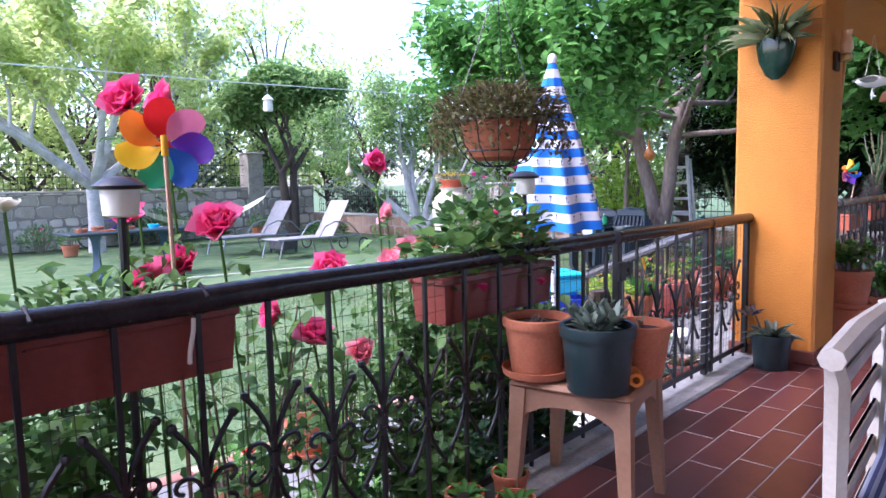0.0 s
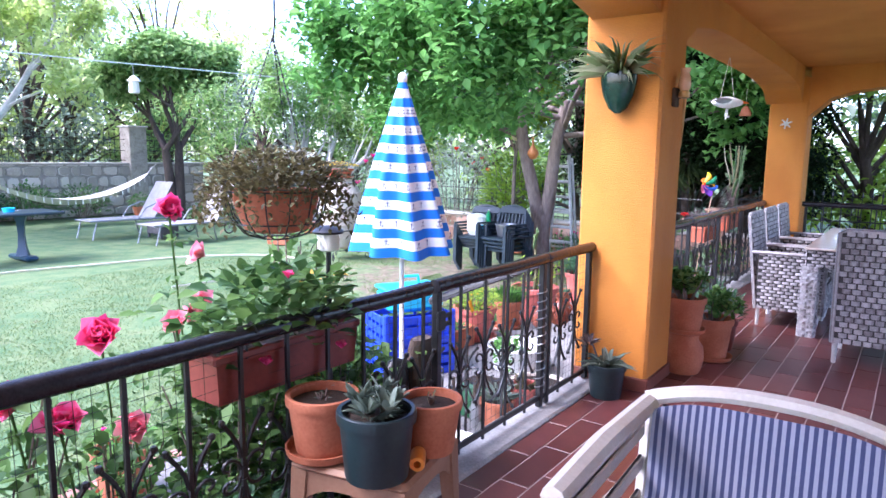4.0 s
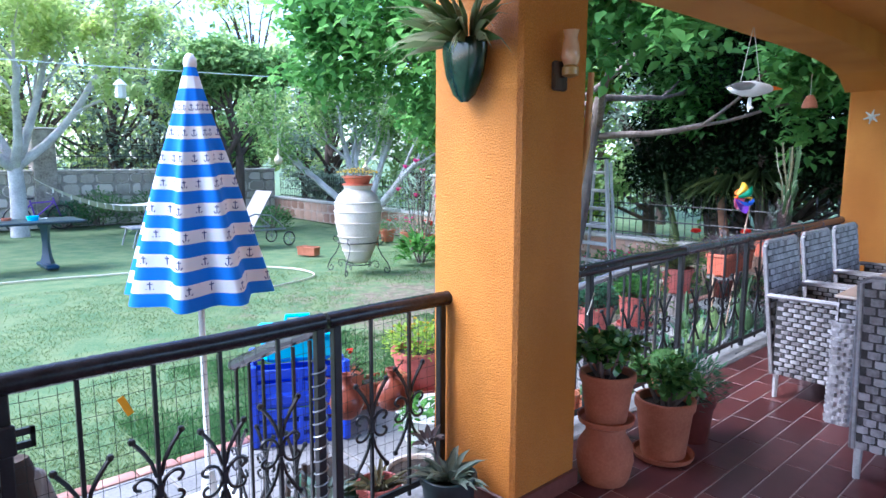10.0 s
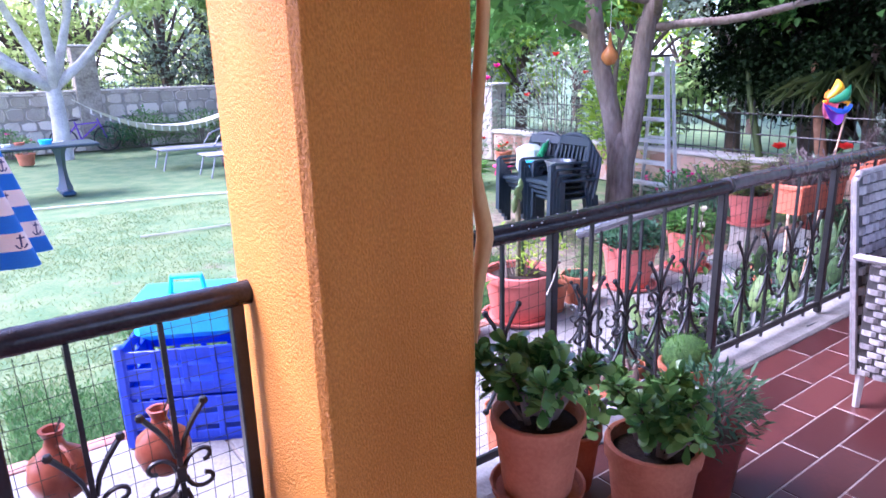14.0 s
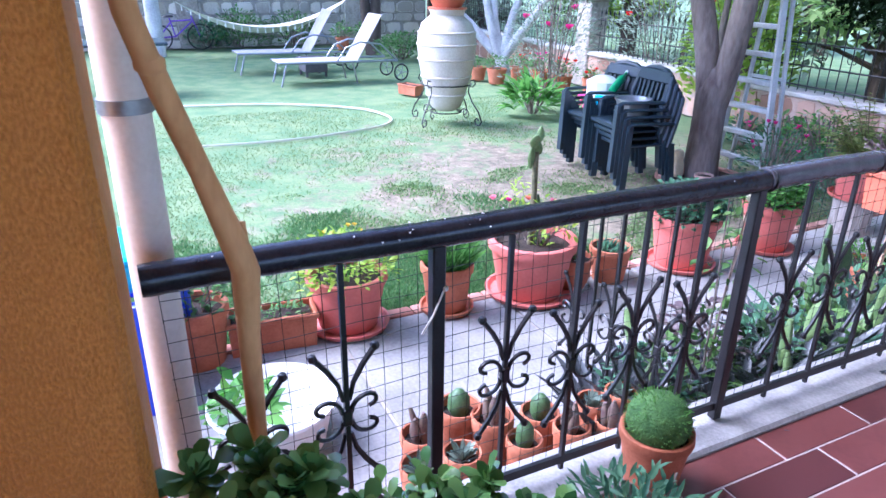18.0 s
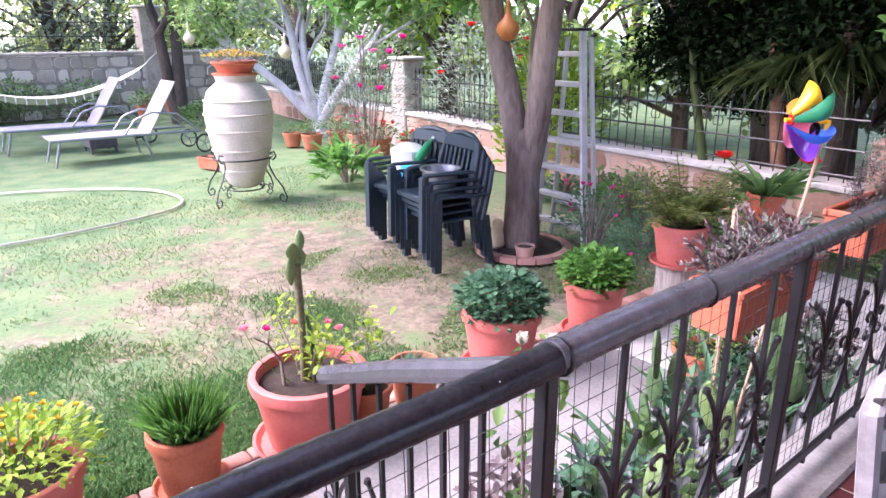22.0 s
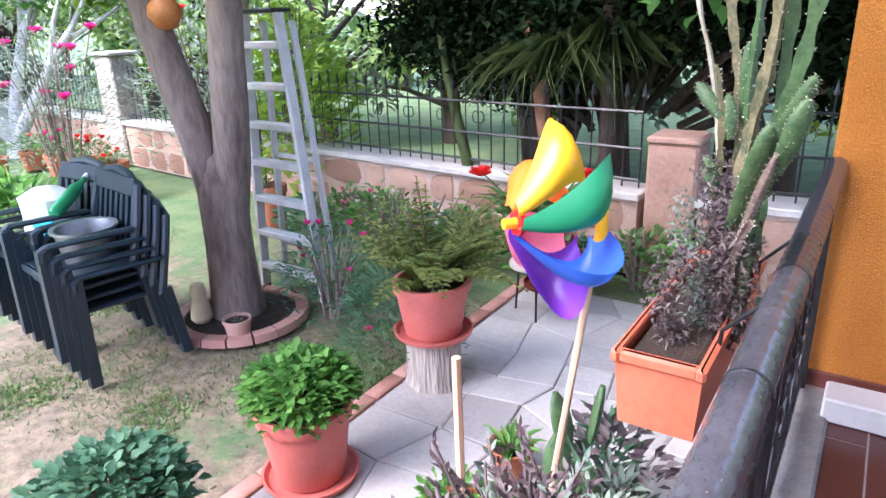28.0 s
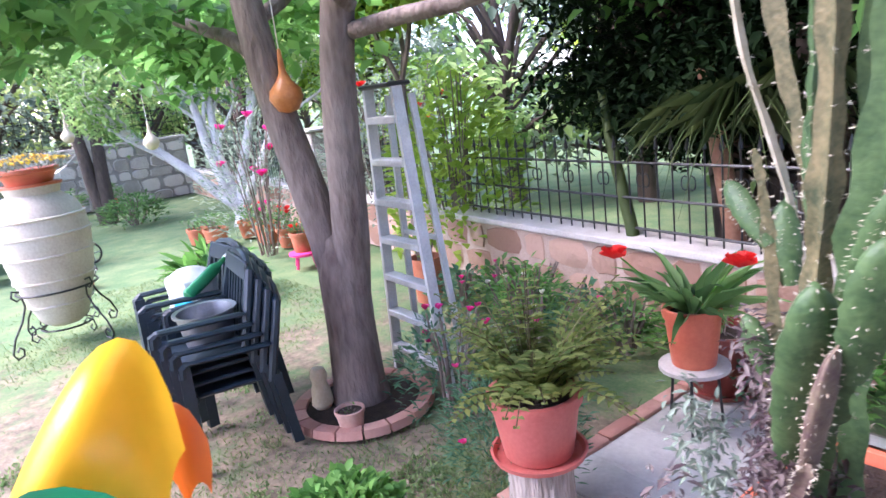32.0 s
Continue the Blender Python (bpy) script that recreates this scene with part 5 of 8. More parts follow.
# long planter on the path
def trough(name, label, x, y, z, length, width, h, rz=0.0, pot=M_PLASTIC, taper=0.88):
    t = thing(name, label, "planter", (x, y, z), rz)
    L2, W2 = length / 2, width / 2
    wall = 0.012
    vs, fs = [], []
    for k, (f, zz, ins) in enumerate(((taper, 0, 0), (1, h, 0), (1, h, wall), (0.97, h * 0.82, wall))):
        X, Y = L2 * (1 - (1 - f) * 0.35) - ins, W2 * f - ins
        vs += [(-X, -Y, zz), (X, -Y, zz), (X, Y, zz), (-X, Y, zz)]
        if k:
            o = (k - 1) * 4
            fs += [(o + i, o + (i + 1) % 4, o + 4 + (i + 1) % 4, o + 4 + i) for i in range(4)]
    fs.append((3, 2, 1, 0))
    part("box", MB().add(vs, fs), pot, t, smooth=None)
    rim = MB()
    for sy in (-1, 1):
        rim.box((0, sy * (W2 - 0.004), h - 0.014), (length + 0.022, 0.02, 0.03), bevel=0.006)
    for sx in (-1, 1):
        rim.box((sx * (L2 - 0.004), 0, h - 0.0145), (0.02, width - 0.02, 0.029), bevel=0.006)
    part("rim", rim, pot, t)
    part("soil", MB().box((0, 0, h * 0.80), (length - 0.04, width - 0.04, 0.03), bevel=0.008), M_SOIL, t)
    return t


tt = trough("planter_box", "long terracotta planter box with low green plants", -3.36, 5.27, G, 0.46, 0.2, 0.2, 84, M_TERRA)
part("foliage", dome(120, 0.2, 0.07, 0.04, 0.5, 0.16, 0.4), L_MID, tt)

# hanging boxes on the railing
def rail_box(label, y0, y1, z1, h, pot=M_REDPOT, width=0.17, gap=0.025):
    t = trough("planter_box", label, RX - gap - width / 2, (y0 + y1) / 2, z1 - h, y1 - y0, width, h, 90, pot)
    for s in (-0.32, 0.32):
        xx = s * (y1 - y0)
        o = -gap - width / 2
        part("hook", MB().tube([(xx, -width / 2, h - 0.03), (xx, -width / 2 - 0.003, h + 0.03), (xx, o + 0.036, RZ + 0.01 - z1 + h), (xx, o, RZ + 0.038 - z1 + h), (xx, o - 0.036, RZ + 0.01 - z1 + h)], 0.005, 6), M_IRON, t)
    return t


b1 = rail_box("dark red planter box hooked on the railing", -0.09, 0.50, 0.90, 0.17)
part("foliage", dome(160, 0.26, 0.12, 0.045, 0.5, 0.14, 0.3), L_ROSE, b1)
b2 = rail_box("dark red planter box with geraniums hooked on the railing", 1.29, 1.95, 0.87, 0.17)
part("foliage", dome(420, 0.34, 0.32, 0.06, 0.8, 0.12, 0.45), L_ROSE, b2)
for c in ((0.2, -0.12, 0.10), (-0.15, -0.11, 0.12), (0.05, 0.0, 0.38)):
    part("flower", blossom(c, 0.035, 12, 3), P_ROSE, b2)

# ---- first stretch of the terrace ----
def plastic_stool(x, y, rz):
    s = thing("plastic_stool", "beige plastic stool used as a plant stand", "stool", (x, y, 0), rz)
    top = MB().box((0, 0, 0.485), (0.44, 0.44, 0.03), bevel=0.014)
    part("seat", top, M_BEIGE, s)
    ap = MB()
    for a in range(4):
        m = Matrix.Rotation(math.pi / 2 * a, 3, "Z")
        vs = []
        for k in range(9):
            u = -0.2 + 0.05 * k
            drop = 0.05 + 0.09 * (abs(u) / 0.2) ** 3
            for w in (0.195, 0.207):
                for z in (0.472, 0.472 - drop):
                    vs.append(m @ Vector((u, w, z)))
        fs = []
        for k in range(8):
            o = k * 4
            fs += [(o, o + 4, o + 5, o + 1), (o + 2, o + 3, o + 7, o + 6), (o + 1, o + 5, o + 7, o + 3)]
        ap.add(vs, fs)
    part("apron", ap, M_BEIGE, s, smooth=None)
    for sx in (-1, 1):
        for sy in (-1, 1):
            part("leg", MB().tube([(sx * 0.185, sy * 0.185, 0.475), (sx * 0.2, sy * 0.2, 0.2), (sx * 0.215, sy * 0.215, 0)], [0.042, 0.032, 0.025], 4), M_BEIGE, s)
    return s


plastic_stool(-1.215, 1.72, 12)
potted("brown plastic pot with dry soil on the stool", -1.335, 1.57, 0.50, 0.125, 0.20, M_TERRA, L_GREY, "sparse", 0.06, 0.05, True, 0.02, 20, seed=21)
t, top = potted("dark green plastic pot of grey succulents on the stool", -1.085, 1.565, 0.50, 0.128, 0.225, M_DKGREEN, L_GREY, "spikes", 0.1, 0.10, False, 0.03, 30, seed=22, flare=0.8)
for k in range(9):
    a = k * 2.4
    v, q = spikes(13, 0.075, 0.028, 0, 0.9, 0.008, -0.1)
    part("rosette", (v + np.array([0.085 * math.cos(a) * (0.4 + 0.07 * k), 0.085 * math.sin(a) * (0.4 + 0.07 * k), top + 0.02 + 0.004 * k]), q), L_GREY, t)
potted("brown plastic pot with bare soil on the stool", -1.06, 1.82, 0.50, 0.11, 0.19, M_TERRA, L_BROWN, "sparse", 0.03, 0.06, False, 0.02, 8, seed=23)
roll = thing("tape_roll", "orange plastic roll lying on the stool", "roll", (-1.015, 1.69, 0.527), 35)
part("roll", MB().lathe([(0.024, -0.045), (0.026, -0.04), (0.026, 0.04), (0.024, 0.045), (0.013, 0.045), (0.013, -0.045)], 14, m=Matrix.Rotation(radians(90), 3, "X")), plain("orange_plastic", (0.75, 0.25, 0.03)), roll)
for k, (x, y, sd) in enumerate(((-1.43, 1.27, 31), (-1.27, 1.35, 33), (-1.41, 1.50, 32))):
    potted("small terracotta pot with a young succulent on the floor", x, y, 0.02, 0.07, 0.12, M_TERRA, L_HERB, "spikes", 0.06, 0.08, False, 0.03, 16, seed=sd)
t, top = potted("dark green pot of grey-leaved succulents beside the pillar", -1.28, 4.0, 0.0, 0.125, 0.22, M_DKGREEN, L_GREY, "spikes", 0.12, 0.16, False, 0.04, 46, seed=24, flare=0.78)
part("tall_stem", stems([[(0.05, 0, top), (0.09, 0.02, top + 0.12), (0.13, 0.03, top + 0.2)]], 0.008), L_PURPLE, t)
part("tall_leaves", (lambda vq: (vq[0] * 0.9 + np.array([0.12, 0.03, top + 0.13]), vq[1]))(spikes(16, 0.09, 0.035, 0, 0.9)), L_PURPLE, t)


def hanging_basket(x, y, z):
    h = thing("hanging_basket", "wire hanging basket with a terracotta bowl of trailing stonecrop", "basket", (x, y, z))
    part("bowl", MB().lathe([(0.07, 0.02), (0.10, 0.03), (0.125, 0.09), (0.14, 0.155), (0.128, 0.155), (0.11, 0.09)], 20), M_TERRA, h, "terracotta bowl")
    part("soil", MB().lathe([(0.125, 0.13), (0.05, 0.15), (0.002, 0.155)], 16), M_SOIL, h)
    wires = MB()
    for k in range(14):
        a = 2 * math.pi * k / 14
        wires.tube([(r * math.cos(a), r * math.sin(a), zz) for r, zz in ((0.05, 0.0), (0.10, 0.015), (0.145, 0.07), (0.165, 0.15))], 0.0025, 4)
    for r, zz in ((0.05, 0.0), (0.135, 0.05), (0.167, 0.15)):
        wires.tube([(r * math.cos(a), r * math.sin(a), zz) for a in np.linspace(0, 2 * math.pi, 25)], 0.003, 4)
    part("wire_frame", wires, M_IRON, h)
    part("foliage", dome(2600, 0.21, 0.17, 0.022, 0.55, 0.11), L_BROWN, h)
    tr = np.array([(0.19 * math.cos(a) * s, 0.19 * math.sin(a) * s, 0.17 - dz) for a in np.linspace(0, 6.2, 22) for s, dz in ((1.0, 0.0), (1.15, 0.04), (1.2, 0.10))])
    tr = np.repeat(tr, 14, 0) + rng.normal(size=(len(tr) * 14, 3)) * 0.02
    part("trailing_growth", kites(tr, unit(len(tr)), np.tile((0, 0, 1.0), (len(tr), 1)), 0.024, 0.013), L_BROWN, h)
    for k in range(3):
        a = 2 * math.pi * k / 3
        p0, p1 = Vector((0.16 * math.cos(a), 0.16 * math.sin(a), 0.15)), Vector((0, 0, 0.62))
        ch = MB()
        for i in range(26):
            u0, u1 = i / 26, (i + 0.8) / 26
            ch.tube([p0 + (p1 - p0) * u0, p0 + (p1 - p0) * u1], 0.0018 + 0.001 * (i % 2), 4)
        part("chain", ch, M_IRON, h)
    part("hook", MB().tube([(0, 0, 0.61), (0.01, 0, 0.66), (0, 0, 2.5 - z)], 0.003, 5), M_IRON, h)


hanging_basket(-1.40, 1.445, 1.255)


def solar_lamp(x, y, z):
    s = thing("solar_lamp", "black and cream solar stake lamp", "lamp", (x, y, G), 15, "solar stake lamps")
    k = z - G
    part("stake", MB().tube([(0, 0, 0), (0, 0, k - 0.05)], 0.011, 8), M_IRON, s)
    part("lantern", MB().lathe([(0.030, k - 0.055), (0.042, k - 0.05), (0.045, k + 0.0), (0.044, k + 0.012)], 20), M_GLASSW, s, "cream frosted lens")
    part("cap", MB().lathe([(0.046, k + 0.012), (0.060, k + 0.014), (0.063, k + 0.022), (0.040, k + 0.040), (0.012, k + 0.045), (0.002, k + 0.045)], 20), M_IRON, s, "black sloping cap")


solar_lamp(-1.66, 0.28, 1.19)
solar_lamp(-1.615, 1.88, 1.20)
PW = {"yellow": plain("pinwheel_yellow", (0.85, 0.50, 0.02), leafy=0.3), "orange": plain("pinwheel_orange", (0.85, 0.20, 0.02), leafy=0.3), "red": plain("pinwheel_red", (0.70, 0.02, 0.02), leafy=0.3),
      "pink": plain("pinwheel_pink", (0.82, 0.22, 0.36), leafy=0.3), "purple": plain("pinwheel_purple", (0.16, 0.04, 0.42), leafy=0.3), "blue": plain("pinwheel_blue", (0.02, 0.10, 0.45), leafy=0.3), "green": plain("pinwheel_green", (0.01, 0.22, 0.10), leafy=0.3)}


def pinwheel(label, top, foot, axis, colours, r, start=0.0, curl=0.45, scoop=0.0):
    """A flower pinwheel: curved scoop blades round a hub, on a wooden stick."""
    w = thing("pinwheel", label, "pinwheel", top)
    ax = Vector(axis).normalized()
    e1 = Vector((0, 0, 1)).cross(ax).normalized()
    e2 = ax.cross(e1)
    hub = ax * (0.07 if scoop else 0.05)
    part("stick", MB().tube([Vector(foot) - Vector(top), (0, 0, 0.012)], 0.0065, 8), M_PALEWOOD, w, "pale wooden stick")
    part("holder", MB().tube([(0, 0, -0.035), (0, 0, 0.018)], 0.0095, 10), PW["yellow"], w)
    part("elbow", MB().tube([(0, 0, 0.012), hub * 0.45 + Vector((0, 0, 0.012))], 0.0085, 8), PW["yellow"], w)
    lead = Vector((0, 0, 0.012 if scoop else 0))
    part("axle", MB().tube([lead, lead + hub * 2.1], 0.004, 6), PW["orange"], w)
    part("hub", MB().tube([lead + hub * 2.02, lead + hub * 2.32], [0.0085, 0.0075], 10), PW["yellow"], w)
    part("disc", MB().tube([lead + hub * 1.95, lead + hub * 2.05], 0.019, 12), PW["red"], w)
    for k, c in enumerate(colours):
        a0 = start + (-1 if scoop else 1) * 2 * math.pi * k / len(colours)
        vs, n, m = [], 12, 7
        for i in range(n + 1):
            u = i / n
            for j in range(m + 1):
                v = j / m - 0.5
                wide = 0.86 * math.sin(math.pi * min(1, 0.12 + 0.80 * u)) ** 0.7
                ang = a0 + v * wide * 1.25 + 0.35 * u
                rad = r * (0.10 + 0.90 * u - 0.10 * abs(v) * u)
                lift = curl * r * (0.9 * math.sin(math.pi * u) * (v + 0.5) + 0.35 * (1 - u))
                p = hub + (e1 * math.cos(ang) + e2 * math.sin(ang)) * rad + ax * lift
                if scoop:
                    w_ = j / m
                    out = 1.07 * math.sin(math.pi * (0.06 + 0.80 * (0.5 * u + 0.5 * u ** 2.2))) ** 0.9
                    ang = a0 - 0.55 * (1 - u) + 0.72 * w_ * w_
                    p = lead + ax * (0.147 - 0.112 * u) + (e1 * math.cos(ang) + e2 * math.sin(ang)) * r * max(0.06, out * (0.44 + 0.56 * w_))
                vs.append(p)
        fs = [(i * (m + 1) + j, (i + 1) * (m + 1) + j, (i + 1) * (m + 1) + j + 1, i * (m + 1) + j + 1) for i in range(n) for j in range(m)]
        part("blade", MB().add(vs, fs), PW[c], w, c + " curved plastic blade", smooth=180)
    return w


pinwheel("rainbow pinwheel on a wooden stick among the roses", (-1.72, 0.425, 1.325), (-1.74, 0.45, 0.1), (-0.90, 0.42, -0.05), ("red", "pink", "purple", "blue", "green", "yellow", "orange"), 0.13, start=1.2, curl=0.22)
pinwheel("rainbow pinwheel on a wooden stick above the railing", (-1.71, 8.18, 1.215), (-1.93, 8.21, G), (-0.57, -0.82, 0.06), ("yellow", "green", "blue", "purple", "pink", "orange"), 0.136, start=1.35, scoop=1.0)

# rose bushes outside the railing
def rose_bush(x, y, h, r, seed, n=1500, label="leafy pink rose bush outside the railing"):
    b = thing("rose_bush", label, "bush", (x, y, G), group="rose bushes")
    rr = random.Random(seed)
    mb, tips = MB(), []
    for k in range(9):
        a = rr.uniform(0, 6.28)
        q = r * rr.uniform(0.2, 1)
        p = [Vector((0.03 * math.cos(a), 0.03 * math.sin(a), 0)), Vector((q * 0.5 * math.cos(a), q * 0.5 * math.sin(a), h * 0.45)), Vector((q * math.cos(a), q * math.sin(a), h * rr.uniform(0.7, 1.0)))]
        mb.tube(p, [0.009, 0.006, 0.003], 5)
        for u in np.linspace(0.25, 1, 9):
            tips.append((p[0].lerp(p[1], u * 2) if u < 0.5 else p[1].lerp(p[2], u * 2 - 1)))
    part("stem_growth", mb, M_BARK, b)
    part("foliage", foliage(tips, int(n * (1.1 if y < 0.5 else 0.45 if y < 1.25 else 0.75)) // len(tips), 0.13, 0.072, 0.68, 0.9), L_ROSE, b)
    return b


for x, y, h, r, sd, n in ((-1.95, -0.35, 1.35, 0.34, 1, 1000), (-2.0, 0.2, 1.4, 0.34, 2, 1100), (-2.0, 0.75, 1.2, 0.3, 3, 800), (-2.05, 1.2, 1.0, 0.3, 4, 800), (-1.9, 1.6, 1.35, 0.26, 5, 1300), (-1.95, 1.95, 1.25, 0.24, 6, 900), (-1.75, 1.3, 0.75, 0.25, 7, 800), (-1.95, 2.2, 1.2, 0.26, 8, 1100), (-2.05, 2.12, 1.72, 0.2, 9, 420), (-1.80, -0.1, 0.95, 0.3, 10, 1300), (-1.80, 2.25, 0.9, 0.22, 11, 1100)):
    rose_bush(x, y, h, r, sd, n)
spots = [(-1.90, 0.40, 1.45, 0.055), (-1.90, 0.505, 1.46, 0.05), (-1.83, 0.625, 1.097, 0.065), (-2.19, 1.56, 1.295, 0.05), (-1.84, 0.41, 0.95, 0.058), (-2.43, 1.725, 0.755, 0.05), (-2.03, 1.18, 0.885, 0.06), (-1.80, 0.93, 0.70, 0.06),
         (-1.90, 0.835, 0.775, 0.05), (-1.84, 0.51, 0.985, 0.045), (-1.84, 0.36, 1.13, 0.04), (-2.38, 1.77, 0.80, 0.045), (-2.47, 1.87, 1.055, 0.05), (-1.90, 1.21, 0.57, 0.05), (-2.05, 1.60, 0.93, 0.04), (-1.95, 1.42, 0.895, 0.04), (-1.77, 0.25, 0.72, 0.05), (-1.81, -0.09, 1.0, 0.05), (-1.81, -0.27, 0.75, 0.05)]
for k, (x, y, z, r) in enumerate(spots):
    f = thing("rose", "large open pink rose on a long stem", "flower", (x, y, z), -30 + 25 * math.sin(k * 3), "pink roses")
    pet = part("bloom", blossom((0, 0, 0), r * 1.6, 24, k, 0.55), P_PALEPINK if k in (5, 11, 12, 13, 14, 15) else P_ROSE, f)
    tagged(pet, kind="stuff")
    pet.matrix_basis = pose(0, 0, 0, 35 * math.sin(k * 1.7) + 20, 48 + 20 * math.cos(k * 2.3), 0)
    part("calyx", blossom((0, 0, -r * 0.3), r * 0.7, 5, k, -0.2), L_ROSE, f)
    dx = 0.12 * math.sin(k * 2.1)
    part("stem", stems([[(0, 0, -r * 0.5), (dx * 0.5, 0.04, (G - z) * 0.4), (dx, 0.06, G - z)]], 0.005), L_ROSE, f)
    part("stem_foliage", foliage([(dx * 0.3, 0.03, -0.12), (dx * 0.45, 0.03, -0.26), (dx * 0.6, 0.04, -0.42)], 8, 0.07, 0.05, 0.65), L_ROSE, f)
for k, (x, y, h) in enumerate(((-1.80, -0.55, 0.60), (-1.86, -0.28, 0.68), (-1.78, -0.02, 0.52), (-1.92, 0.18, 0.62), (-1.80, 0.42, 0.45), (-1.76, 1.52, 0.72), (-1.80, 1.80, 0.66), (-1.74, 2.08, 0.55))):
    b = thing("leafy_plant", "low dark leafy plant under the roses", "plant", (x, y, G), 40 * k, "low plants under the roses")
    part("foliage", dome(330, 0.20, h, 0.058, 0.6, 0.0), (L_ROSE, L_BLUEGREEN)[k % 2], b)
pale = thing("rose", "white rose past its bloom", "flower", (-1.95, 0.10, 1.17), 0)
part("bloom", blossom((0, 0, 0), 0.05, 18, 5, 0.4), P_WHITE, pale)
part("stem", stems([[(0, 0, -0.02), (0.03, 0.02, -0.6), (0.05, 0.03, G - 1.17)]], 0.005), L_ROSE, pale)

# pots on the path behind the roses
potted("terracotta pot with red geraniums beside the roses", -2.62, 1.06, G, 0.15, 0.27, M_TERRA, L_HERB, "bush", 0.15, 0.16, False, 0.05, 160, (P_RED, 3, 0.035), seed=41)
potted("terracotta pot with trailing leaves beside the roses", -3.15, 1.80, G, 0.15, 0.27, M_TERRA, L_HERB, "bush", 0.16, 0.16, True, 0.05, 160, (P_MAGENTA, 3, 0.03), seed=42)
potted("terracotta pot beside the roses on the path", -2.3, 0.2, G, 0.16, 0.28, M_TERRA, L_HERB, "bush", 0.17, 0.15, False, 0.05, 180, seed=43)
trough("planter_box", "terracotta planter box on the path", -2.15, -0.15, G, 0.5, 0.2, 0.18, 100, M_TERRA)
for k in range(9):
    y = 0.2 + 0.23 * k
    b = thing("ground_cover", "low bright green leafy plant by the terrace edge", "plant", (-1.82 - 0.16 * (k % 3), y, G))
    part("foliage", dome(230, 0.22, 0.30, 0.062, 0.6, 0.0), L_HERB, b)

# ---- things on pillar 1 and overhead ----
wp = thing("wall_planter", "dark green glazed wall planter with a spider plant on the pillar", "planter", (-1.345, 4.196, 1.80))
part("pot", MB().lathe([(0.02, 0.0), (0.06, 0.03), (0.10, 0.11), (0.118, 0.20), (0.118, 0.255), (0.10, 0.255), (0.095, 0.2)], 24, (0, -0.055, 0), 1.0, 0.5), M_GLAZE, wp)
part("soil", MB().lathe([(0.1, 0.22), (0.002, 0.235)], 16, (0, -0.055, 0), 1.0, 0.5), M_SOIL, wp)
v, q = spikes(70, 0.33, 0.014, 0.24, 0.8, 0.02, 0.6)
v[:, 1] = -np.abs(v[:, 1]) - 0.03
part("foliage", (v, q), leafmat("variegated_leaf", (0.16, 0.26, 0.09), (0.50, 0.54, 0.34)), wp)
lamp = thing("wall_lamp", "small brass wall lamp with a glass chimney on the pillar", "lamp", (-1.09, 4.44, 1.88))
part("bracket", MB().box((0.012, 0, 0.03), (0.024, 0.09, 0.12), bevel=0.006).tube([(0.02, 0, 0.03), (0.06, 0, 0.03), (0.065, 0, 0.07)], 0.008, 6), M_BARKDK, lamp)
part("chimney", MB().lathe([(0.028, 0.07), (0.04, 0.10), (0.034, 0.15), (0.026, 0.18), (0.034, 0.21), (0.030, 0.21), (0.022, 0.18), (0.03, 0.15), (0.036, 0.10)], 16, (0.065, 0, 0)), plain("peach_glass", (0.70, 0.42, 0.25), 0.15), lamp, "peach glass chimney")
part("font", MB().lathe([(0.01, 0.02), (0.035, 0.03), (0.035, 0.06), (0.02, 0.075)], 14, (0.065, 0, 0)), plain("brass", (0.45, 0.28, 0.08), 0.3), lamp)

bird = thing("seagull_ornament", "white wooden seagull ornament hanging on strings", "ornament", (-1.42, 7.26, 2.09), 40)
part("body", MB().lathe([(0.004, -0.16), (0.03, -0.13), (0.055, -0.05), (0.06, 0.03), (0.045, 0.09), (0.035, 0.13), (0.02, 0.16), (0.003, 0.17)], 16, m=Matrix.Rotation(radians(90), 3, "Y")), M_WHITE, bird, smooth=60)
part("beak", MB().lathe([(0.018, 0), (0.012, 0.03), (0.002, 0.07)], 8, (0.165, 0, 0.004), m=Matrix.Rotation(radians(95), 3, "Y")), PW["orange"], bird)
for s in (-1, 1):
    part("wing", MB().lathe([(0.004, -0.12), (0.03, -0.06), (0.03, 0.03), (0.004, 0.09)], 8, (-0.04, s * 0.05, 0.015), 1.0, 0.35, m=Matrix.Rotation(radians(90), 3, "Y")), M_STEEL, bird)
    part("string", MB().tube([(s * 0.07, 0, 0.05), (0.0, 0, 0.46)], 0.0025, 4), M_HAMMOCK, bird)
    part("foot", MB().tube([(0.01, s * 0.012, -0.05), (0.012, s * 0.012, -0.13)], 0.004, 5).ball((0.016, s * 0.014, -0.14), 0.018, 8, 0.6), M_WHITE, bird)
part("weight", MB().lathe([(0.004, -0.17), (0.014, -0.12), (0.006, -0.06)], 8), M_WHITE, bird)
bell = thing("clay_bell", "terracotta bell hanging under the beam", "ornament", (-1.68, 9.4, 2.08))
part("bell", MB().lathe([(0.075, 0), (0.07, 0.03), (0.05, 0.09), (0.03, 0.12), (0.004, 0.13), (0.004, 0.12), (0.04, 0.08), (0.06, 0.02)], 16), M_TERRA, bell)
part("string", MB().tube([(0, 0, 0.12), (0, 0, 0.34)], 0.003, 4), M_HAMMOCK, bell)
sconce = thing("wall_sconce", "white half-dome wall lamp with a dark bracket on the pillar", "lamp", (-1.64, 10.10, 2.54))
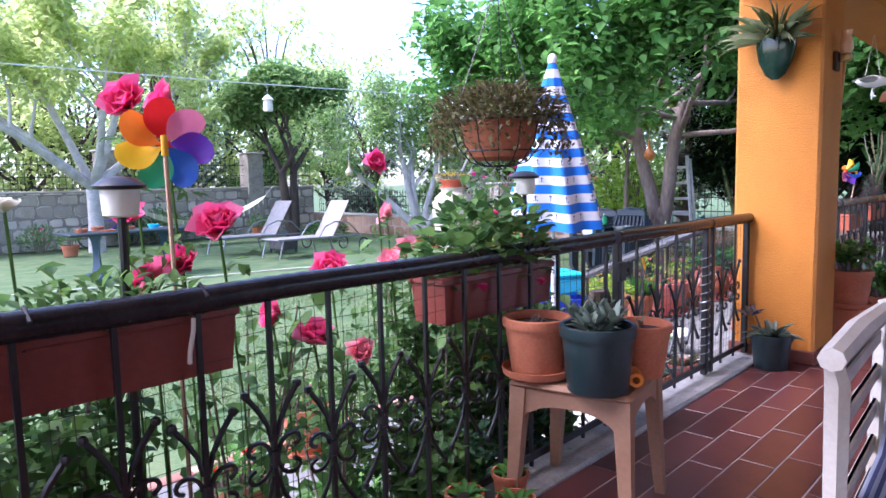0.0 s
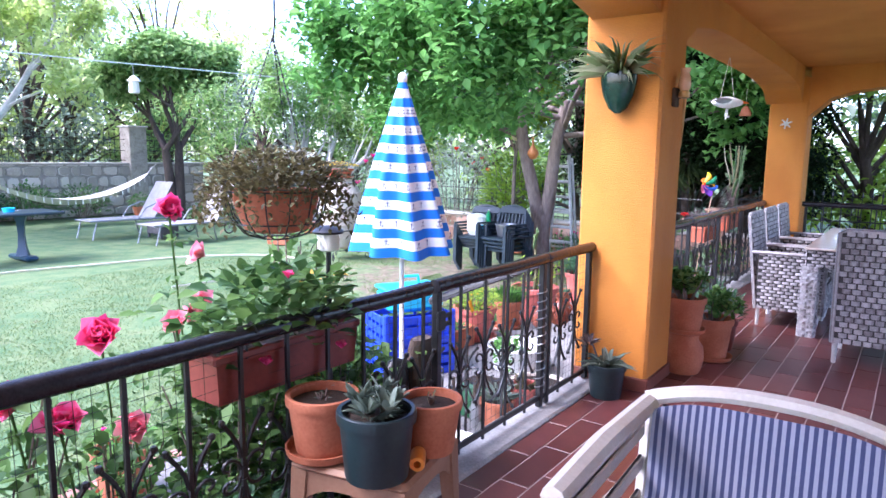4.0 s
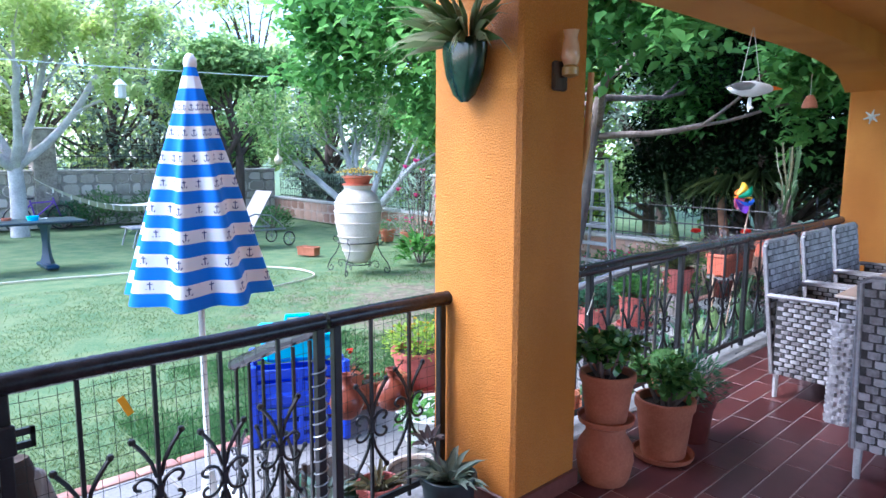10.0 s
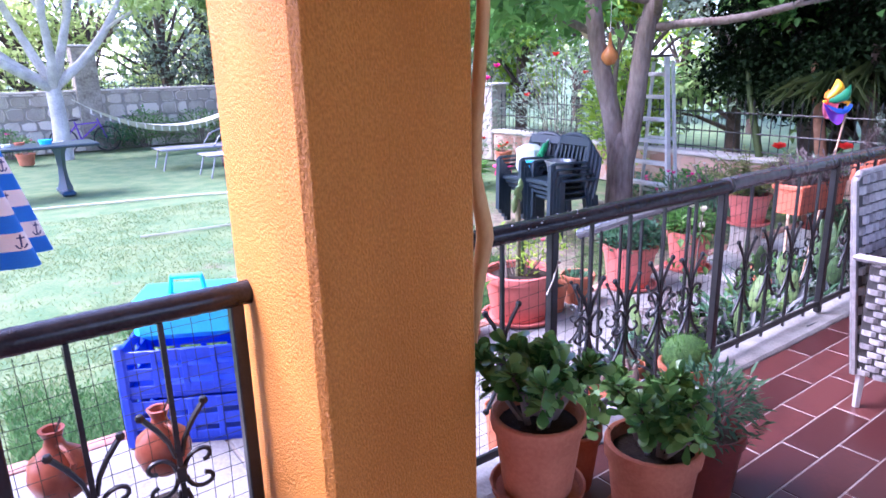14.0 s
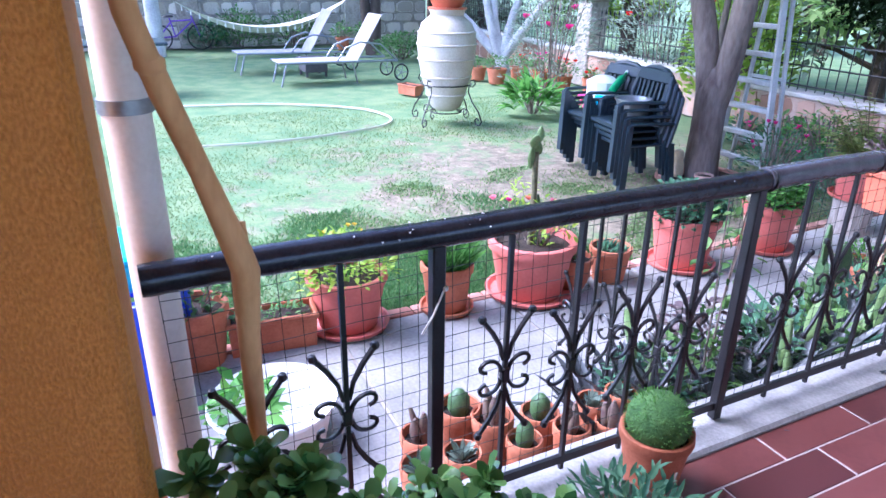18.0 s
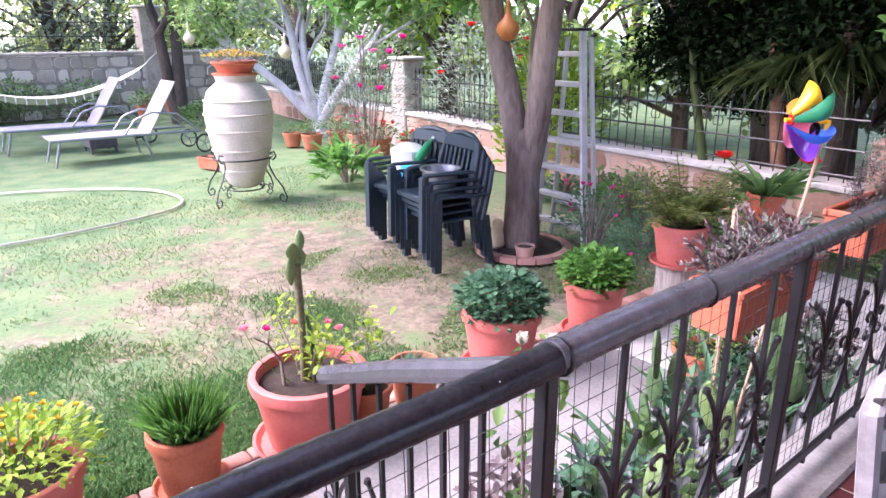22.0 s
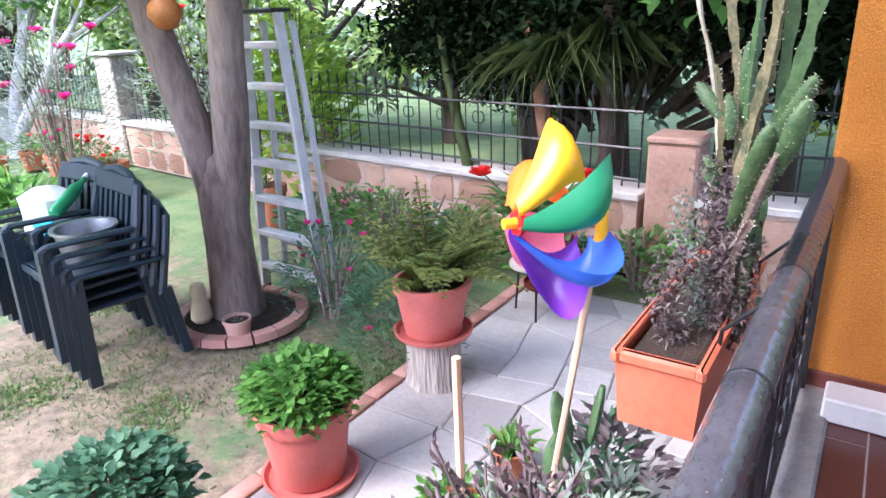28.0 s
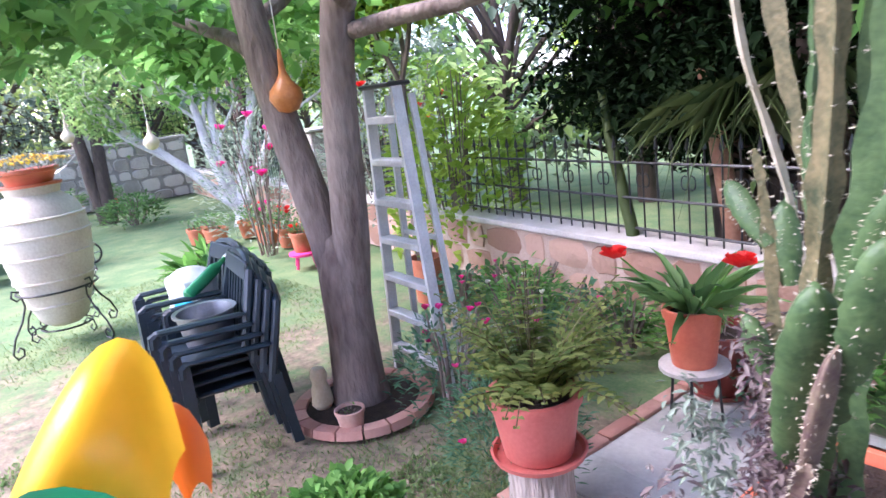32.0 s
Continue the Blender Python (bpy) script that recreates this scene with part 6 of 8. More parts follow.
part("bracket", MB().tube([(0.06, 0.02, 0), (0.06, -0.10, 0), (0.0, -0.18, 0.01)], 0.014, 6).lathe([(0.06, 0.0), (0.07, 0.015), (0.02, 0.03)], 12, (0.0, -0.18, 0.0)), M_IRON, sconce)
part("shade", MB().lathe([(0.10, 0.03), (0.098, 0.06), (0.08, 0.10), (0.045, 0.125), (0.002, 0.13)], 18, (0.0, -0.18, 0.0)), M_GLASSW, sconce, "white glass half-dome shade")
star = thing("starfish", "small starfish ornament on the pillar", "ornament", (-1.30, 10.085, 2.01))
sm = MB()
for k in range(6):
    a = k * math.pi / 3 + 0.3
    sm.tube([(0, -0.008, 0), (0.075 * math.cos(a), -0.006, 0.075 * math.sin(a))], [0.018, 0.006], 6)
part("star_body", sm, M_WHITE, star)

# ---- wicker dining set ----
def weave(mb, p, ux, uz, w, h, cols, rows, t=0.012):
    """A woven panel of separate strand bumps from the corner p along ux and uz."""
    n = Vector(ux).cross(Vector(uz)).normalized()
    p, ux, uz = Vector(p), Vector(ux), Vector(uz)
    for i in range(cols):
        for j in range(rows):
            o = 0.5 * (j % 2)
            u0, u1 = (i + o) * w / cols + 0.006, min(w, (i + o + 0.92) * w / cols)
            if u1 - u0 < 0.01:
                continue
            z0, z1 = j * h / rows + 0.0045, (j + 1) * h / rows - 0.0045
            d0, d1 = n * 0.001, n * t
            a, b, c, d = (p + ux * u + uz * z for u, z in ((u0, z0), (u1, z0), (u1, z1), (u0, z1)))
            e = ux * ((u1 - u0) * 0.25)
            mb.add([a + d0, b + d0, c + d0, d + d0, a + e + d1, b - e + d1, c - e + d1, d + e + d1], [(0, 1, 5, 4), (2, 3, 7, 6), (4, 5, 6, 7), (1, 2, 6, 5), (3, 0, 4, 7)])


def wicker_panel(parent, name, p, ux, uz, w, h, cols, rows, both=True):
    core = MB()
    n = Vector(ux).cross(Vector(uz)).normalized() * 0.012
    p, a, b = Vector(p), Vector(ux) * w, Vector(uz) * h
    core.add([p - n, p + a - n, p + a + b - n, p + b - n, p, p + a, p + a + b, p + b], [(3, 2, 1, 0), (4, 5, 6, 7), (0, 1, 5, 4), (1, 2, 6, 5), (2, 3, 7, 6), (3, 0, 4, 7)])
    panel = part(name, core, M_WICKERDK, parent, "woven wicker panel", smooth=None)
    strands = MB()
    weave(strands, p, ux, uz, w, h, cols, rows)
    if both:
        weave(strands, p + a - n, -Vector(ux), uz, w, h, cols, rows)
    tagged(part("woven_cover", strands, M_WICKER, panel, "pale grey woven strands", smooth=None), kind="stuff")
    return panel


def wicker_chair(x, y, rz):
    """An armless-looking tub dining chair; it faces local +x, back at x = 0."""
    c = thing("wicker_chair", "grey woven wicker dining chair with a dark seat cushion", "chair", (x, y, 0), rz, "wicker dining chairs")
    wicker_panel(c, "back_panel", (0.0, 0.29, 0.16), (0, -1, 0), (-0.12, 0, 1), 0.58, 0.86, 9, 20)
    wicker_panel(c, "side_panel", (0.0, -0.29, 0.16), (1, 0, 0), (0, 0, 1), 0.54, 0.52, 8, 17)
    wicker_panel(c, "side_panel", (0.54, 0.29, 0.16), (-1, 0, 0), (0, 0, 1), 0.54, 0.52, 8, 17)
    wicker_panel(c, "front_panel", (0.54, -0.29, 0.16), (0, 1, 0), (0, 0, 1), 0.58, 0.24, 9, 9, False)
    part("seat", MB().box((0.28, 0, 0.40), (0.5, 0.55, 0.03), bevel=0.01), M_WICKER, c)
    part("cushion", MB().box((0.29, 0, 0.46), (0.48, 0.53, 0.09), bevel=0.03), M_CUSHDK, c, "dark grey seat cushion")
    part("rim", MB().tube([(0.0, -0.295, 0.16), (-0.06, -0.295, 0.66), (-0.10, -0.295, 1.0), (-0.104, -0.25, 1.025), (-0.104, 0.25, 1.025), (-0.10, 0.295, 1.0), (-0.06, 0.295, 0.66), (0.0, 0.295, 0.16)], 0.016, 8), M_WICKER, c)
    for sy in (-1, 1):
        part("arm_rim", MB().tube([(-0.06, sy * 0.295, 0.68), (0.52, sy * 0.295, 0.685), (0.545, sy * 0.295, 0.66), (0.545, sy * 0.295, 0.16)], 0.017, 8), M_WICKER, c)
    for sx, sy in ((0.02, -0.27), (0.02, 0.27), (0.52, -0.27), (0.52, 0.27)):
        part("leg", MB().tube([(sx, sy, 0.2), (sx + (0.03 if sx < 0.3 else 0) - 0.03, sy, 0)], [0.022, 0.016], 6), M_ALU, c)
    return c


first_wicker = wicker_chair(-0.90, 6.92, 0)
copy_thing(first_wicker, pose(-0.90, 7.64, 0))
copy_thing(first_wicker, pose(-0.90, 8.36, 0))
copy_thing(first_wicker, pose(0.10, 5.73, 0, 0, 0, 90))
copy_thing(first_wicker, pose(0.75, 9.2, 0, 0, 0, -90))
dt = thing("dining_table", "grey woven wicker dining table with a pale glass top", "table", (-0.01, 7.46, 0))
part("tabletop", MB().box((0, 0, 0.775), (1.0, 2.1, 0.02), bevel=0.006), plain("pale_table_glass", (0.62, 0.52, 0.44), 0.08), dt, "pale glossy top")
for sy in (-1, 1):
    wicker_panel(dt, "apron", (-0.48, sy * 1.02, 0.62) if sy < 0 else (0.48, sy * 1.02, 0.62), (1, 0, 0) if sy < 0 else (-1, 0, 0), (0, 0, 1), 0.96, 0.14, 14, 5)
    for sx in (-1, 1):
        leg = MB()
        leg.box((sx * 0.44, sy * 0.98, 0.31), (0.12, 0.12, 0.62))
        for a in range(4):
            m = Matrix.Rotation(math.pi / 2 * a, 3, "Z")
            weave(leg, Vector((sx * 0.44, sy * 0.98, 0.0)) + m @ Vector((-0.06, -0.06, 0)), m @ Vector((1, 0, 0)), (0, 0, 1), 0.12, 0.62, 2, 22)
        part("leg", leg, M_WICKER, dt, "woven square leg", smooth=None)
for sx in (-1, 1):
    wicker_panel(dt, "apron", (sx * 0.48, -1.02 if sx > 0 else 1.02, 0.62), (0, 1 if sx > 0 else -1, 0), (0, 0, 1), 2.04, 0.14, 30, 5)
fb = thing("fruit_bowl", "small white bowl on the dining table", "bowl", (0.05, 7.60, 0.786))
part("bowl", MB().lathe([(0.05, 0), (0.06, 0.008), (0.12, 0.06), (0.13, 0.075), (0.118, 0.07), (0.05, 0.015)], 22), M_WHITE, fb)

# ---- cream slatted armchair with a striped cushion ----
ac = thing("garden_armchair", "cream slatted garden armchair with a navy striped cushion", "armchair", (-0.005, 1.67, 0), 3)
ac.scale = (1.0, 1.0, 0.925)
M_STRIPE = plain("navy_stripe", (0.05, 0.06, 0.13), 0.9)
M_STRIPEW = plain("pale_stripe", (0.30, 0.31, 0.38), 0.9)
for sx in (-1, 1):
    part("stile", MB().tube([(sx * 0.33, 0.30, 0), (sx * 0.33, 0.28, 0.45), (sx * 0.33, 0.34, 0.86)], 0.026, 6), M_CREAM, ac)
    part("front_post", MB().tube([(sx * 0.345, -0.30, 0), (sx * 0.345, -0.27, 0.45), (sx * 0.345, -0.29, 0.78), (sx * 0.345, -0.34, 0.84)], [0.026, 0.028, 0.03, 0.024], 6), M_CREAM, ac)
    part("armrest", MB().tube([(sx * 0.345, -0.37, 0.855), (sx * 0.343, -0.05, 0.862), (sx * 0.33, 0.33, 0.855)], [0.03, 0.034, 0.03], 8), M_CREAM, ac)
    for k in range(5):
        z = 0.30 + 0.115 * k
        part("arm_slat", MB().box((sx * 0.338, 0.0, z + 0.02), (0.016, 0.58, 0.05), bevel=0.006), M_CREAM, ac)
for k in range(6):
    part("back_slat", MB().box((0, 0.295 + 0.008 * k, 0.42 + 0.075 * k), (0.63, 0.016, 0.05), bevel=0.006), M_CREAM, ac)
part("top_rail", MB().tube([(0.34 * u, 0.335 + 0.02 * (1 - u * u), 0.862 + 0.06 * (1 - abs(u) ** 2.5)) for u in np.linspace(-1, 1, 15)], 0.027, 8), M_CREAM, ac, "arched cream top rail")
for k in range(6):
    part("seat_slat", MB().box((0, -0.28 + 0.105 * k, 0.36), (0.64, 0.085, 0.02), bevel=0.006), M_CREAM, ac)


def cushion_strip(u0, u1):
    """One woven stripe of the draped cushion, from u0 to u1 across."""
    mb, vs = MB(), []
    prof = [(-0.33, 0.40), (-0.30, 0.455), (0.10, 0.46), (0.19, 0.50), (0.225, 0.60), (0.24, 0.72), (0.25, 0.80), (0.265, 0.855)]
    for y, z in prof:
        for u in (u0, u1):
            crown = (1 - abs(u / 0.31) ** 4)
            vs.append((u, y + (0.02 * crown if z > 0.5 else 0), z + (0.045 * crown if z > 0.82 else 0.02 * crown)))
    fs = [(2 * k, 2 * k + 1, 2 * k + 3, 2 * k + 2) for k in range(len(prof) - 1)]
    return mb.add(vs, fs)


cu = part("cushion", MB().box((0, -0.06, 0.415), (0.60, 0.5, 0.06), bevel=0.025).box((0, 0.315, 0.66), (0.60, 0.03, 0.40), bevel=0.012), M_STRIPEW, ac, "navy and white striped cushion")
for k in range(58):
    u = -0.305 + k * 0.61 / 58
    part("stripe", cushion_strip(u, u + 0.61 / 58), M_STRIPE if k % 2 else M_STRIPEW, cu, smooth=60)

# ---- jugs, crates and clutter at the gate ----
solo("string", MB().tube([(-1.485, 0.365, 0.89), (-1.478, 0.36, 0.86), (-1.482, 0.35, 0.81), (-1.486, 0.35, 0.78)], 0.006, 6), M_HAMMOCK, "short end of white string tied on a railing bar", "string", smooth=60)
solo("string", MB().tube([(-1.48, 5.37, 0.78), (-1.475, 5.34, 0.72), (-1.478, 5.31, 0.67)], 0.003, 5).ball((-1.48, 5.375, 0.785), 0.008, 8), M_HAMMOCK, "pale string tied on the railing post", "string", smooth=60)
M_JUG = mat("glossy_red_clay", (0.24, 0.055, 0.03), (0.36, 0.10, 0.055), 0.35, scale=8, fine=60, bump=0.15)


def jug(x, y, z, s=1.0):
    j = thing("clay_jug", "small red clay jug hung on the railing", "jug", (x, y, z), 20, "clay jugs")
    part("body", MB().lathe([(0.03 * s, 0), (0.055 * s, 0.02 * s), (0.068 * s, 0.06 * s), (0.06 * s, 0.10 * s), (0.025 * s, 0.13 * s), (0.018 * s, 0.15 * s), (0.028 * s, 0.175 * s), (0.02 * s, 0.175 * s), (0.012 * s, 0.15 * s)], 18), M_JUG, j, smooth=60)
    part("handle", MB().tube([(0.06 * s, 0, 0.08 * s), (0.075 * s, 0, 0.11 * s), (0.05 * s, 0, 0.135 * s), (0.02 * s, 0, 0.14 * s)], 0.007 * s, 6), M_JUG, j)
    part("wire", MB().tube([(0, 0, 0.14 * s), (0.03, 0, 0.20), (0.06, 0, 0.24)], 0.003, 5), M_IRON, j)


jug(-1.60, 3.70, 0.46, 1.1)
jug(-1.60, 3.95, 0.43, 1.1)


def crate(x, y, z, rz, m=M_CRATE, h=0.26):
    c = thing("plastic_crate", "blue plastic crate with slotted sides", "crate", (x, y, z), rz, "plastic crates")
    L2, W2 = 0.31, 0.22
    part("base", MB().box((0, 0, 0.012), (2 * L2, 2 * W2, 0.024)), m, c)
    for ax, l, o in (("x", L2, W2), ("y", W2, L2)):
        for s in (-1, 1):
            for k, (z0, z1) in enumerate(((0.024, 0.07), (0.10, 0.165), (0.195, h))):
                cz, sz = (z0 + z1) / 2, z1 - z0
                part("side_rail", MB().box((0, s * o, cz) if ax == "x" else (s * o, 0, cz), (2 * l - 0.03, 0.014, sz) if ax == "x" else (0.014, 2 * l - 0.03, sz), bevel=0.003), m, c)
            for k in range(5):
                u = -l + 0.02 + (2 * l - 0.04) * k / 4
                part("side_post", MB().box((u, s * (o + 0.002), h / 2 + 0.012) if ax == "x" else (s * (o + 0.002), u, h / 2 + 0.012), (0.03, 0.016, h - 0.03) if ax == "x" else (0.016, 0.03, h - 0.03), bevel=0.003), m, c)
    for sx in (-1, 1):
        for sy in (-1, 1):
            part("corner", MB().box((sx * (L2 - 0.005), sy * (W2 - 0.005), h / 2 + 0.02), (0.05, 0.05, h + 0.03), bevel=0.01), m, c)
    return c


crate(-3.28, 4.48, G, 62)
crate(-3.28, 4.48, G + 0.275, 62)
cb = thing("plastic_tub", "cyan plastic tub with a lid handle on the crates", "tub", (-3.29, 4.49, G + 0.555), 62)
part("body", MB().box((0, 0, 0.09), (0.50, 0.36, 0.18), bevel=0.035), M_CYAN, cb)
part("lid", MB().box((0, 0, 0.185), (0.53, 0.39, 0.03), bevel=0.012), M_CYAN, cb)
part("handle", MB().tube([(-0.09, 0, 0.19), (-0.075, 0, 0.285), (0.075, 0, 0.285), (0.09, 0, 0.19)], 0.015, 8), M_CYAN, cb)
boot = thing("garden_boot", "old grey-brown boot hung upside down on the gate", "boot", (-1.60, 2.46, 0.33))
boot.scale = (1.2, 1.35, 1.2)
part("shaft", MB().lathe([(0.055, 0.0), (0.06, 0.05), (0.055, 0.15), (0.05, 0.24), (0.04, 0.28)], 12, (0, 0, 0), 0.8, 1.2), M_BARKDK, boot, smooth=60)
part("sole", MB().lathe([(0.03, -0.14), (0.05, -0.08), (0.045, 0.02), (0.05, 0.1), (0.03, 0.13)], 12, (0, 0.06, 0.12), 0.5, 1.0, Matrix.Rotation(radians(18), 3, "X")), M_STUMP, boot, smooth=60)
bt2 = thing("garden_boot", "black rubber boot hung upside down on the gate", "boot", (-1.62, 2.30, 0.32))
part("shaft", MB().lathe([(0.05, -0.10), (0.055, 0.02), (0.06, 0.12), (0.055, 0.22), (0.035, 0.27), (0.004, 0.285)], 14, (0, 0, 0), 0.85, 1.25), M_IRON, bt2, smooth=60)
part("heel", MB().box((0, 0.05, 0.235), (0.07, 0.06, 0.045), Matrix.Rotation(radians(25), 3, "X"), bevel=0.012), M_IRON, bt2)
lt = thing("gate_latch", "black iron gate latch on the post", "latch", (-1.475, 2.45, 0.77))
part("plate", MB().box((0, 0, 0), (0.02, 0.05, 0.09), bevel=0.004), M_IRON, lt)
part("loop", MB().box((0.0, 0.045, 0.02), (0.012, 0.05, 0.02)).box((0.0, 0.045, -0.02), (0.012, 0.05, 0.02)).box((0.0, 0.067, 0.0), (0.012, 0.012, 0.06)), M_IRON, lt)
tg = thing("yellow_tag", "small yellow sticky insect tag on the net", "tag", (-1.535, 2.79, 0.77))
part("card", MB().box((0, 0, 0), (0.002, 0.022, 0.07), Matrix.Rotation(radians(25), 3, "X")), PW["yellow"], tg)
wire = thing("coiled_wire", "pale wire coiled round the gate post", "wire", (RX, 3.50, 0))
part("coil", MB().tube([(0.028 * math.cos(a), 0.028 * math.sin(a), 0.12 + 0.66 * a / 80) for a in np.linspace(0, 80, 200)], 0.0035, 4), M_STEEL, wire)
gb = thing("green_tub", "dark green plastic planter tub by the stairs", "tub", (-2.17, 3.99, G))
part("body", MB().box((0, 0, 0.13), (0.34, 0.26, 0.26), bevel=0.02), plain("garden_green_plastic", (0.02, 0.10, 0.04)), gb)
part("soil", MB().box((0, 0, 0.255), (0.30, 0.22, 0.02)), M_SOIL, gb)
potted("terracotta pot with a dry cactus near the stairs", -1.97, 3.80, G, 0.12, 0.24, M_TERRA, L_GREY, "spikes", 0.1, 0.2, False, 0.03, 30, seed=51)
potted("pale rose pot with a spiky plant near the stairs", -1.92, 4.12, G, 0.12, 0.26, M_PINKPOT, L_BROWN, "spikes", 0.1, 0.2, False, 0.03, 30, seed=52)
potted("low stone-coloured bowl near the stairs", -2.02, 4.50, G, 0.22, 0.16, M_JAR, L_GREY, "sparse", 0.1, 0.06, False, 0.03, 20, seed=53)
for k, (x, y, z) in enumerate(((-2.07, 3.67, G + 0.12), (-2.13, 3.80, G + 0.12), (-2.22, 3.64, G + 0.12))):
    tool = thing("garden_tool", "grey metal hand tool stuck upright by the stair rail", "tool", (x, y, z), 30 * k)
    part("blade", MB().lathe([(0.004, -0.12), (0.035, -0.05), (0.04, 0.06), (0.02, 0.10)], 8, (0, 0, 0), 1, 0.25), M_STEEL, tool)
    part("handle", MB().tube([(0, 0, 0.1), (0, 0.01, 0.26)], 0.014, 8), M_BARKDK, tool)
sb = thing("stair_block", "white painted step block by the gate", "step", (-2.07, 3.00, G), 0)
part("block", MB().box((0, 0, 0.07), (0.5, 0.85, 0.14), bevel=0.02), M_WHITEWALL, sb)

# ---- second stretch of the terrace ----
def paddles(base, way_, up, length, width):
    """Thick rounded leaves, widest towards the tip, as one mesh."""
    n = len(base)
    way_ = way_ / np.linalg.norm(way_, axis=1, keepdims=True)
    side = np.cross(way_, up)
    side /= np.linalg.norm(side, axis=1, keepdims=True) + 1e-9
    nrm = np.cross(side, way_)
    rows = [base + way_ * (length * u)[:, None] + side * (width * v)[:, None] + nrm * (width * abs(v) * 0.35)[:, None] for u, v in ((0, 0), (0.4, 0.28), (0.72, 0.5), (0.95, 0.32), (1.02, 0), (0.95, -0.32), (0.72, -0.5), (0.4, -0.28))]
    idx = np.array([[0, 1, 6, 7], [1, 2, 5, 6], [2, 3, 4, 5]])[None] + (np.arange(n) * 8)[:, None, None]
    return np.stack(rows, 1).reshape(-1, 3), idx.reshape(-1, 4)



def jade(t, top, r, h, n, seed):
    ss, mb = random_stems(12, r, h, top - 0.02, seed, 0.011, 0.7)
    part("stem_growth", mb, M_BARK, t)
    tips = [Vector(q[1]).lerp(Vector(q[2]), u) for q in ss for u in (0.0, 0.35, 0.7, 1.0)]
    c = np.repeat(np.array([tuple(p) for p in tips]), n // len(tips), 0)
    d = unit(len(c)) + np.array([0, 0, 0.35])
    s_ = 0.060 * rng.uniform(0.55, 1.25, len(c))
    part("foliage", paddles(c, d, np.tile((0, 0, 1.0), (len(c), 1)) + unit(len(c)) * 0.5, s_, s_ * 0.55), L_JADE, t)


lp = thing("clay_pot", "upturned round-bellied terracotta pot used as a stand", "pot", (-1.03, 4.83, 0))
part("body", MB().lathe([(0.11, 0), (0.125, 0.03), (0.14, 0.11), (0.13, 0.19), (0.095, 0.245), (0.10, 0.275), (0.09, 0.29)], 24), M_TERRA, lp, smooth=60)
t = thing("potted_plant", "terracotta pot of jade plant on an upturned pot", "plant pot", (-1.03, 4.83, 0.29))
jade(t, rim_pot(t, 0.135, 0.24, M_TERRA, saucer=True), 0.20, 0.22, 780, 61)
t = thing("potted_plant", "wide terracotta pot of jade plant on the floor", "plant pot", (-0.95, 5.27, 0.0))
jade(t, rim_pot(t, 0.155, 0.31, M_TERRA, saucer=True), 0.21, 0.24, 860, 62)
t = thing("potted_plant", "terracotta pot of jade plant among the cacti", "plant pot", (-1.27, 5.22, 0.02))
jade(t, rim_pot(t, 0.12, 0.24, M_TERRA), 0.14, 0.14, 200, 63)
potted("dark plastic pot of rosemary-like shrub on the floor", -0.96, 5.60, 0.0, 0.13, 0.25, M_REDPOT, L_BLUEGREEN, "bush", 0.16, 0.28, False, 0.05, 520, seed=64, aspect=0.25)
cb2 = thing("potted_plant", "tilted terracotta pot with a round green cactus", "plant pot", (-1.36, 6.06, 0.02))
rim_pot(cb2, 0.115, 0.2, M_TERRA)
part("cactus", MB().ball((0, 0, 0.23), 0.10, 22, 0.9), mat("moss_cactus", (0.03, 0.10, 0.02), (0.10, 0.22, 0.05), 0.8, scale=30, fine=120, bump=0.8, dist=0.01), cb2, smooth=60)
part("spine_cover", (lambda d: kites(d * 0.098 * np.array([1, 1, 0.9]) + np.array([0, 0, 0.23]), d, np.roll(d, 1, 1), 0.014, 0.003))(unit(700)), L_HERB, cb2)
for k, (x, y, r, kd) in enumerate(((-1.96, 6.05, 0.082, 0), (-1.90, 6.27, 0.07, 1), (-1.95, 5.82, 0.085, 2), (-1.87, 5.65, 0.075, 1), (-1.80, 6.09, 0.075, 2), (-2.06, 5.73, 0.09, 0), (-1.93, 6.45, 0.075, 1), (-1.81, 5.88, 0.07, 0), (-1.81, 5.46, 0.08, 1), (-1.79, 6.27, 0.06, 2), (-2.00, 5.54, 0.08, 2))):
    t = thing("potted_plant", "small terracotta pot with a little cactus outside the railing", "plant pot", (x, y, G), k * 50, "small cactus pots")
    top = rim_pot(t, r, 0.25 + 0.03 * (k % 3), M_TERRA, n=16)
    if kd == 0:
        part("cactus", MB().lathe([(r * 0.3, top - 0.01), (r * 0.5, top + 0.03), (r * 0.48, top + 0.08), (r * 0.2, top + 0.11), (0.002, top + 0.115)], 14), L_CACTUS, t, smooth=60)
    elif kd == 1:
        part("rosette", spikes(26, r * 1.1, r * 0.35, top - 0.005, 0.9, 0.006, -0.1), L_GREY, t)
    else:
        for q in range(4):
            part("cactus_pad", pad((0.02 * math.cos(q * 2.2), 0.02 * math.sin(q * 2.2), top - 0.01), 0.05, 0.10 + 0.02 * q, 0, 10 * q - 15, 70 * q, 0.014), L_CACTUSDK, t, smooth=60)
bb_ = thing("bare_branch", "crooked bare branch leaning on the pillar from a pot", "branch", (0, 0, 0))
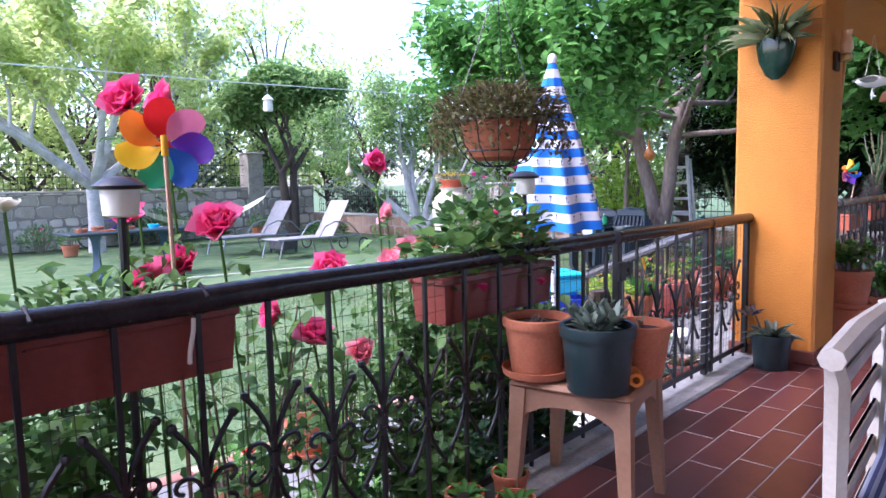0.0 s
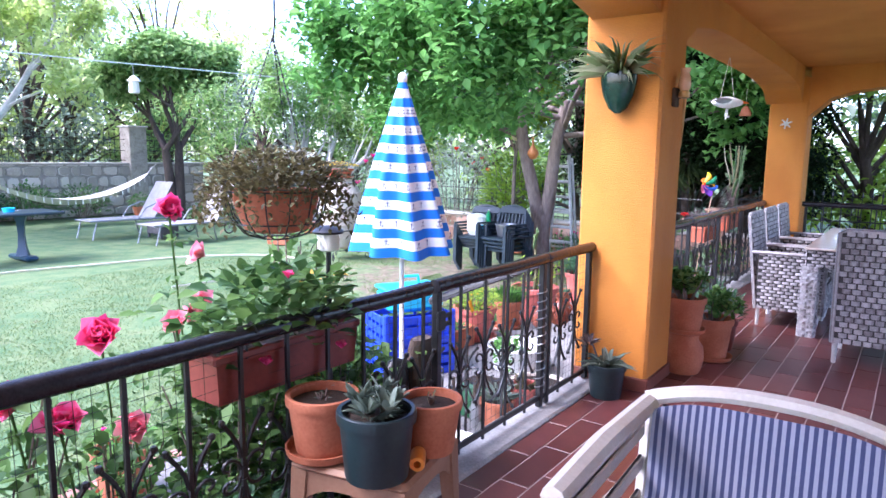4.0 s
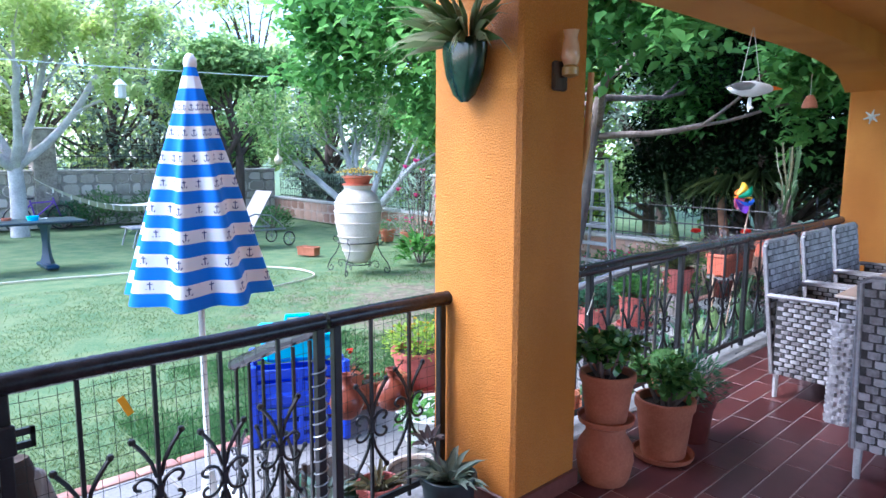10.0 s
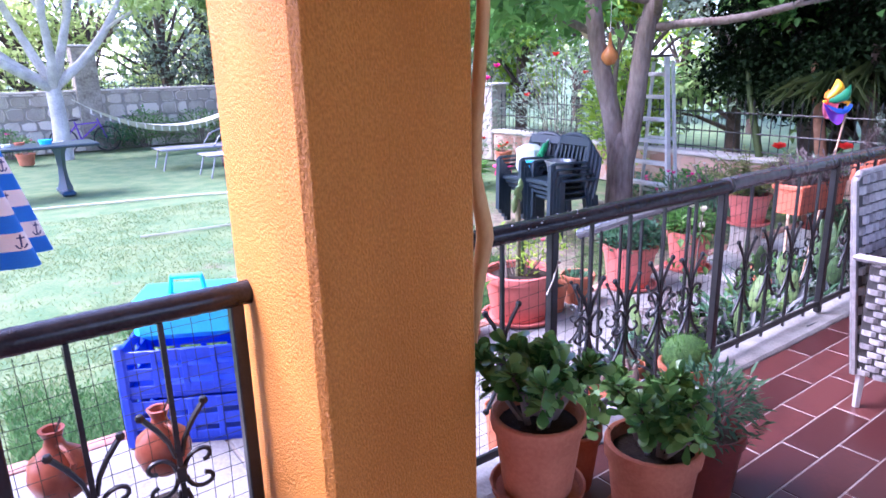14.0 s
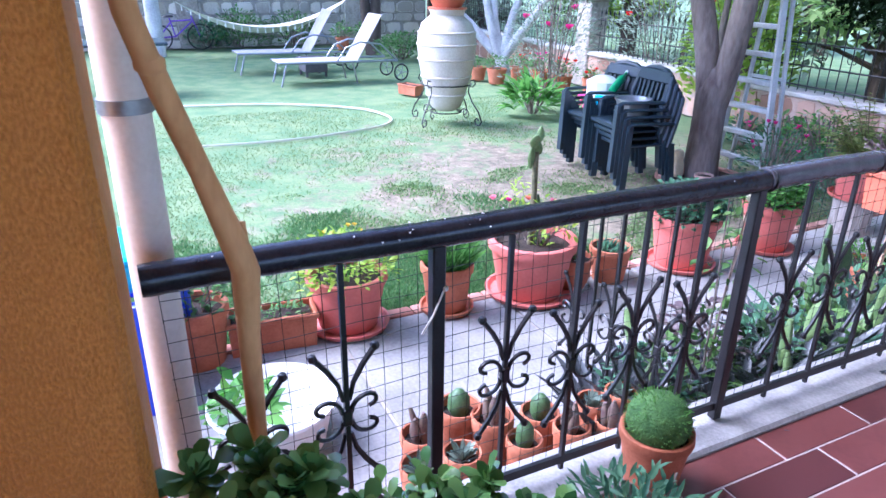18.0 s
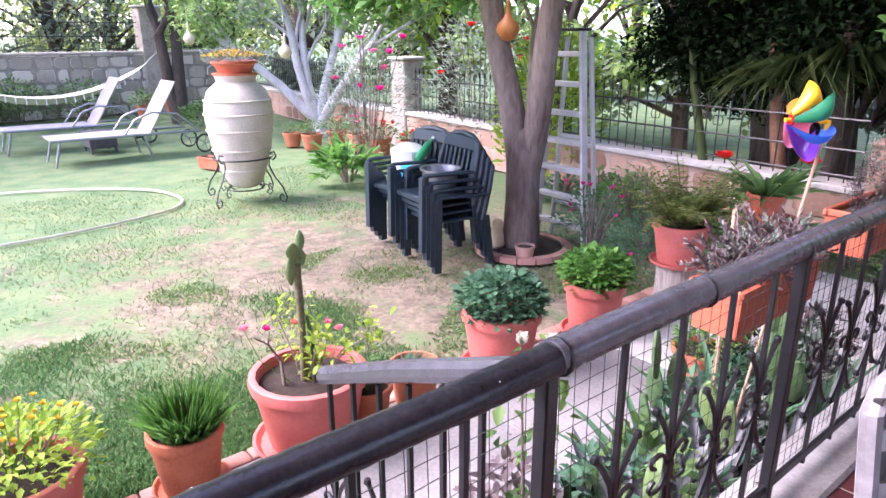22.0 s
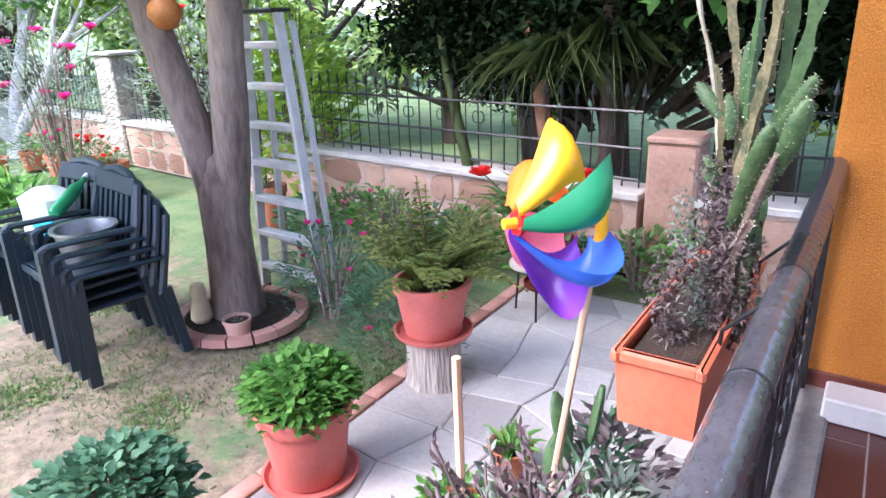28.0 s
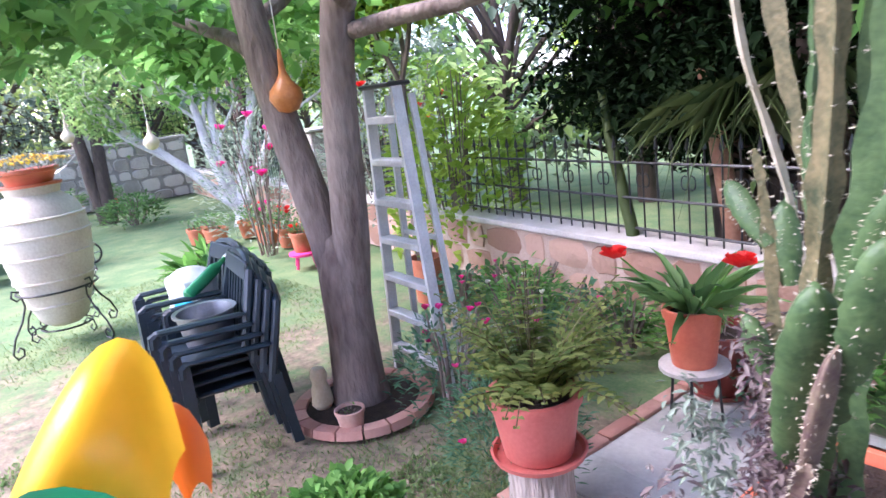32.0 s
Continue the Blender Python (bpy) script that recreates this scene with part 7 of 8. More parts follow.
part("limb", MB().tube([(-1.39, 4.870, 0.48), (-1.385, 4.872, 0.62), (-1.345, 4.870, 0.84), (-1.308, 4.872, 1.0), (-1.300, 4.862, 1.04), (-1.285, 4.815, 1.20), (-1.225, 4.77, 1.34), (-1.165, 4.735, 1.46), (-1.12, 4.715, 1.62), (-1.095, 4.70, 1.95)], [0.019, 0.020, 0.022, 0.027, 0.026, 0.020, 0.020, 0.018, 0.017, 0.014], 10).ball((-1.20, 4.756, 1.39), 0.024, 10, 0.8), M_WOODSTICK, bb_, smooth=60)
part("twig_stub", MB().tube([(-1.305, 4.868, 1.02), (-1.335, 4.875, 1.06), (-1.342, 4.878, 1.085)], [0.018, 0.012, 0.008], 7), M_WOODSTICK, bb_, "broken pale stub", smooth=60)
dp = thing("downpipe", "cream plastic downpipe behind the pillar", "pipe", (-1.68, 4.72, G))
part("pipe", MB().lathe([(0.05, 0.0), (0.05, 2.9)], 18), M_CREAM, dp)
for z in (0.5, 1.6, 2.6):
    part("bracket", MB().lathe([(0.05, z), (0.056, z), (0.056, z + 0.03), (0.05, z + 0.03)], 18), M_STEEL, dp)
bs = thing("basin", "large white enamel basin with a few leafy shoots", "basin", (-2.54, 5.10, G))
part("basin", MB().lathe([(0.19, 0), (0.21, 0.01), (0.25, 0.2), (0.275, 0.215), (0.27, 0.225), (0.24, 0.2), (0.2, 0.03), (0.002, 0.028)], 28), M_WHITE, bs, smooth=50)
v, q = dome(80, 0.12, 0.30, 0.08, 0.55, 0.03)
part("foliage", (v + np.array((-0.02, -0.12, 0.0)), q), L_HERB, bs)
blk = thing("step_block", "white marble offcut on the terrace by the pillar", "block", (-1.29, 9.93, 0.0))
part("block", MB().box((0, 0, 0.05), (0.24, 0.16, 0.1), bevel=0.008), M_WHITE, blk)

# ---- boxes hooked outside the second railing ----
lav = rail_box("orange planter box of trailing purple-grey succulents", 7.48, 8.04, 0.79, 0.17, pot=M_PLASTIC, gap=0.1)
rr = random.Random(9)
for k in range(3):
    fing, lb, ld = MB(), [], []
    for _ in range(85):
        a, e = rr.uniform(0, 6.28), rr.uniform(0.2, 1.5)
        d = Vector((math.cos(a), math.sin(a) * 0.8, e)).normalized()
        p = Vector((rr.uniform(-0.23, 0.23), rr.uniform(-0.07, 0.07), 0.14))
        ln = rr.uniform(0.08, 0.20)
        mid = p + d * ln * 0.5 + Vector((0, 0, 0.03))
        end = p + d * ln + Vector((0, 0, rr.uniform(-0.05, 0.06)))
        fing.tube([p, mid, end], [0.003, 0.003, 0.002], 4)
        for i in range(26):
            u = i / 25
            q = p.lerp(mid, u * 2) if u < 0.5 else mid.lerp(end, u * 2 - 1)
            lb.append(tuple(q)), ld.append((d.x + rr.uniform(-1, 1), d.y + rr.uniform(-1, 1), d.z + rr.uniform(-0.6, 1)))
    tagged(part("succulent_stem", fing, L_PURPLE, lav, smooth=60), kind="stuff")
    part("succulent_foliage", kites(lb, ld, unit(len(lb)), 0.022, 0.008, 0.1), (L_PURPLE, L_GREY, L_BLUEGREEN)[k] if k < 2 else L_PURPLE, lav)
cpl = rail_box("orange planter box with tall cacti hooked on the railing", 8.49, 9.20, 0.845, 0.18, pot=M_PLASTIC, width=0.18, gap=0.1)
rr = random.Random(19)
home = cpl.matrix_basis.inverted() @ Matrix.Translation((-1.63, 8.81, 0.825)) @ Matrix.Scale(0.90, 4) @ Matrix.Translation((1.60, -8.28, -0.84))
SOIL = 0.80


def spines(base, out, parent, size=0.006):
    tagged(part("spine_growth", kites(base, out, unit(len(base)), size, 0.0012), M_SPINE, parent), kind="stuff")


def cactus_column(path, r, material, ribs=3, turn_=0.0, top=0.7, wave=0.25, label=""):
    """A ribbed, wavy stem along a curved line, with spines on the ribs."""
    pts, n, sides, vs, sb, sd = [home @ Vector(p) for p in path], 46, ribs * 4, [], [], []
    for i in range(n + 1):
        u = i / n * (len(pts) - 1)
        k = min(int(u), len(pts) - 2)
        f = u - k
        p0, p1, p2, p3 = pts[max(k - 1, 0)], pts[k], pts[k + 1], pts[min(k + 2, len(pts) - 1)]
        c = 0.5 * (2 * p1 + (p2 - p0) * f + (2 * p0 - 5 * p1 + 4 * p2 - p3) * f * f + (3 * p1 - p0 - 3 * p2 + p3) * f ** 3)
        thick = 0.74 * r * (1 + (top - 1) * i / n) * (0.93 + 0.14 * math.sin(i * 0.5 + turn_)) * (1 if i < n - 2 else 0.75 if i < n else 0.35)
        for j in range(sides):
            a = 2 * math.pi * j / sides + turn_ + 0.006 * i
            q = thick * ((1.3 + wave * math.sin(i * 1.4)) if j % 4 == 0 else 0.66 if j % 4 == 2 else 0.78)
            vs.append(c + Vector((q * math.cos(a), q * math.sin(a), 0)))
            if j % 4 == 0 and i % 3 == 0:
                for _ in range(4):
                    sb.append(tuple(vs[-1])), sd.append((math.cos(a) + rr.uniform(-0.8, 0.8), math.sin(a) + rr.uniform(-0.8, 0.8), rr.uniform(-0.7, 0.7)))
    fs = [(i * sides + j, i * sides + (j + 1) % sides, (i + 1) * sides + (j + 1) % sides, (i + 1) * sides + j) for i in range(n) for j in range(sides)] + [tuple(range(n * sides, (n + 1) * sides))]
    col = part("cactus_column", MB().add(vs, fs), material, cpl, label, smooth=50)
    spines(sb, sd, col)
    return col


def cactus_pad(base, tip, facing, w, thick, material=L_CACTUS, label=""):
    """A long fleshy pad from base to tip, with spines in rows on its faces and rim."""
    b, e = home @ Vector(base), home @ Vector(tip)
    ez = (e - b).normalized()
    ey = home.to_3x3() @ Vector(facing)
    ey = (ey - ez * ey.dot(ez)).normalized()
    ex = ey.cross(ez)
    ln, vs, sb, sd, n = (e - b).length, [], [], [], 16
    for k in range(n + 1):
        u = k / n
        hw = w / 2 * (0.55 + 0.45 * math.sin(math.pi * min(1, u * 1.15) * 0.75)) * math.sqrt(max(0.02, 1 - max(0, (u - 0.72) / 0.28) ** 2)) * (1 + 0.07 * math.sin(k * 2.3))
        tk = thick * (0.75 + 0.25 * math.sin(math.pi * u)) * (1 if k < n else 0.5)
        c = b + ez * ln * u + ey * 0.006 * math.sin(u * 3)
        for i in range(14):
            a = 2 * math.pi * i / 14
            vs.append(c + ex * hw * math.cos(a) + ey * tk * math.sin(a) * (0.5 + 0.5 * abs(math.sin(a))))
        for a in [0, math.pi] * 2 + [rr.choice((1, -1)) * rr.uniform(0.8, 2.3) for _ in range(6)]:
            q = c + ex * hw * math.cos(a) + ey * tk * math.sin(a) * 0.9
            sb.append(tuple(q)), sd.append(tuple(ex * math.cos(a) + ey * math.sin(a) + Vector((rr.uniform(-0.5, 0.5), rr.uniform(-0.5, 0.5), rr.uniform(-0.5, 0.5)))))
    fs = [(k * 14 + i, k * 14 + (i + 1) % 14, (k + 1) * 14 + (i + 1) % 14, (k + 1) * 14 + i) for k in range(n) for i in range(14)] + [tuple(range(13, -1, -1)), tuple(range(n * 14, n * 14 + 14))]
    pd = part("cactus_pad", MB().add(vs, fs), material, cpl, label, smooth=60)
    spines(sb, sd, pd, 0.005)


cols = [cactus_column([(-1.63, 8.29, SOIL), (-1.65, 8.30, 1.10), (-1.658, 8.307, 1.30), (-1.675, 8.315, 1.42), (-1.69, 8.325, 1.47)], 0.015, L_CACTUSTAN, 3, 0.4, 0.35),
        cactus_column([(-1.66, 8.40, SOIL), (-1.68, 8.46, 1.15), (-1.705, 8.47, 1.34), (-1.728, 8.44, 1.48), (-1.765, 8.44, 1.60), (-1.80, 8.45, 1.80)], 0.0085, L_CACTUSPALE, 3, 1.2, 0.8, 0.1, "bare bleached stem"),
        cactus_column([(-1.61, 8.36, SOIL), (-1.62, 8.37, 1.15), (-1.632, 8.38, 1.38), (-1.672, 8.37, 1.58), (-1.71, 8.37, 1.85)], 0.017, L_CACTUSTAN, 3, 2.0),
        cactus_column([(-1.60, 8.25, SOIL), (-1.595, 8.262, 1.10), (-1.585, 8.264, 1.31), (-1.562, 8.23, 1.44), (-1.548, 8.21, 1.60), (-1.55, 8.20, 1.80)], 0.019, L_CACTUSTAN, 4, 0.3, 0.75, 0.18, "yellowed corky stem"),
        cactus_column([(-1.587, 8.27, 1.27), (-1.60, 8.29, 1.42), (-1.598, 8.29, 1.58), (-1.605, 8.29, 1.80)], 0.015, L_CACTUS, 3, 1.0),
        cactus_column([(-1.57, 8.23, SOIL), (-1.555, 8.21, 1.12), (-1.525, 8.18, 1.24), (-1.503, 8.165, 1.40), (-1.475, 8.15, 1.60), (-1.46, 8.15, 1.80)], 0.021, L_CACTUS, 3, 0.1, 0.8, 0.3, "dark green three-ribbed stem"),
        cactus_column([(-1.565, 8.28, SOIL), (-1.545, 8.28, 1.15), (-1.535, 8.27, 1.40), (-1.53, 8.27, 1.80)], 0.019, L_CACTUS, 3, 2.4),
        cactus_column([(-1.60, 8.21, SOIL), (-1.575, 8.19, 1.04), (-1.545, 8.16, 1.14)], 0.014, L_CACTUSDK, 4, 0.7, 0.8)]
cactus_pad((-1.661, 8.307, 1.345), (-1.728, 8.325, 1.425), (0.3, -1, 0.15), 0.030, 0.007)
cactus_pad((-1.595, 8.222, 1.10), (-1.526, 8.126, 1.364), (0.75, -0.75, 0.15), 0.062, 0.015)
cactus_pad((-1.572, 8.215, 1.08), (-1.507, 8.128, 1.30), (0.2, -1, 0.5), 0.022, 0.022, L_CACTUSDK, "purple-brown pad seen on edge")
cactus_pad((-1.51, 8.17, 1.25), (-1.462, 8.12, 1.42), (0.6, -0.8, 0), 0.05, 0.012)
cactus_pad((-1.505, 8.165, 1.36), (-1.455, 8.13, 1.465), (0.6, -0.8, 0), 0.035, 0.010)
cactus_pad((-1.65, 8.30, 1.15), (-1.685, 8.29, 1.25), (0.4, -1, 0), 0.032, 0.008)
cactus_pad((-1.64, 8.32, 1.29), (-1.655, 8.33, 1.40), (0.4, -1, 0), 0.034, 0.008)
cactus_pad((-1.62, 8.37, 1.33), (-1.622, 8.34, 1.52), (0.4, -1, 0), 0.032, 0.010)
for k, col in enumerate(cols):
    if k in (0, 2, 3, 5, 7):
        foot = home @ Vector(((-1.64, 8.29, 0), 0, (-1.63, 8.36, 0), (-1.605, 8.25, 0), 0, (-1.565, 8.22, 0), 0, (-1.595, 8.20, 0))[k])
        tips = [Vector((foot.x, foot.y, 0.14 + (0.34 if k < 4 else 0.24) * u)) for u in np.linspace(0.0, 1.0, 14)]
        part("spiky_foliage", foliage(tips, 70, 0.05, 0.017, 0.32, 1.0), L_PURPLE, col)
for k in range(3):
    tips = [Vector((-0.23 + 0.11 * k + 0.02 * math.sin(9 * u + k), 0.03 * math.sin(5 * k + 3 * u), 0.17 + (0.20 + 0.07 * k) * u)) for u in np.linspace(0.0, 1.0, 9)]
    part("spiky_foliage", foliage(tips, 62, 0.045, 0.018, 0.32, 1.0), (L_PURPLE, L_GREY, L_PURPLE)[k], cpl)
solo("garden_stake", MB().tube([(-2.08, 8.36, G), (-2.09, 8.36, 0.80)], 0.011, 7), M_PALEWOOD, "thin pale wooden garden stake beside the path", "stake")

# plants in the strip between terrace and path
# added dark strip, tones down the pale paving between the plants
solo("flower_bed", MB().box((-1.86, 7.62, G + 0.004), (0.46, 2.6, 0.03), bevel=0.008), M_SOIL, "narrow dark strip added over the pale paving along the terrace edge", "flower bed")
rr = random.Random(29)
for k in range(15):
    x, y = -1.78 - 0.34 * rr.random(), 6.62 + 0.19 * k
    if k % 3 == 0 and k > 5:
        b = thing("aloe", "dark green aloe clump outside the railing", "plant", (x, y, G), 0, "aloes outside the railing")
        part("foliage", spikes(34, 0.55, 0.05, 0.0, 0.95, 0.05, 0.12), L_BLUEGREEN, b)
    elif k % 3 == 1 and k > 5:
        b = thing("prickly_pear", "prickly pear cactus outside the railing", "cactus", (x, y, G), rr.uniform(0, 360), "prickly pears outside the railing")
        for q in range(6):
            part("cactus_pad", pad((0.06 * math.sin(q * 2), 0.06 * math.cos(q * 2), 0.10 * q), 0.10, 0.22, 0, rr.uniform(-22, 22), rr.uniform(0, 180), 0.018), L_CACTUS, b, smooth=60)
    else:
        b = thing("leafy_plant", "dark leafy plant outside the railing", "plant", (x, y, G), 0, "leafy plants outside the railing")
        part("foliage", dome(210, 0.19, 0.40 + 0.05 * (k % 3), 0.062, 0.5, 0.0), (L_BLUEGREEN, L_ROSE, L_PURPLE, L_DARK)[k % 4], b)
L_PLUM = leafmat("plum_grey_leaf", (0.028, 0.036, 0.042), (0.105, 0.115, 0.125), rough=0.4, leafy=0.1, spec=0.4)
for k in range(13):
    b = thing("aloe", "dark grey-purple aloe crowding the railing outside", "plant", (-1.66 - 0.26 * rr.random(), 6.35 + 0.17 * k, G), 47 * k, "dark aloes along the railing")
    part("foliage", spikes(26, 0.36 + 0.12 * rr.random(), 0.05, 0.05, 0.95, 0.05, 0.15), L_PLUM, b)
    if k % 4 == 1:
        for q in range(3):
            part("cactus_pad", pad((0.05 * math.sin(q * 2), 0.05 * math.cos(q * 2), 0.16 + 0.13 * q), 0.10, 0.23, 0, 14 - 14 * q, 60 + 25 * q, 0.02), L_PADPALE, b, "grey-green prickly pad", smooth=60)
for k in range(6):
    b = thing("succulent", "upright leafy succulent beside the path", "plant", (-1.95 - 0.12 * (k % 2), 8.35 + 0.2 * k, G), 0, "succulents beside the path")
    part("foliage", dome(170, 0.11, 0.34 + 0.05 * (k % 3), 0.075, 0.28, 0.0, 1.0, 0.9), L_BLUEGREEN if k % 2 else L_GREY, b)

# ---- end of the path: fern, side table, red pot ----
sp = thing("tree_stump", "grey weathered log stump under the fern", "stump", (-3.20, 9.86, G))
stp = MB()
n, vs = 28, []
for z, q in ((0, 1.08), (0.05, 1.0), (0.2, 0.97), (0.27, 1.0), (0.285, 0.93)):
    for i in range(n):
        a = 2 * math.pi * i / n
        w = 1 + 0.05 * math.sin(7 * a) + 0.035 * math.sin(13 * a + 1)
        vs.append((0.145 * q * w * math.cos(a), 0.145 * q * w * math.sin(a), z))
stp.add(vs, [(k * n + i, k * n + (i + 1) % n, (k + 1) * n + (i + 1) % n, (k + 1) * n + i) for k in range(4) for i in range(n)] + [tuple(range(4 * n, 5 * n))])
part("log", stp, M_STUMP, sp, smooth=40)
fn = thing("potted_plant", "rose-coloured pot with a sprawling sword fern on a stump", "plant pot", (-3.20, 9.86, G + 0.285))
top = rim_pot(fn, 0.205, 0.29, M_PINKPOT, saucer=True)
rr = random.Random(39)
fb_, fd_, fs_ = [], [], []
ribs = MB()
for k in range(96):
    a, ln, e = rr.uniform(0, 6.28), rr.uniform(0.30, 0.62), rr.uniform(0.9, 4.2)
    p, d = Vector((0.06 * math.cos(a), 0.06 * math.sin(a), top)), Vector((math.cos(a), math.sin(a), e)).normalized()
    pts = [p.copy()]
    for i in range(12):
        d = (d + Vector((0, 0, -0.11))).normalized()
        p = p + d * ln / 12
        pts.append(p.copy())
        side = d.cross(Vector((0, 0, 1))).normalized()
        for s_ in (-1, 1):
            fb_.append(tuple(p)), fd_.append(tuple(side * s_ + d * 0.35)), fs_.append(0.075 * math.sin(math.pi * min(0.95, (i + 2) / 13.5)))
    ribs.tube(pts[::3], 0.0025, 4)
part("frond_growth", kites(fb_, fd_, np.tile((0, 0, 1.0), (len(fb_), 1)), np.array(fs_), 0.026), leafmat("fern_leaf", (0.13, 0.20, 0.05), (0.36, 0.42, 0.13), leafy=0.55), fn)
part("frond_ribs", ribs, L_BROWN, fn)
trl = thing("trailing_shrub", "trailing fine-leaved shrub beside the stump", "bush", (-3.50, 9.98, G))
part("foliage", dome(1500, 0.34, 0.62, 0.05, 0.22, 0.0), L_BLUEGREEN, trl)
for k in range(7):
    part("flower", blossom((0.32 * math.cos(k * 2.4), 0.32 * math.sin(k * 2.4), 0.15 + 0.09 * k), 0.03, 8, k), P_MAGENTA, trl)
stb = thing("side_table", "small round white table with thin black legs", "table", (-3.10, 10.90, G))
part("tabletop", MB().lathe([(0.165, 0.335), (0.175, 0.34), (0.175, 0.36), (0.16, 0.365), (0.002, 0.365)], 28), M_COPING, stb)
for k in range(3):
    a = (-1.13, 1.01, 3.14)[k]
    part("leg", MB().tube([(0.12 * math.cos(a), 0.12 * math.sin(a), 0.34), (0.15 * math.cos(a), 0.15 * math.sin(a), 0)], 0.008, 6), M_IRON, stb)
ag = thing("potted_plant", "orange pot of amaryllis with red flowers on the side table", "plant pot", (-3.10, 10.90, G + 0.365))
top = rim_pot(ag, 0.148, 0.31, M_PLASTIC)
part("foliage", spikes(34, 0.42, 0.05, top, 0.8, 0.03, 0.35), L_MID, ag)
for c in ((-0.26, -0.26, 0.62), (0.38, -0.24, 0.66)):
    part("stalk", stems([[(0, 0, top), (c[0] * 0.6, c[1] * 0.6, c[2] * 0.75), c]], 0.008), L_HERB, ag)
    part("flower", blossom(c, 0.085, 14, 4, 0.25), P_RED, ag)
potted("large red plastic pot at the end of the path", -3.21, 11.36, G, 0.19, 0.36, M_REDPOT, L_MID, "sparse", 0.12, 0.12, True, 0.05, 50, seed=71)

# round the shade tree
ring = thing("tree_ring", "ring of rose-coloured edging bricks round the tree", "edging", (-4.78, 9.88, G))
bk = MB()
m = 6
vs = []
for i in range(m + 1):
    a = -0.17 + 0.34 * i / m
    for q, z in ((0.36, 0), (0.36, 0.05), (0.44, 0.05), (0.45, 0)):
        vs.append((q * math.cos(a), q * math.sin(a), z))
bk.add(vs, [(i * 4 + j, i * 4 + (j + 1) % 4, i * 4 + 4 + (j + 1) % 4, i * 4 + 4 + j) for i in range(m) for j in range(4)] + [(0, 1, 2, 3), (m * 4 + 3, m * 4 + 2, m * 4 + 1, m * 4)])
bkm = bk.mesh("brick", 40)
bkm.materials.append(mat("rose_brick", (0.36, 0.17, 0.13), (0.50, 0.28, 0.22), 0.9, scale=10, fine=60, bump=0.4, obj=0.4))
for k in range(17):
    part("brick", bkm, None, ring).matrix_basis = pose(0, 0, 0, 0, 0, k * 360 / 17)
part("earth", MB().lathe([(0.37, 0.0), (0.36, 0.03), (0.002, 0.04)], 24), M_SOIL, ring)
solo("garden_figure", MB().lathe([(0.05, 0), (0.07, 0.03), (0.06, 0.12), (0.045, 0.17), (0.055, 0.21), (0.04, 0.26), (0.01, 0.275)], 14), M_GOURD, "small cream and ochre garden figure by the trunk", "figure", loc=(-4.90, 9.66, G + 0.035))
potted("small pale pink pot by the tree", -4.55, 9.66, G, 0.09, 0.14, mat("pale_rose_plastic", (0.50, 0.30, 0.24), (0.60, 0.38, 0.31), 0.4, bump=0.05), L_HERB, "sparse", 0.05, 0.04, False, 0.02, 10, seed=72)


def gourd(x, y, z, r, m, top):
    g = thing("hanging_gourd", "dried round gourd hanging from a branch", "gourd", (x, y, z), 0, "hanging gourds")
    part("fruit", MB().lathe([(0.004, -r), (r * 0.6, -r * 0.85), (r, -r * 0.15), (r * 0.9, r * 0.35), (r * 0.45, r * 0.85), (r * 0.22, r * 1.3), (r * 0.16, r * 2.0), (r * 0.1, r * 2.6), (0.003, r * 2.65)], 18), m, g, smooth=60)
    part("string", MB().tube([(0, 0, r * 2.6), (0, 0, top - z)], 0.004, 4), M_HAMMOCK, g)


gourd(-4.97, 9.80, 1.58, 0.10, M_GOURDOR, 2.35)
gourd(-5.28, 9.80, 1.88, 0.10, M_GOURD, 2.45)
gourd(-10.21, 10.34, 1.31, 0.10, M_GOURD, 1.9)
gourd(-12.75, 9.82, 1.5, 0.10, M_GOURD, 2.1)

# second, lower chair stack with a bag, bucket on the first
for k in range(4):
    copy_thing(first_chair, pose(-5.62, 9.32 - 0.045 * k, G + 0.052 * k, 0, 0, 3))
bk_ = thing("bucket", "grey plastic bucket on the chair stack", "bucket", (-5.04, 9.11, G + 0.624))
part("bucket", MB().lathe([(0.12, 0), (0.13, 0.01), (0.16, 0.18), (0.178, 0.185), (0.178, 0.20), (0.155, 0.195), (0.125, 0.02), (0.002, 0.018)], 24), M_STEEL, bk_, smooth=50)
bg = thing("bag", "crumpled white plastic bag on the chairs", "bag", (-5.66, 9.24, G + 0.592))
part("bag", MB().lathe([(0.15, 0), (0.19, 0.08), (0.18, 0.2), (0.19, 0.30), (0.09, 0.35), (0.02, 0.36)], 11, (0, 0, 0), 1.0, 0.85), M_WHITE, bg, smooth=25)
part("print", MB().box((0.11, -0.10, 0.12), (0.13, 0.05, 0.12), Matrix.Rotation(0.6, 3, "Z"), bevel=0.01), M_CYAN, bg)
gt = thing("bottle", "long green plastic bottle lying on the white bag", "bottle", (-5.48, 9.29, G + 0.90))
part("bottle", MB().tube([(0.10, -0.165, -0.065), (0.095, -0.155, -0.06), (-0.04, 0.065, 0.026), (-0.07, 0.115, 0.045), (-0.10, 0.165, 0.065)], [0.03, 0.04, 0.04, 0.018, 0.016], 12), plain("bottle_green", (0.01, 0.28, 0.10)), gt, smooth=50)
part("cap", MB().tube([(-0.10, 0.165, 0.065), (-0.118, 0.195, 0.077)], 0.02, 10), M_WHITE, gt)

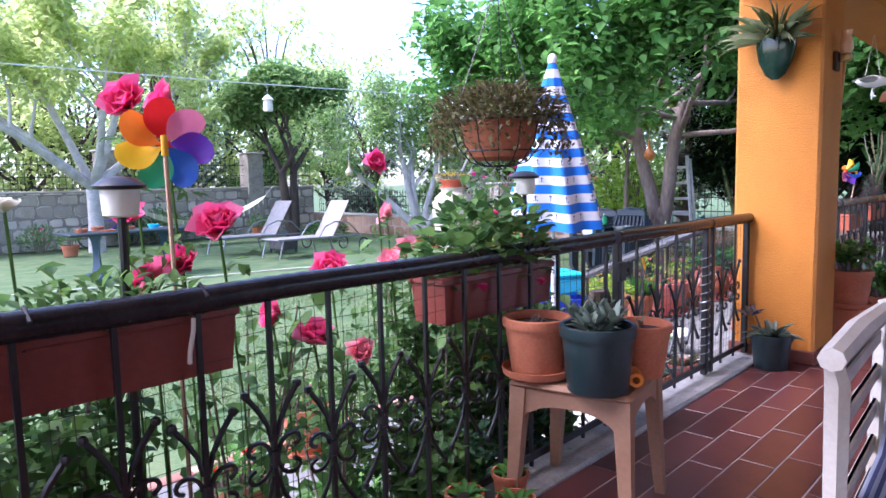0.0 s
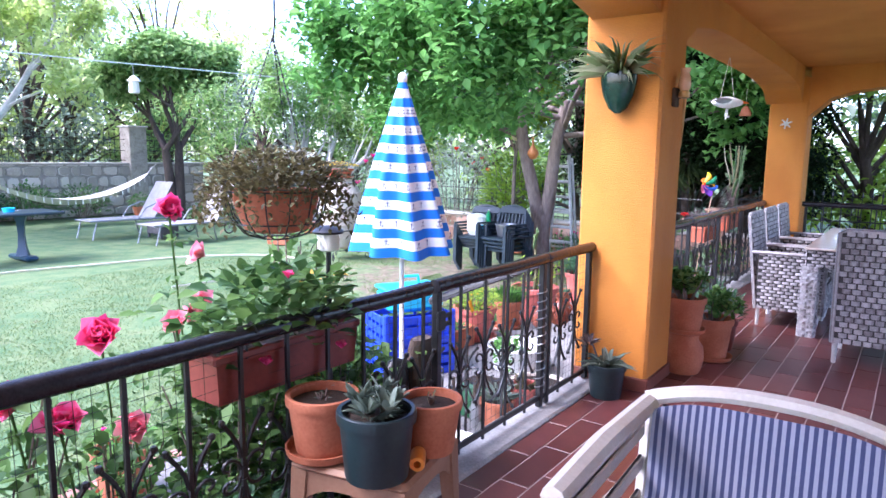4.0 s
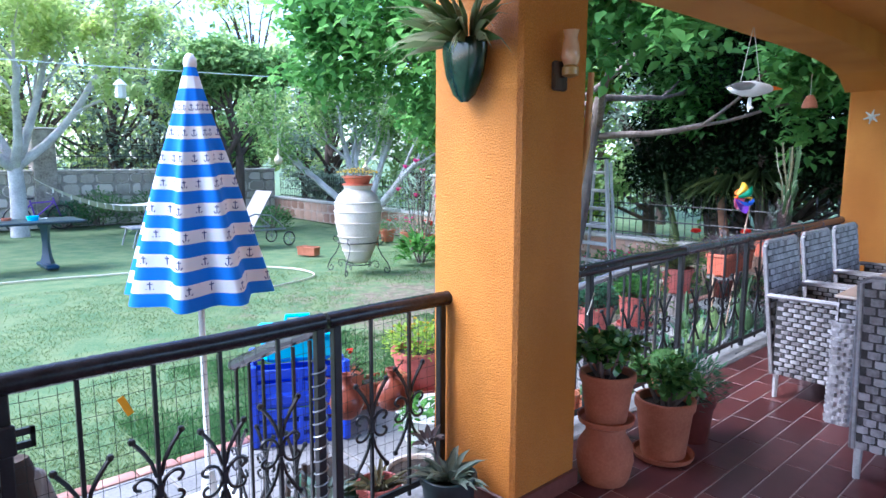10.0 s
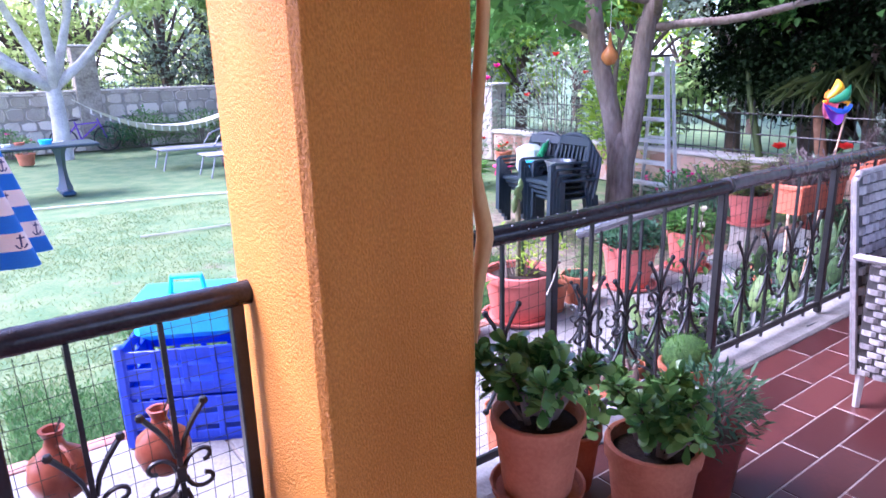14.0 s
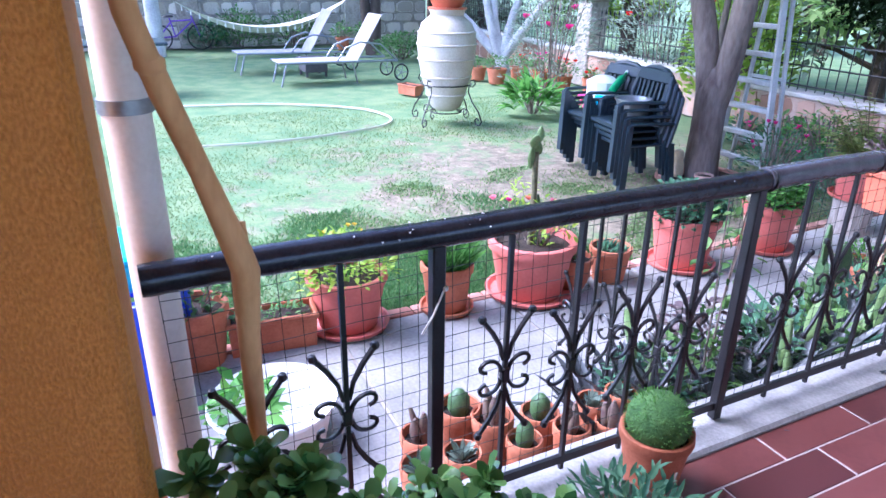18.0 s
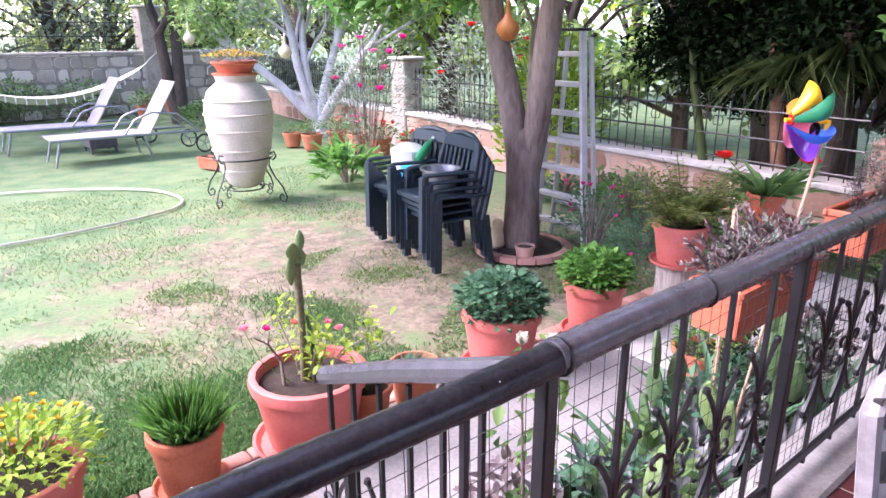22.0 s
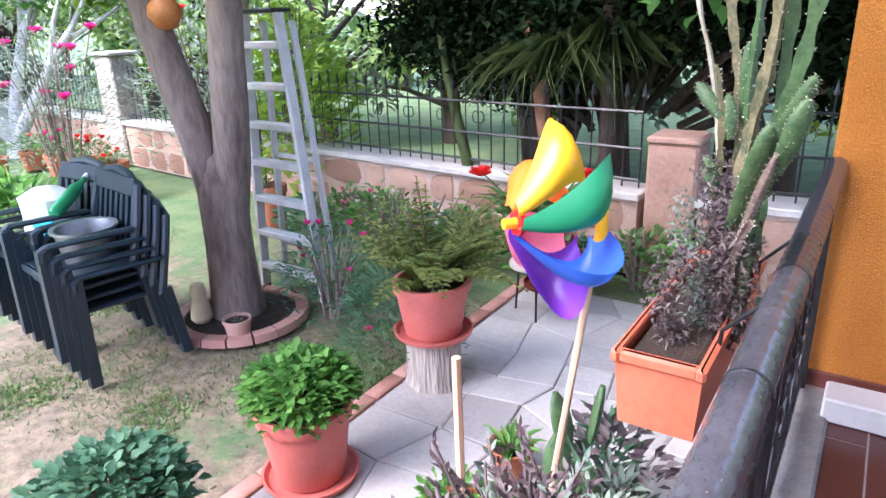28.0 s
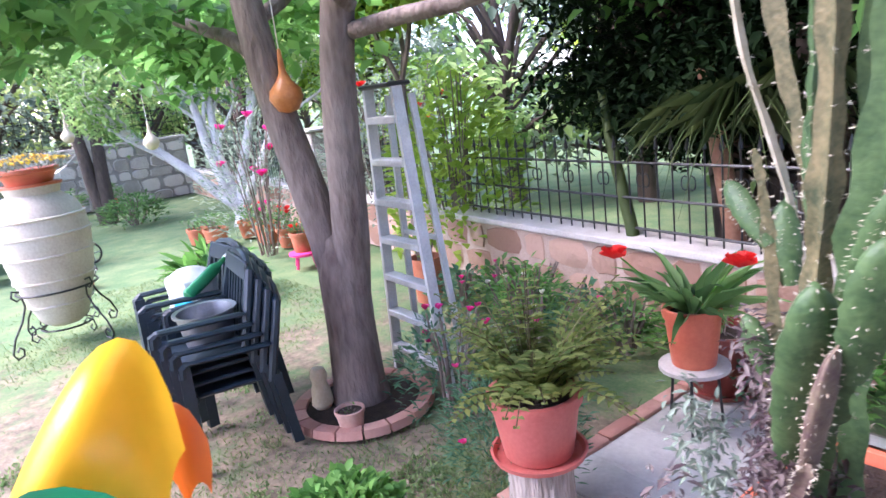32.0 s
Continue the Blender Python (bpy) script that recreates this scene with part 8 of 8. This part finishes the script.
# bowl of flowers on the clay jar
jf = thing("flower_bowl", "terracotta bowl of yellow flowers on the clay jar", "flower bowl", (-8.35, 8.76, G + 1.470))
jf.scale = (1.05, 1.05, 1.05)
part("bowl", MB().lathe([(0.15, 0), (0.17, 0.01), (0.22, 0.11), (0.25, 0.125), (0.25, 0.15), (0.21, 0.14)], 24), M_PLASTIC, jf)
part("rim", MB().lathe([(0.21, -0.002), (0.245, 0.0), (0.245, 0.022), (0.2, 0.022)], 24), M_PLASTIC, jf)
part("foliage", dome(700, 0.33, 0.14, 0.05, 0.3, 0.13), L_GREY, jf)
for k in range(90):
    a, q = k * 2.4, 0.33 * math.sqrt((k + 1) / 90)
    part("flower", blossom((q * math.cos(a), q * math.sin(a), 0.275 - 0.22 * q), 0.034, 7, k), P_YELLOW, jf)

# ---- beds, pots and shrubs along the garden walls ----
potted("terracotta pot of pink geraniums by the wall", -10.50, 11.75, G, 0.2, 0.3, M_TERRA, L_MID, "bush", 0.28, 0.32, False, 0.06, 260, (P_MAGENTA, 6, 0.06), seed=81)
potted("terracotta pot of red geraniums by the wall", -9.90, 11.80, G, 0.18, 0.28, M_TERRA, L_MID, "bush", 0.25, 0.3, False, 0.06, 220, (P_RED, 6, 0.06), seed=82)
potted("terracotta pot of leafy plants under the pruned tree", -11.15, 11.20, G, 0.19, 0.28, M_TERRA, L_MID, "bush", 0.24, 0.28, False, 0.06, 200, seed=83)
potted("terracotta pot of leafy plants under the pruned tree", -11.70, 11.10, G, 0.17, 0.25, M_TERRA, L_MID, "sparse", 0.2, 0.2, False, 0.06, 80, seed=84)
potted("terracotta pot of red flowers under the pruned tree", -11.30, 11.78, G, 0.18, 0.27, M_TERRA, L_MID, "bush", 0.24, 0.26, False, 0.06, 200, (P_RED, 4, 0.05), seed=85)
potted("terracotta pot of shrub by the hammock tree", -17.97, 10.39, G, 0.2, 0.32, M_TERRA, L_MID, "bush", 0.3, 0.4, False, 0.09, 200, seed=86)
potted("terracotta pot of shrub by the stone wall", -18.43, 11.21, G, 0.2, 0.32, M_TERRA, L_MID, "bush", 0.3, 0.4, False, 0.09, 200, seed=87)
potted("small terracotta pot by the whitewashed tree", -17.27, 4.90, G, 0.2, 0.26, M_TERRA, L_MID, "bush", 0.22, 0.4, False, 0.08, 160, seed=88)
potted("terracotta pot with a young shrub by the low wall", -6.11, 11.42, G, 0.16, 0.42, M_TERRA, L_LIME, "sparse", 0.25, 0.4, False, 0.09, 120, seed=89)
trough("planter_box", "terracotta trough on the lawn near the jar", -10.60, 9.20, G, 0.42, 0.2, 0.17, 20, M_TERRA)


def shrub(label, x, y, r, h, leaf, n, size, flowers=None, seed=1, z=G, aspect=0.5):
    b = thing("shrub", label, "shrub", (x, y, z))
    ss, mb = random_stems(14, r, h, 0, seed, 0.012)
    part("stem_growth", mb, M_BARK, b)
    part("foliage", dome(n, r, h, size, aspect, 0.0), leaf, b)
    if flowers:
        fm, k, fr = flowers
        rr = random.Random(seed)
        for q in range(k):
            a, w = rr.uniform(0, 6.28), r * rr.uniform(0.2, 1.0)
            part("flower", blossom((w * math.cos(a), w * math.sin(a), h * rr.uniform(0.55, 1.08)), fr, 12, q), fm, b)


shrub("clump of broad bright green leaves on the lawn", -8.40, 10.22, 0.34, 0.50, L_HERB, 160, 0.28, None, 1, aspect=0.28)
shrub("tall grey-leaved oleander with red flowers by the low wall", -9.70, 11.40, 0.75, 2.0, L_OLIVE, 1700, 0.09, (P_MAGENTA, 9, 0.10), 2, aspect=0.25)
shrub("grey-green shrub by the low wall", -8.47, 12.71, 0.9, 2.3, L_OLIVE, 2200, 0.10, (P_RED, 5, 0.09), 3, aspect=0.3)
shrub("bright lime shrub behind the ladder", -6.76, 12.42, 0.7, 2.1, L_LIME, 1300, 0.14, None, 4, aspect=0.55)
shrub("rounded dark green shrub by the far wall", -15.41, 11.04, 0.6, 0.6, L_MID, 900, 0.10, None, 5)
shrub("dark green ivy against the stone wall", -19.18, 7.89, 0.7, 1.0, L_MID, 1100, 0.10, None, 6)
shrub("dark green ivy against the stone wall", -19.12, 2.80, 0.8, 1.1, L_MID, 1100, 0.10, None, 7)
for k, y in enumerate((-2.6, 0.4, 1.9, 7.1, 9.3)):
    shrub("dark green climbing plant against the stone wall", -19.1 - 0.1 * (k % 2), y, 0.55 + 0.15 * (k % 3), 0.7 + 0.25 * (k % 3), (L_MID, L_BLUEGREEN)[k % 2], 800, 0.10, None, 60 + k)
shrub("purple flowering shrub beside the stone wall", -18.82, 4.69, 0.5, 0.7, L_MID, 600, 0.08, (P_MAGENTA, 5, 0.05), 8)
for k in range(9):
    shrub("low green border plant along the wall", -5.7 + 0.435 * k, 11.47 + 0.12 * (k % 2), 0.26, 0.34 + 0.1 * (k % 3), (L_BLUEGREEN, L_MID, L_HERB)[k % 3], 240, 0.08, (P_MAGENTA, 3, 0.035) if k in (0, 1, 3) else None, 20 + k)
shrub("wild pink-flowered bush by the ladder", -4.26, 10.20, 0.34, 0.62, L_BLUEGREEN, 700, 0.06, (P_MAGENTA, 7, 0.04), 40, aspect=0.3)
shrub("white-flowered bush behind the ladder", -4.08, 10.76, 0.35, 0.75, L_MID, 600, 0.06, (P_WHITE, 8, 0.03), 41, aspect=0.3)

ps = thing("plant_stool", "low bright pink plastic stool under a flower pot", "stool", (-8.55, 11.37, G))
M_HOTPINK = plain("hot_pink_plastic", (0.80, 0.05, 0.22))
part("seat", MB().lathe([(0.17, 0.15), (0.19, 0.16), (0.19, 0.185), (0.16, 0.195), (0.002, 0.195)], 18), M_HOTPINK, ps)
for k in range(4):
    part("leg", MB().tube([(0.12 * math.cos(k * 1.571 + 0.4), 0.12 * math.sin(k * 1.571 + 0.4), 0.16), (0.16 * math.cos(k * 1.571 + 0.4), 0.16 * math.sin(k * 1.571 + 0.4), 0.0)], 0.018, 6), M_HOTPINK, ps)
potted("terracotta pot of red geranium on the pink stool", -8.55, 11.37, G + 0.195, 0.15, 0.24, M_TERRA, L_MID, "bush", 0.15, 0.16, False, 0.05, 120, (P_RED, 4, 0.05), seed=90)
for k, (y, z) in enumerate(((2.02, 0.98), (2.12, 0.90), (2.32, 0.93))):
    yr = thing("rose_shoot", "thin rose shoot with yellowing orange leaves", "plant", (-1.95 - 0.05 * k, y, G), 60 * k, "yellowing rose shoots")
    h = z - G
    part("stem", MB().tube([(0, 0, 0), (0.02, 0.01, h * 0.5), (0.0, 0.0, h)], [0.006, 0.004, 0.002], 5), M_BARK, yr)
    part("foliage", foliage([(0.01, 0.0, h * u) for u in (0.55, 0.68, 0.8, 0.92, 1.0)], 5, 0.06, 0.075, 0.6), leafmat("yellowing_leaf", (0.50, 0.24, 0.03), (0.70, 0.46, 0.08)), yr)
wb = thing("white_rose_bush", "thin rose bush with white buds outside the railing", "bush", (-1.87, 6.85, G))
wst = [(0.0, -0.04, 1.10), (0.0, 0.08, 1.06), (-0.04, 0.14, 0.95)]
part("stem_growth", stems([[(0, 0, 0), (c[0] * 0.4, c[1] * 0.4, 0.6), c] for c in wst], 0.006), M_BARK, wb)
part("foliage", foliage([Vector(c) * u for c in wst for u in (0.4, 0.55, 0.7, 0.85, 0.95)], 6, 0.09, 0.055, 0.6), L_ROSE, wb)
for c in wst:
    part("flower", blossom(c, 0.04, 14, 3, 1.2), P_WHITE, wb)

# yucca and leaning bare trunks against the low fence
yu = thing("yucca", "yucca with strap leaves and a leaning trunk by the fence", "yucca", (-3.76, 12.38, G))
part("trunk", MB().tube([(0.25, -0.1, 0), (0.08, 0.0, 0.6), (-0.15, 0.05, 1.8)], [0.09, 0.075, 0.06], 9), mat("orange_bark", (0.22, 0.10, 0.06), (0.36, 0.19, 0.12), 0.9, scale=6, fine=30, bump=0.8, dist=0.01), yu, smooth=60)
part("trunk", MB().tube([(0.5, -0.1, 0), (0.55, 0.05, 0.8), (0.5, 0.1, 2.0)], [0.08, 0.07, 0.06], 9), M_BARKDK, yu, smooth=60)
for c in ((-0.15, 0.05, 1.55), (0.5, 0.1, 1.70), (0.2, -0.1, 1.6)):
    v, q = spikes(75, 0.5, 0.016, 0, 0.5, 0.03, 1.6)
    part("foliage", (v + np.array(c), q), leafmat("yucca_leaf", (0.03, 0.055, 0.018), (0.11, 0.15, 0.05)), yu)
lt_ = thing("leaning_trunk", "bare orange-brown leaning trunk by the fence", "trunk", (-4.49, 12.13, G))
part("trunk", MB().tube([(0.30, -0.1, 0), (0.12, 0.0, 0.7), (-0.10, 0.1, 1.3), (-0.25, 0.2, 1.75)], [0.055, 0.05, 0.045, 0.03], 9), yu.children[0].data.materials[0], lt_, smooth=60)

# washing line and lantern
solo("washing_line", MB().tube([(-9.3 + 0.1 * k, -4.0 + 2.9 * k, 2.68 + 0.06 * k - 0.12 * math.sin(math.pi * k / 6)) for k in range(7)], 0.008, 5), M_WHITE, "thin white washing line across the garden", "line")
ln_ = thing("lantern", "small white lantern hanging on the washing line", "lantern", (-8.98, 5.29, 2.35))
part("body", MB().lathe([(0.07, 0), (0.075, 0.02), (0.07, 0.15), (0.075, 0.17)], 8), M_GLASSW, ln_)
part("roof", MB().lathe([(0.10, 0.17), (0.05, 0.22), (0.01, 0.25)], 8), M_WHITE, ln_)
part("hook", MB().tube([(0, 0, 0.24), (0, 0, 0.40)], 0.006, 4), M_STEEL, ln_)

# pots and dishes on the garden table
for k, (dx, dy, r, h, m_) in enumerate(((0.1, -0.7, 0.10, 0.14, M_TERRA), (-0.15, -0.35, 0.11, 0.15, M_TERRA), (0.15, 0.0, 0.07, 0.12, M_WHITE), (-0.1, 0.2, 0.08, 0.12, M_TERRA), (0.1, 0.55, 0.10, 0.15, M_CYAN), (-0.2, 0.75, 0.09, 0.08, M_WHITE), (0.2, -0.3, 0.12, 0.10, M_TERRA))):
    d = thing("table_pot", "pot standing on the garden table", "pot", (-12.45 + dx, 4.30 + dy, G + 0.7575), 0, "pots on the garden table")
    rim_pot(d, r, h, m_, soil=k < 2, n=16)

# bicycle against the stone wall
bi = thing("bicycle", "purple bicycle leaning on the stone wall", "bicycle", (-18.90, 6.39, G), 90)
for x in (-0.5, 0.5):
    part("wheel", MB().tube([(x + 0.31 * math.cos(a), 0, 0.33 + 0.31 * math.sin(a)) for a in np.linspace(0, 2 * math.pi, 25)], 0.02, 6), M_IRON, bi)
M_PURP = plain("purple_paint", (0.16, 0.06, 0.40))
for a, b in (((-0.5, 0.33), (-0.1, 0.35)), ((-0.1, 0.35), (-0.2, 0.8)), ((-0.2, 0.72), (0.32, 0.75)), ((-0.1, 0.35), (0.34, 0.72)), ((0.32, 0.85), (0.5, 0.33)), ((-0.5, 0.33), (-0.18, 0.7))):
    part("tube", MB().tube([(a[0], 0, a[1]), (b[0], 0, b[1])], 0.02, 6), M_PURP, bi)
part("saddle", MB().box((-0.22, 0, 0.84), (0.24, 0.12, 0.05), bevel=0.02), M_IRON, bi)
part("handlebar", MB().tube([(0.25, -0.25, 0.95), (0.32, 0, 0.92), (0.25, 0.25, 0.95)], 0.014, 6), M_STEEL, bi)

# ---- net tied to the railing ----
def net(y0, y1, z0=0.06, z1=0.88, step=0.05):
    mb, x = MB(), RX - 0.035
    y = y0
    while y <= y1:
        mb.tube([(x + 0.006 * math.sin(y * 9), y, z0), (x, y + 0.008, (z0 + z1) / 2), (x, y, z1)], 0.0011, 3)
        y += step
    z = z0
    while z <= z1:
        mb.tube([(x + 0.004 * math.sin(k * 1.3), y0 + (y1 - y0) * k / 24, z + 0.004 * math.sin(k * 2.1 + z * 40)) for k in range(25)], 0.0011, 3)
        z += step
    solo("bird_net", mb, M_NET, "thin dark plastic net tied behind the railing", "net", "stuff", smooth=None)


net(-0.6, 4.18)
net(4.72, 10.05)

# ---- path slabs, flagstones and edging ----
rr = random.Random(49)
y = -4.6
while y < 8.6:
    L = rr.uniform(0.95, 1.15)
    part("slab", MB().box((-2.49, y + L / 2, G - 0.045), (1.73, L - 0.02, 0.09), bevel=0.008), M_PAVE, pave)
    y += L
gx, gy = np.linspace(-3.345, -1.65, 6), np.linspace(y, 11.35, 9)
jit = {(i, j): (gx[i] + (0 if i in (0, 5) else rr.uniform(-0.09, 0.09)), gy[j] + (0 if j in (0, 8) else rr.uniform(-0.09, 0.09))) for i in range(6) for j in range(9)}
for i in range(5):
    for j in range(8):
        q = [Vector((*jit[k], 0)) for k in ((i, j), (i + 1, j), (i + 1, j + 1), (i, j + 1))]
        c = sum(q, Vector()) / 4
        q = [c + (p - c) * 0.986 for p in q]
        zt = G + rr.uniform(-0.004, 0.004)
        part("flagstone", MB().add([(p.x, p.y, G - 0.06) for p in q] + [(p.x, p.y, zt - 0.006) for p in q] + [tuple((c + (p - c) * 0.95)[:2]) + (zt,) for p in q],
                                   [(0, 1, 5, 4), (1, 2, 6, 5), (2, 3, 7, 6), (3, 0, 4, 7), (4, 5, 9, 8), (5, 6, 10, 9), (6, 7, 11, 10), (7, 4, 8, 11), (8, 9, 10, 11)]), M_FLAG, pave, smooth=None)
em = MB().box((0, 0, -0.03), (0.09, 0.235, 0.085), bevel=0.008).mesh("edging_brick", 40)
em.materials.append(bkm.materials[0])
for k in range(53):
    part("edging_brick", em, None, pave).location = (-3.40 + rr.uniform(-0.006, 0.006), -1.0 + 0.245 * k - 0.12, G + 0.0)

# ---- grass ----
n = 110000
gx = -3.47 - 6.6 * rng.random(n) ** 1.7
gy = rng.uniform(1.5, 11.0, n)
cl = np.sin(gx * 2.3 + 1.3 * np.sin(gy * 1.7)) + np.sin(gy * 2.9 + 1.1 * np.sin(gx * 2.2)) + 0.6 * np.sin(gx * 7.1 + gy * 5.3)
far_ = np.hypot(gx + 5.1, gy - 8.7)
keep = (cl + rng.normal(size=n) * 0.8) > (1.1 - 0.42 * np.minimum(far_, 5.5))
p = np.stack([gx, gy, np.full(n, G - 0.03)], 1)[keep]
n = len(p)
d = unit(n) * 0.9 + np.array([0, 0, 0.8])
lawn = part("grass", kites(p, d, unit(n), 0.018 + 0.028 * rng.random(n) ** 1.5, 0.007, 0.25), L_GRASS)
tagged(lawn, "short worn lawn grass in tufts", "grass", "", "stuff")
n = 44000
cx = np.stack([rng.uniform(-6.0, -3.5, n), rng.uniform(5.6, 9.9, n)], 1)
wv = np.sin(cx[:, 0] * 6.1 + 2 * np.sin(cx[:, 1] * 2.3)) + np.sin(cx[:, 1] * 5.3 + 2 * np.sin(cx[:, 0] * 3.1)) + rng.normal(size=n) * 0.35
cx = cx[wv > np.where((cx[:, 1] < 7.75) & (cx[:, 0] > -4.3), -0.7, 0.95)]
n = len(cx)
p = np.stack([cx[:, 0], cx[:, 1], np.full(n, G - 0.03)], 1)
tuft = part("weeds", kites(p, unit(n) * 0.8 + np.array([0, 0, 0.5]), unit(n), 0.018 + 0.022 * rng.random(n), 0.015, 0.2), leafmat("weed_leaf", (0.13, 0.23, 0.085), (0.28, 0.38, 0.16), leafy=0.5))
tagged(tuft, "tufts of broad-leaved weeds on bare earth", "weeds", "", "stuff")

n = 42000
lx = -3.46 - 1.9 * rng.random(n) ** 1.4
ly = rng.uniform(3.6, 7.9, n)
ok = (np.sin(lx * 3.3 + 2 * np.sin(ly * 2.1)) + 0.8 * np.sin(ly * 4.3) + rng.normal(size=n) * 0.6) > (-1.4 + 1.3 * np.abs(lx + 3.46) + 0.9 * np.maximum(0, ly - 6.9))
p = np.stack([lx, ly, np.full(n, G - 0.03)], 1)[ok]
n = len(p)
lush = part("grass", kites(p, unit(n) * 0.7 + np.array([0, 0, 0.9]), unit(n), 0.03 + 0.035 * rng.random(n), 0.008, 0.25), leafmat("lush_grass_blade", (0.06, 0.17, 0.055), (0.15, 0.29, 0.10), leafy=0.5))
tagged(lush, "longer lush green grass along the path edge", "grass", "", "stuff")

# ---- terrace tiles ----
TW, TL = 0.1535, 0.455
tm = MB().box((0, 0, -0.006), (TW - 0.007, TL - 0.007, 0.012), bevel=0.002).mesh("tile")
tm.materials.append(M_TILE)
rest = MB()
for i in range(32):
    x = -1.40 + TW * (i + 0.5)
    for j in range(-28, 10):
        y = 7.025 - (i % 3) * TL * 2 / 3 + TL * (j + 0.5)
        lo, hi = max(y - TL / 2, -5.28) + 0.0035, min(y + TL / 2, 10.78) - 0.0035
        if hi - lo < 0.03:
            continue
        if hi - lo < TL - 0.02:
            rest.box((x, (lo + hi) / 2, -0.006), (TW - 0.007, hi - lo, 0.012))
        elif i < 12 and 0.0 < y:
            part("tile", tm, None, slab).location = (x, y, 0.0)
        else:
            rest.box((x, y, -0.006), (TW - 0.007, TL - 0.007, 0.012))
tagged(part("tiles", rest, M_TILES, slab, "red-brown floor tiles", smooth=None), kind="stuff")
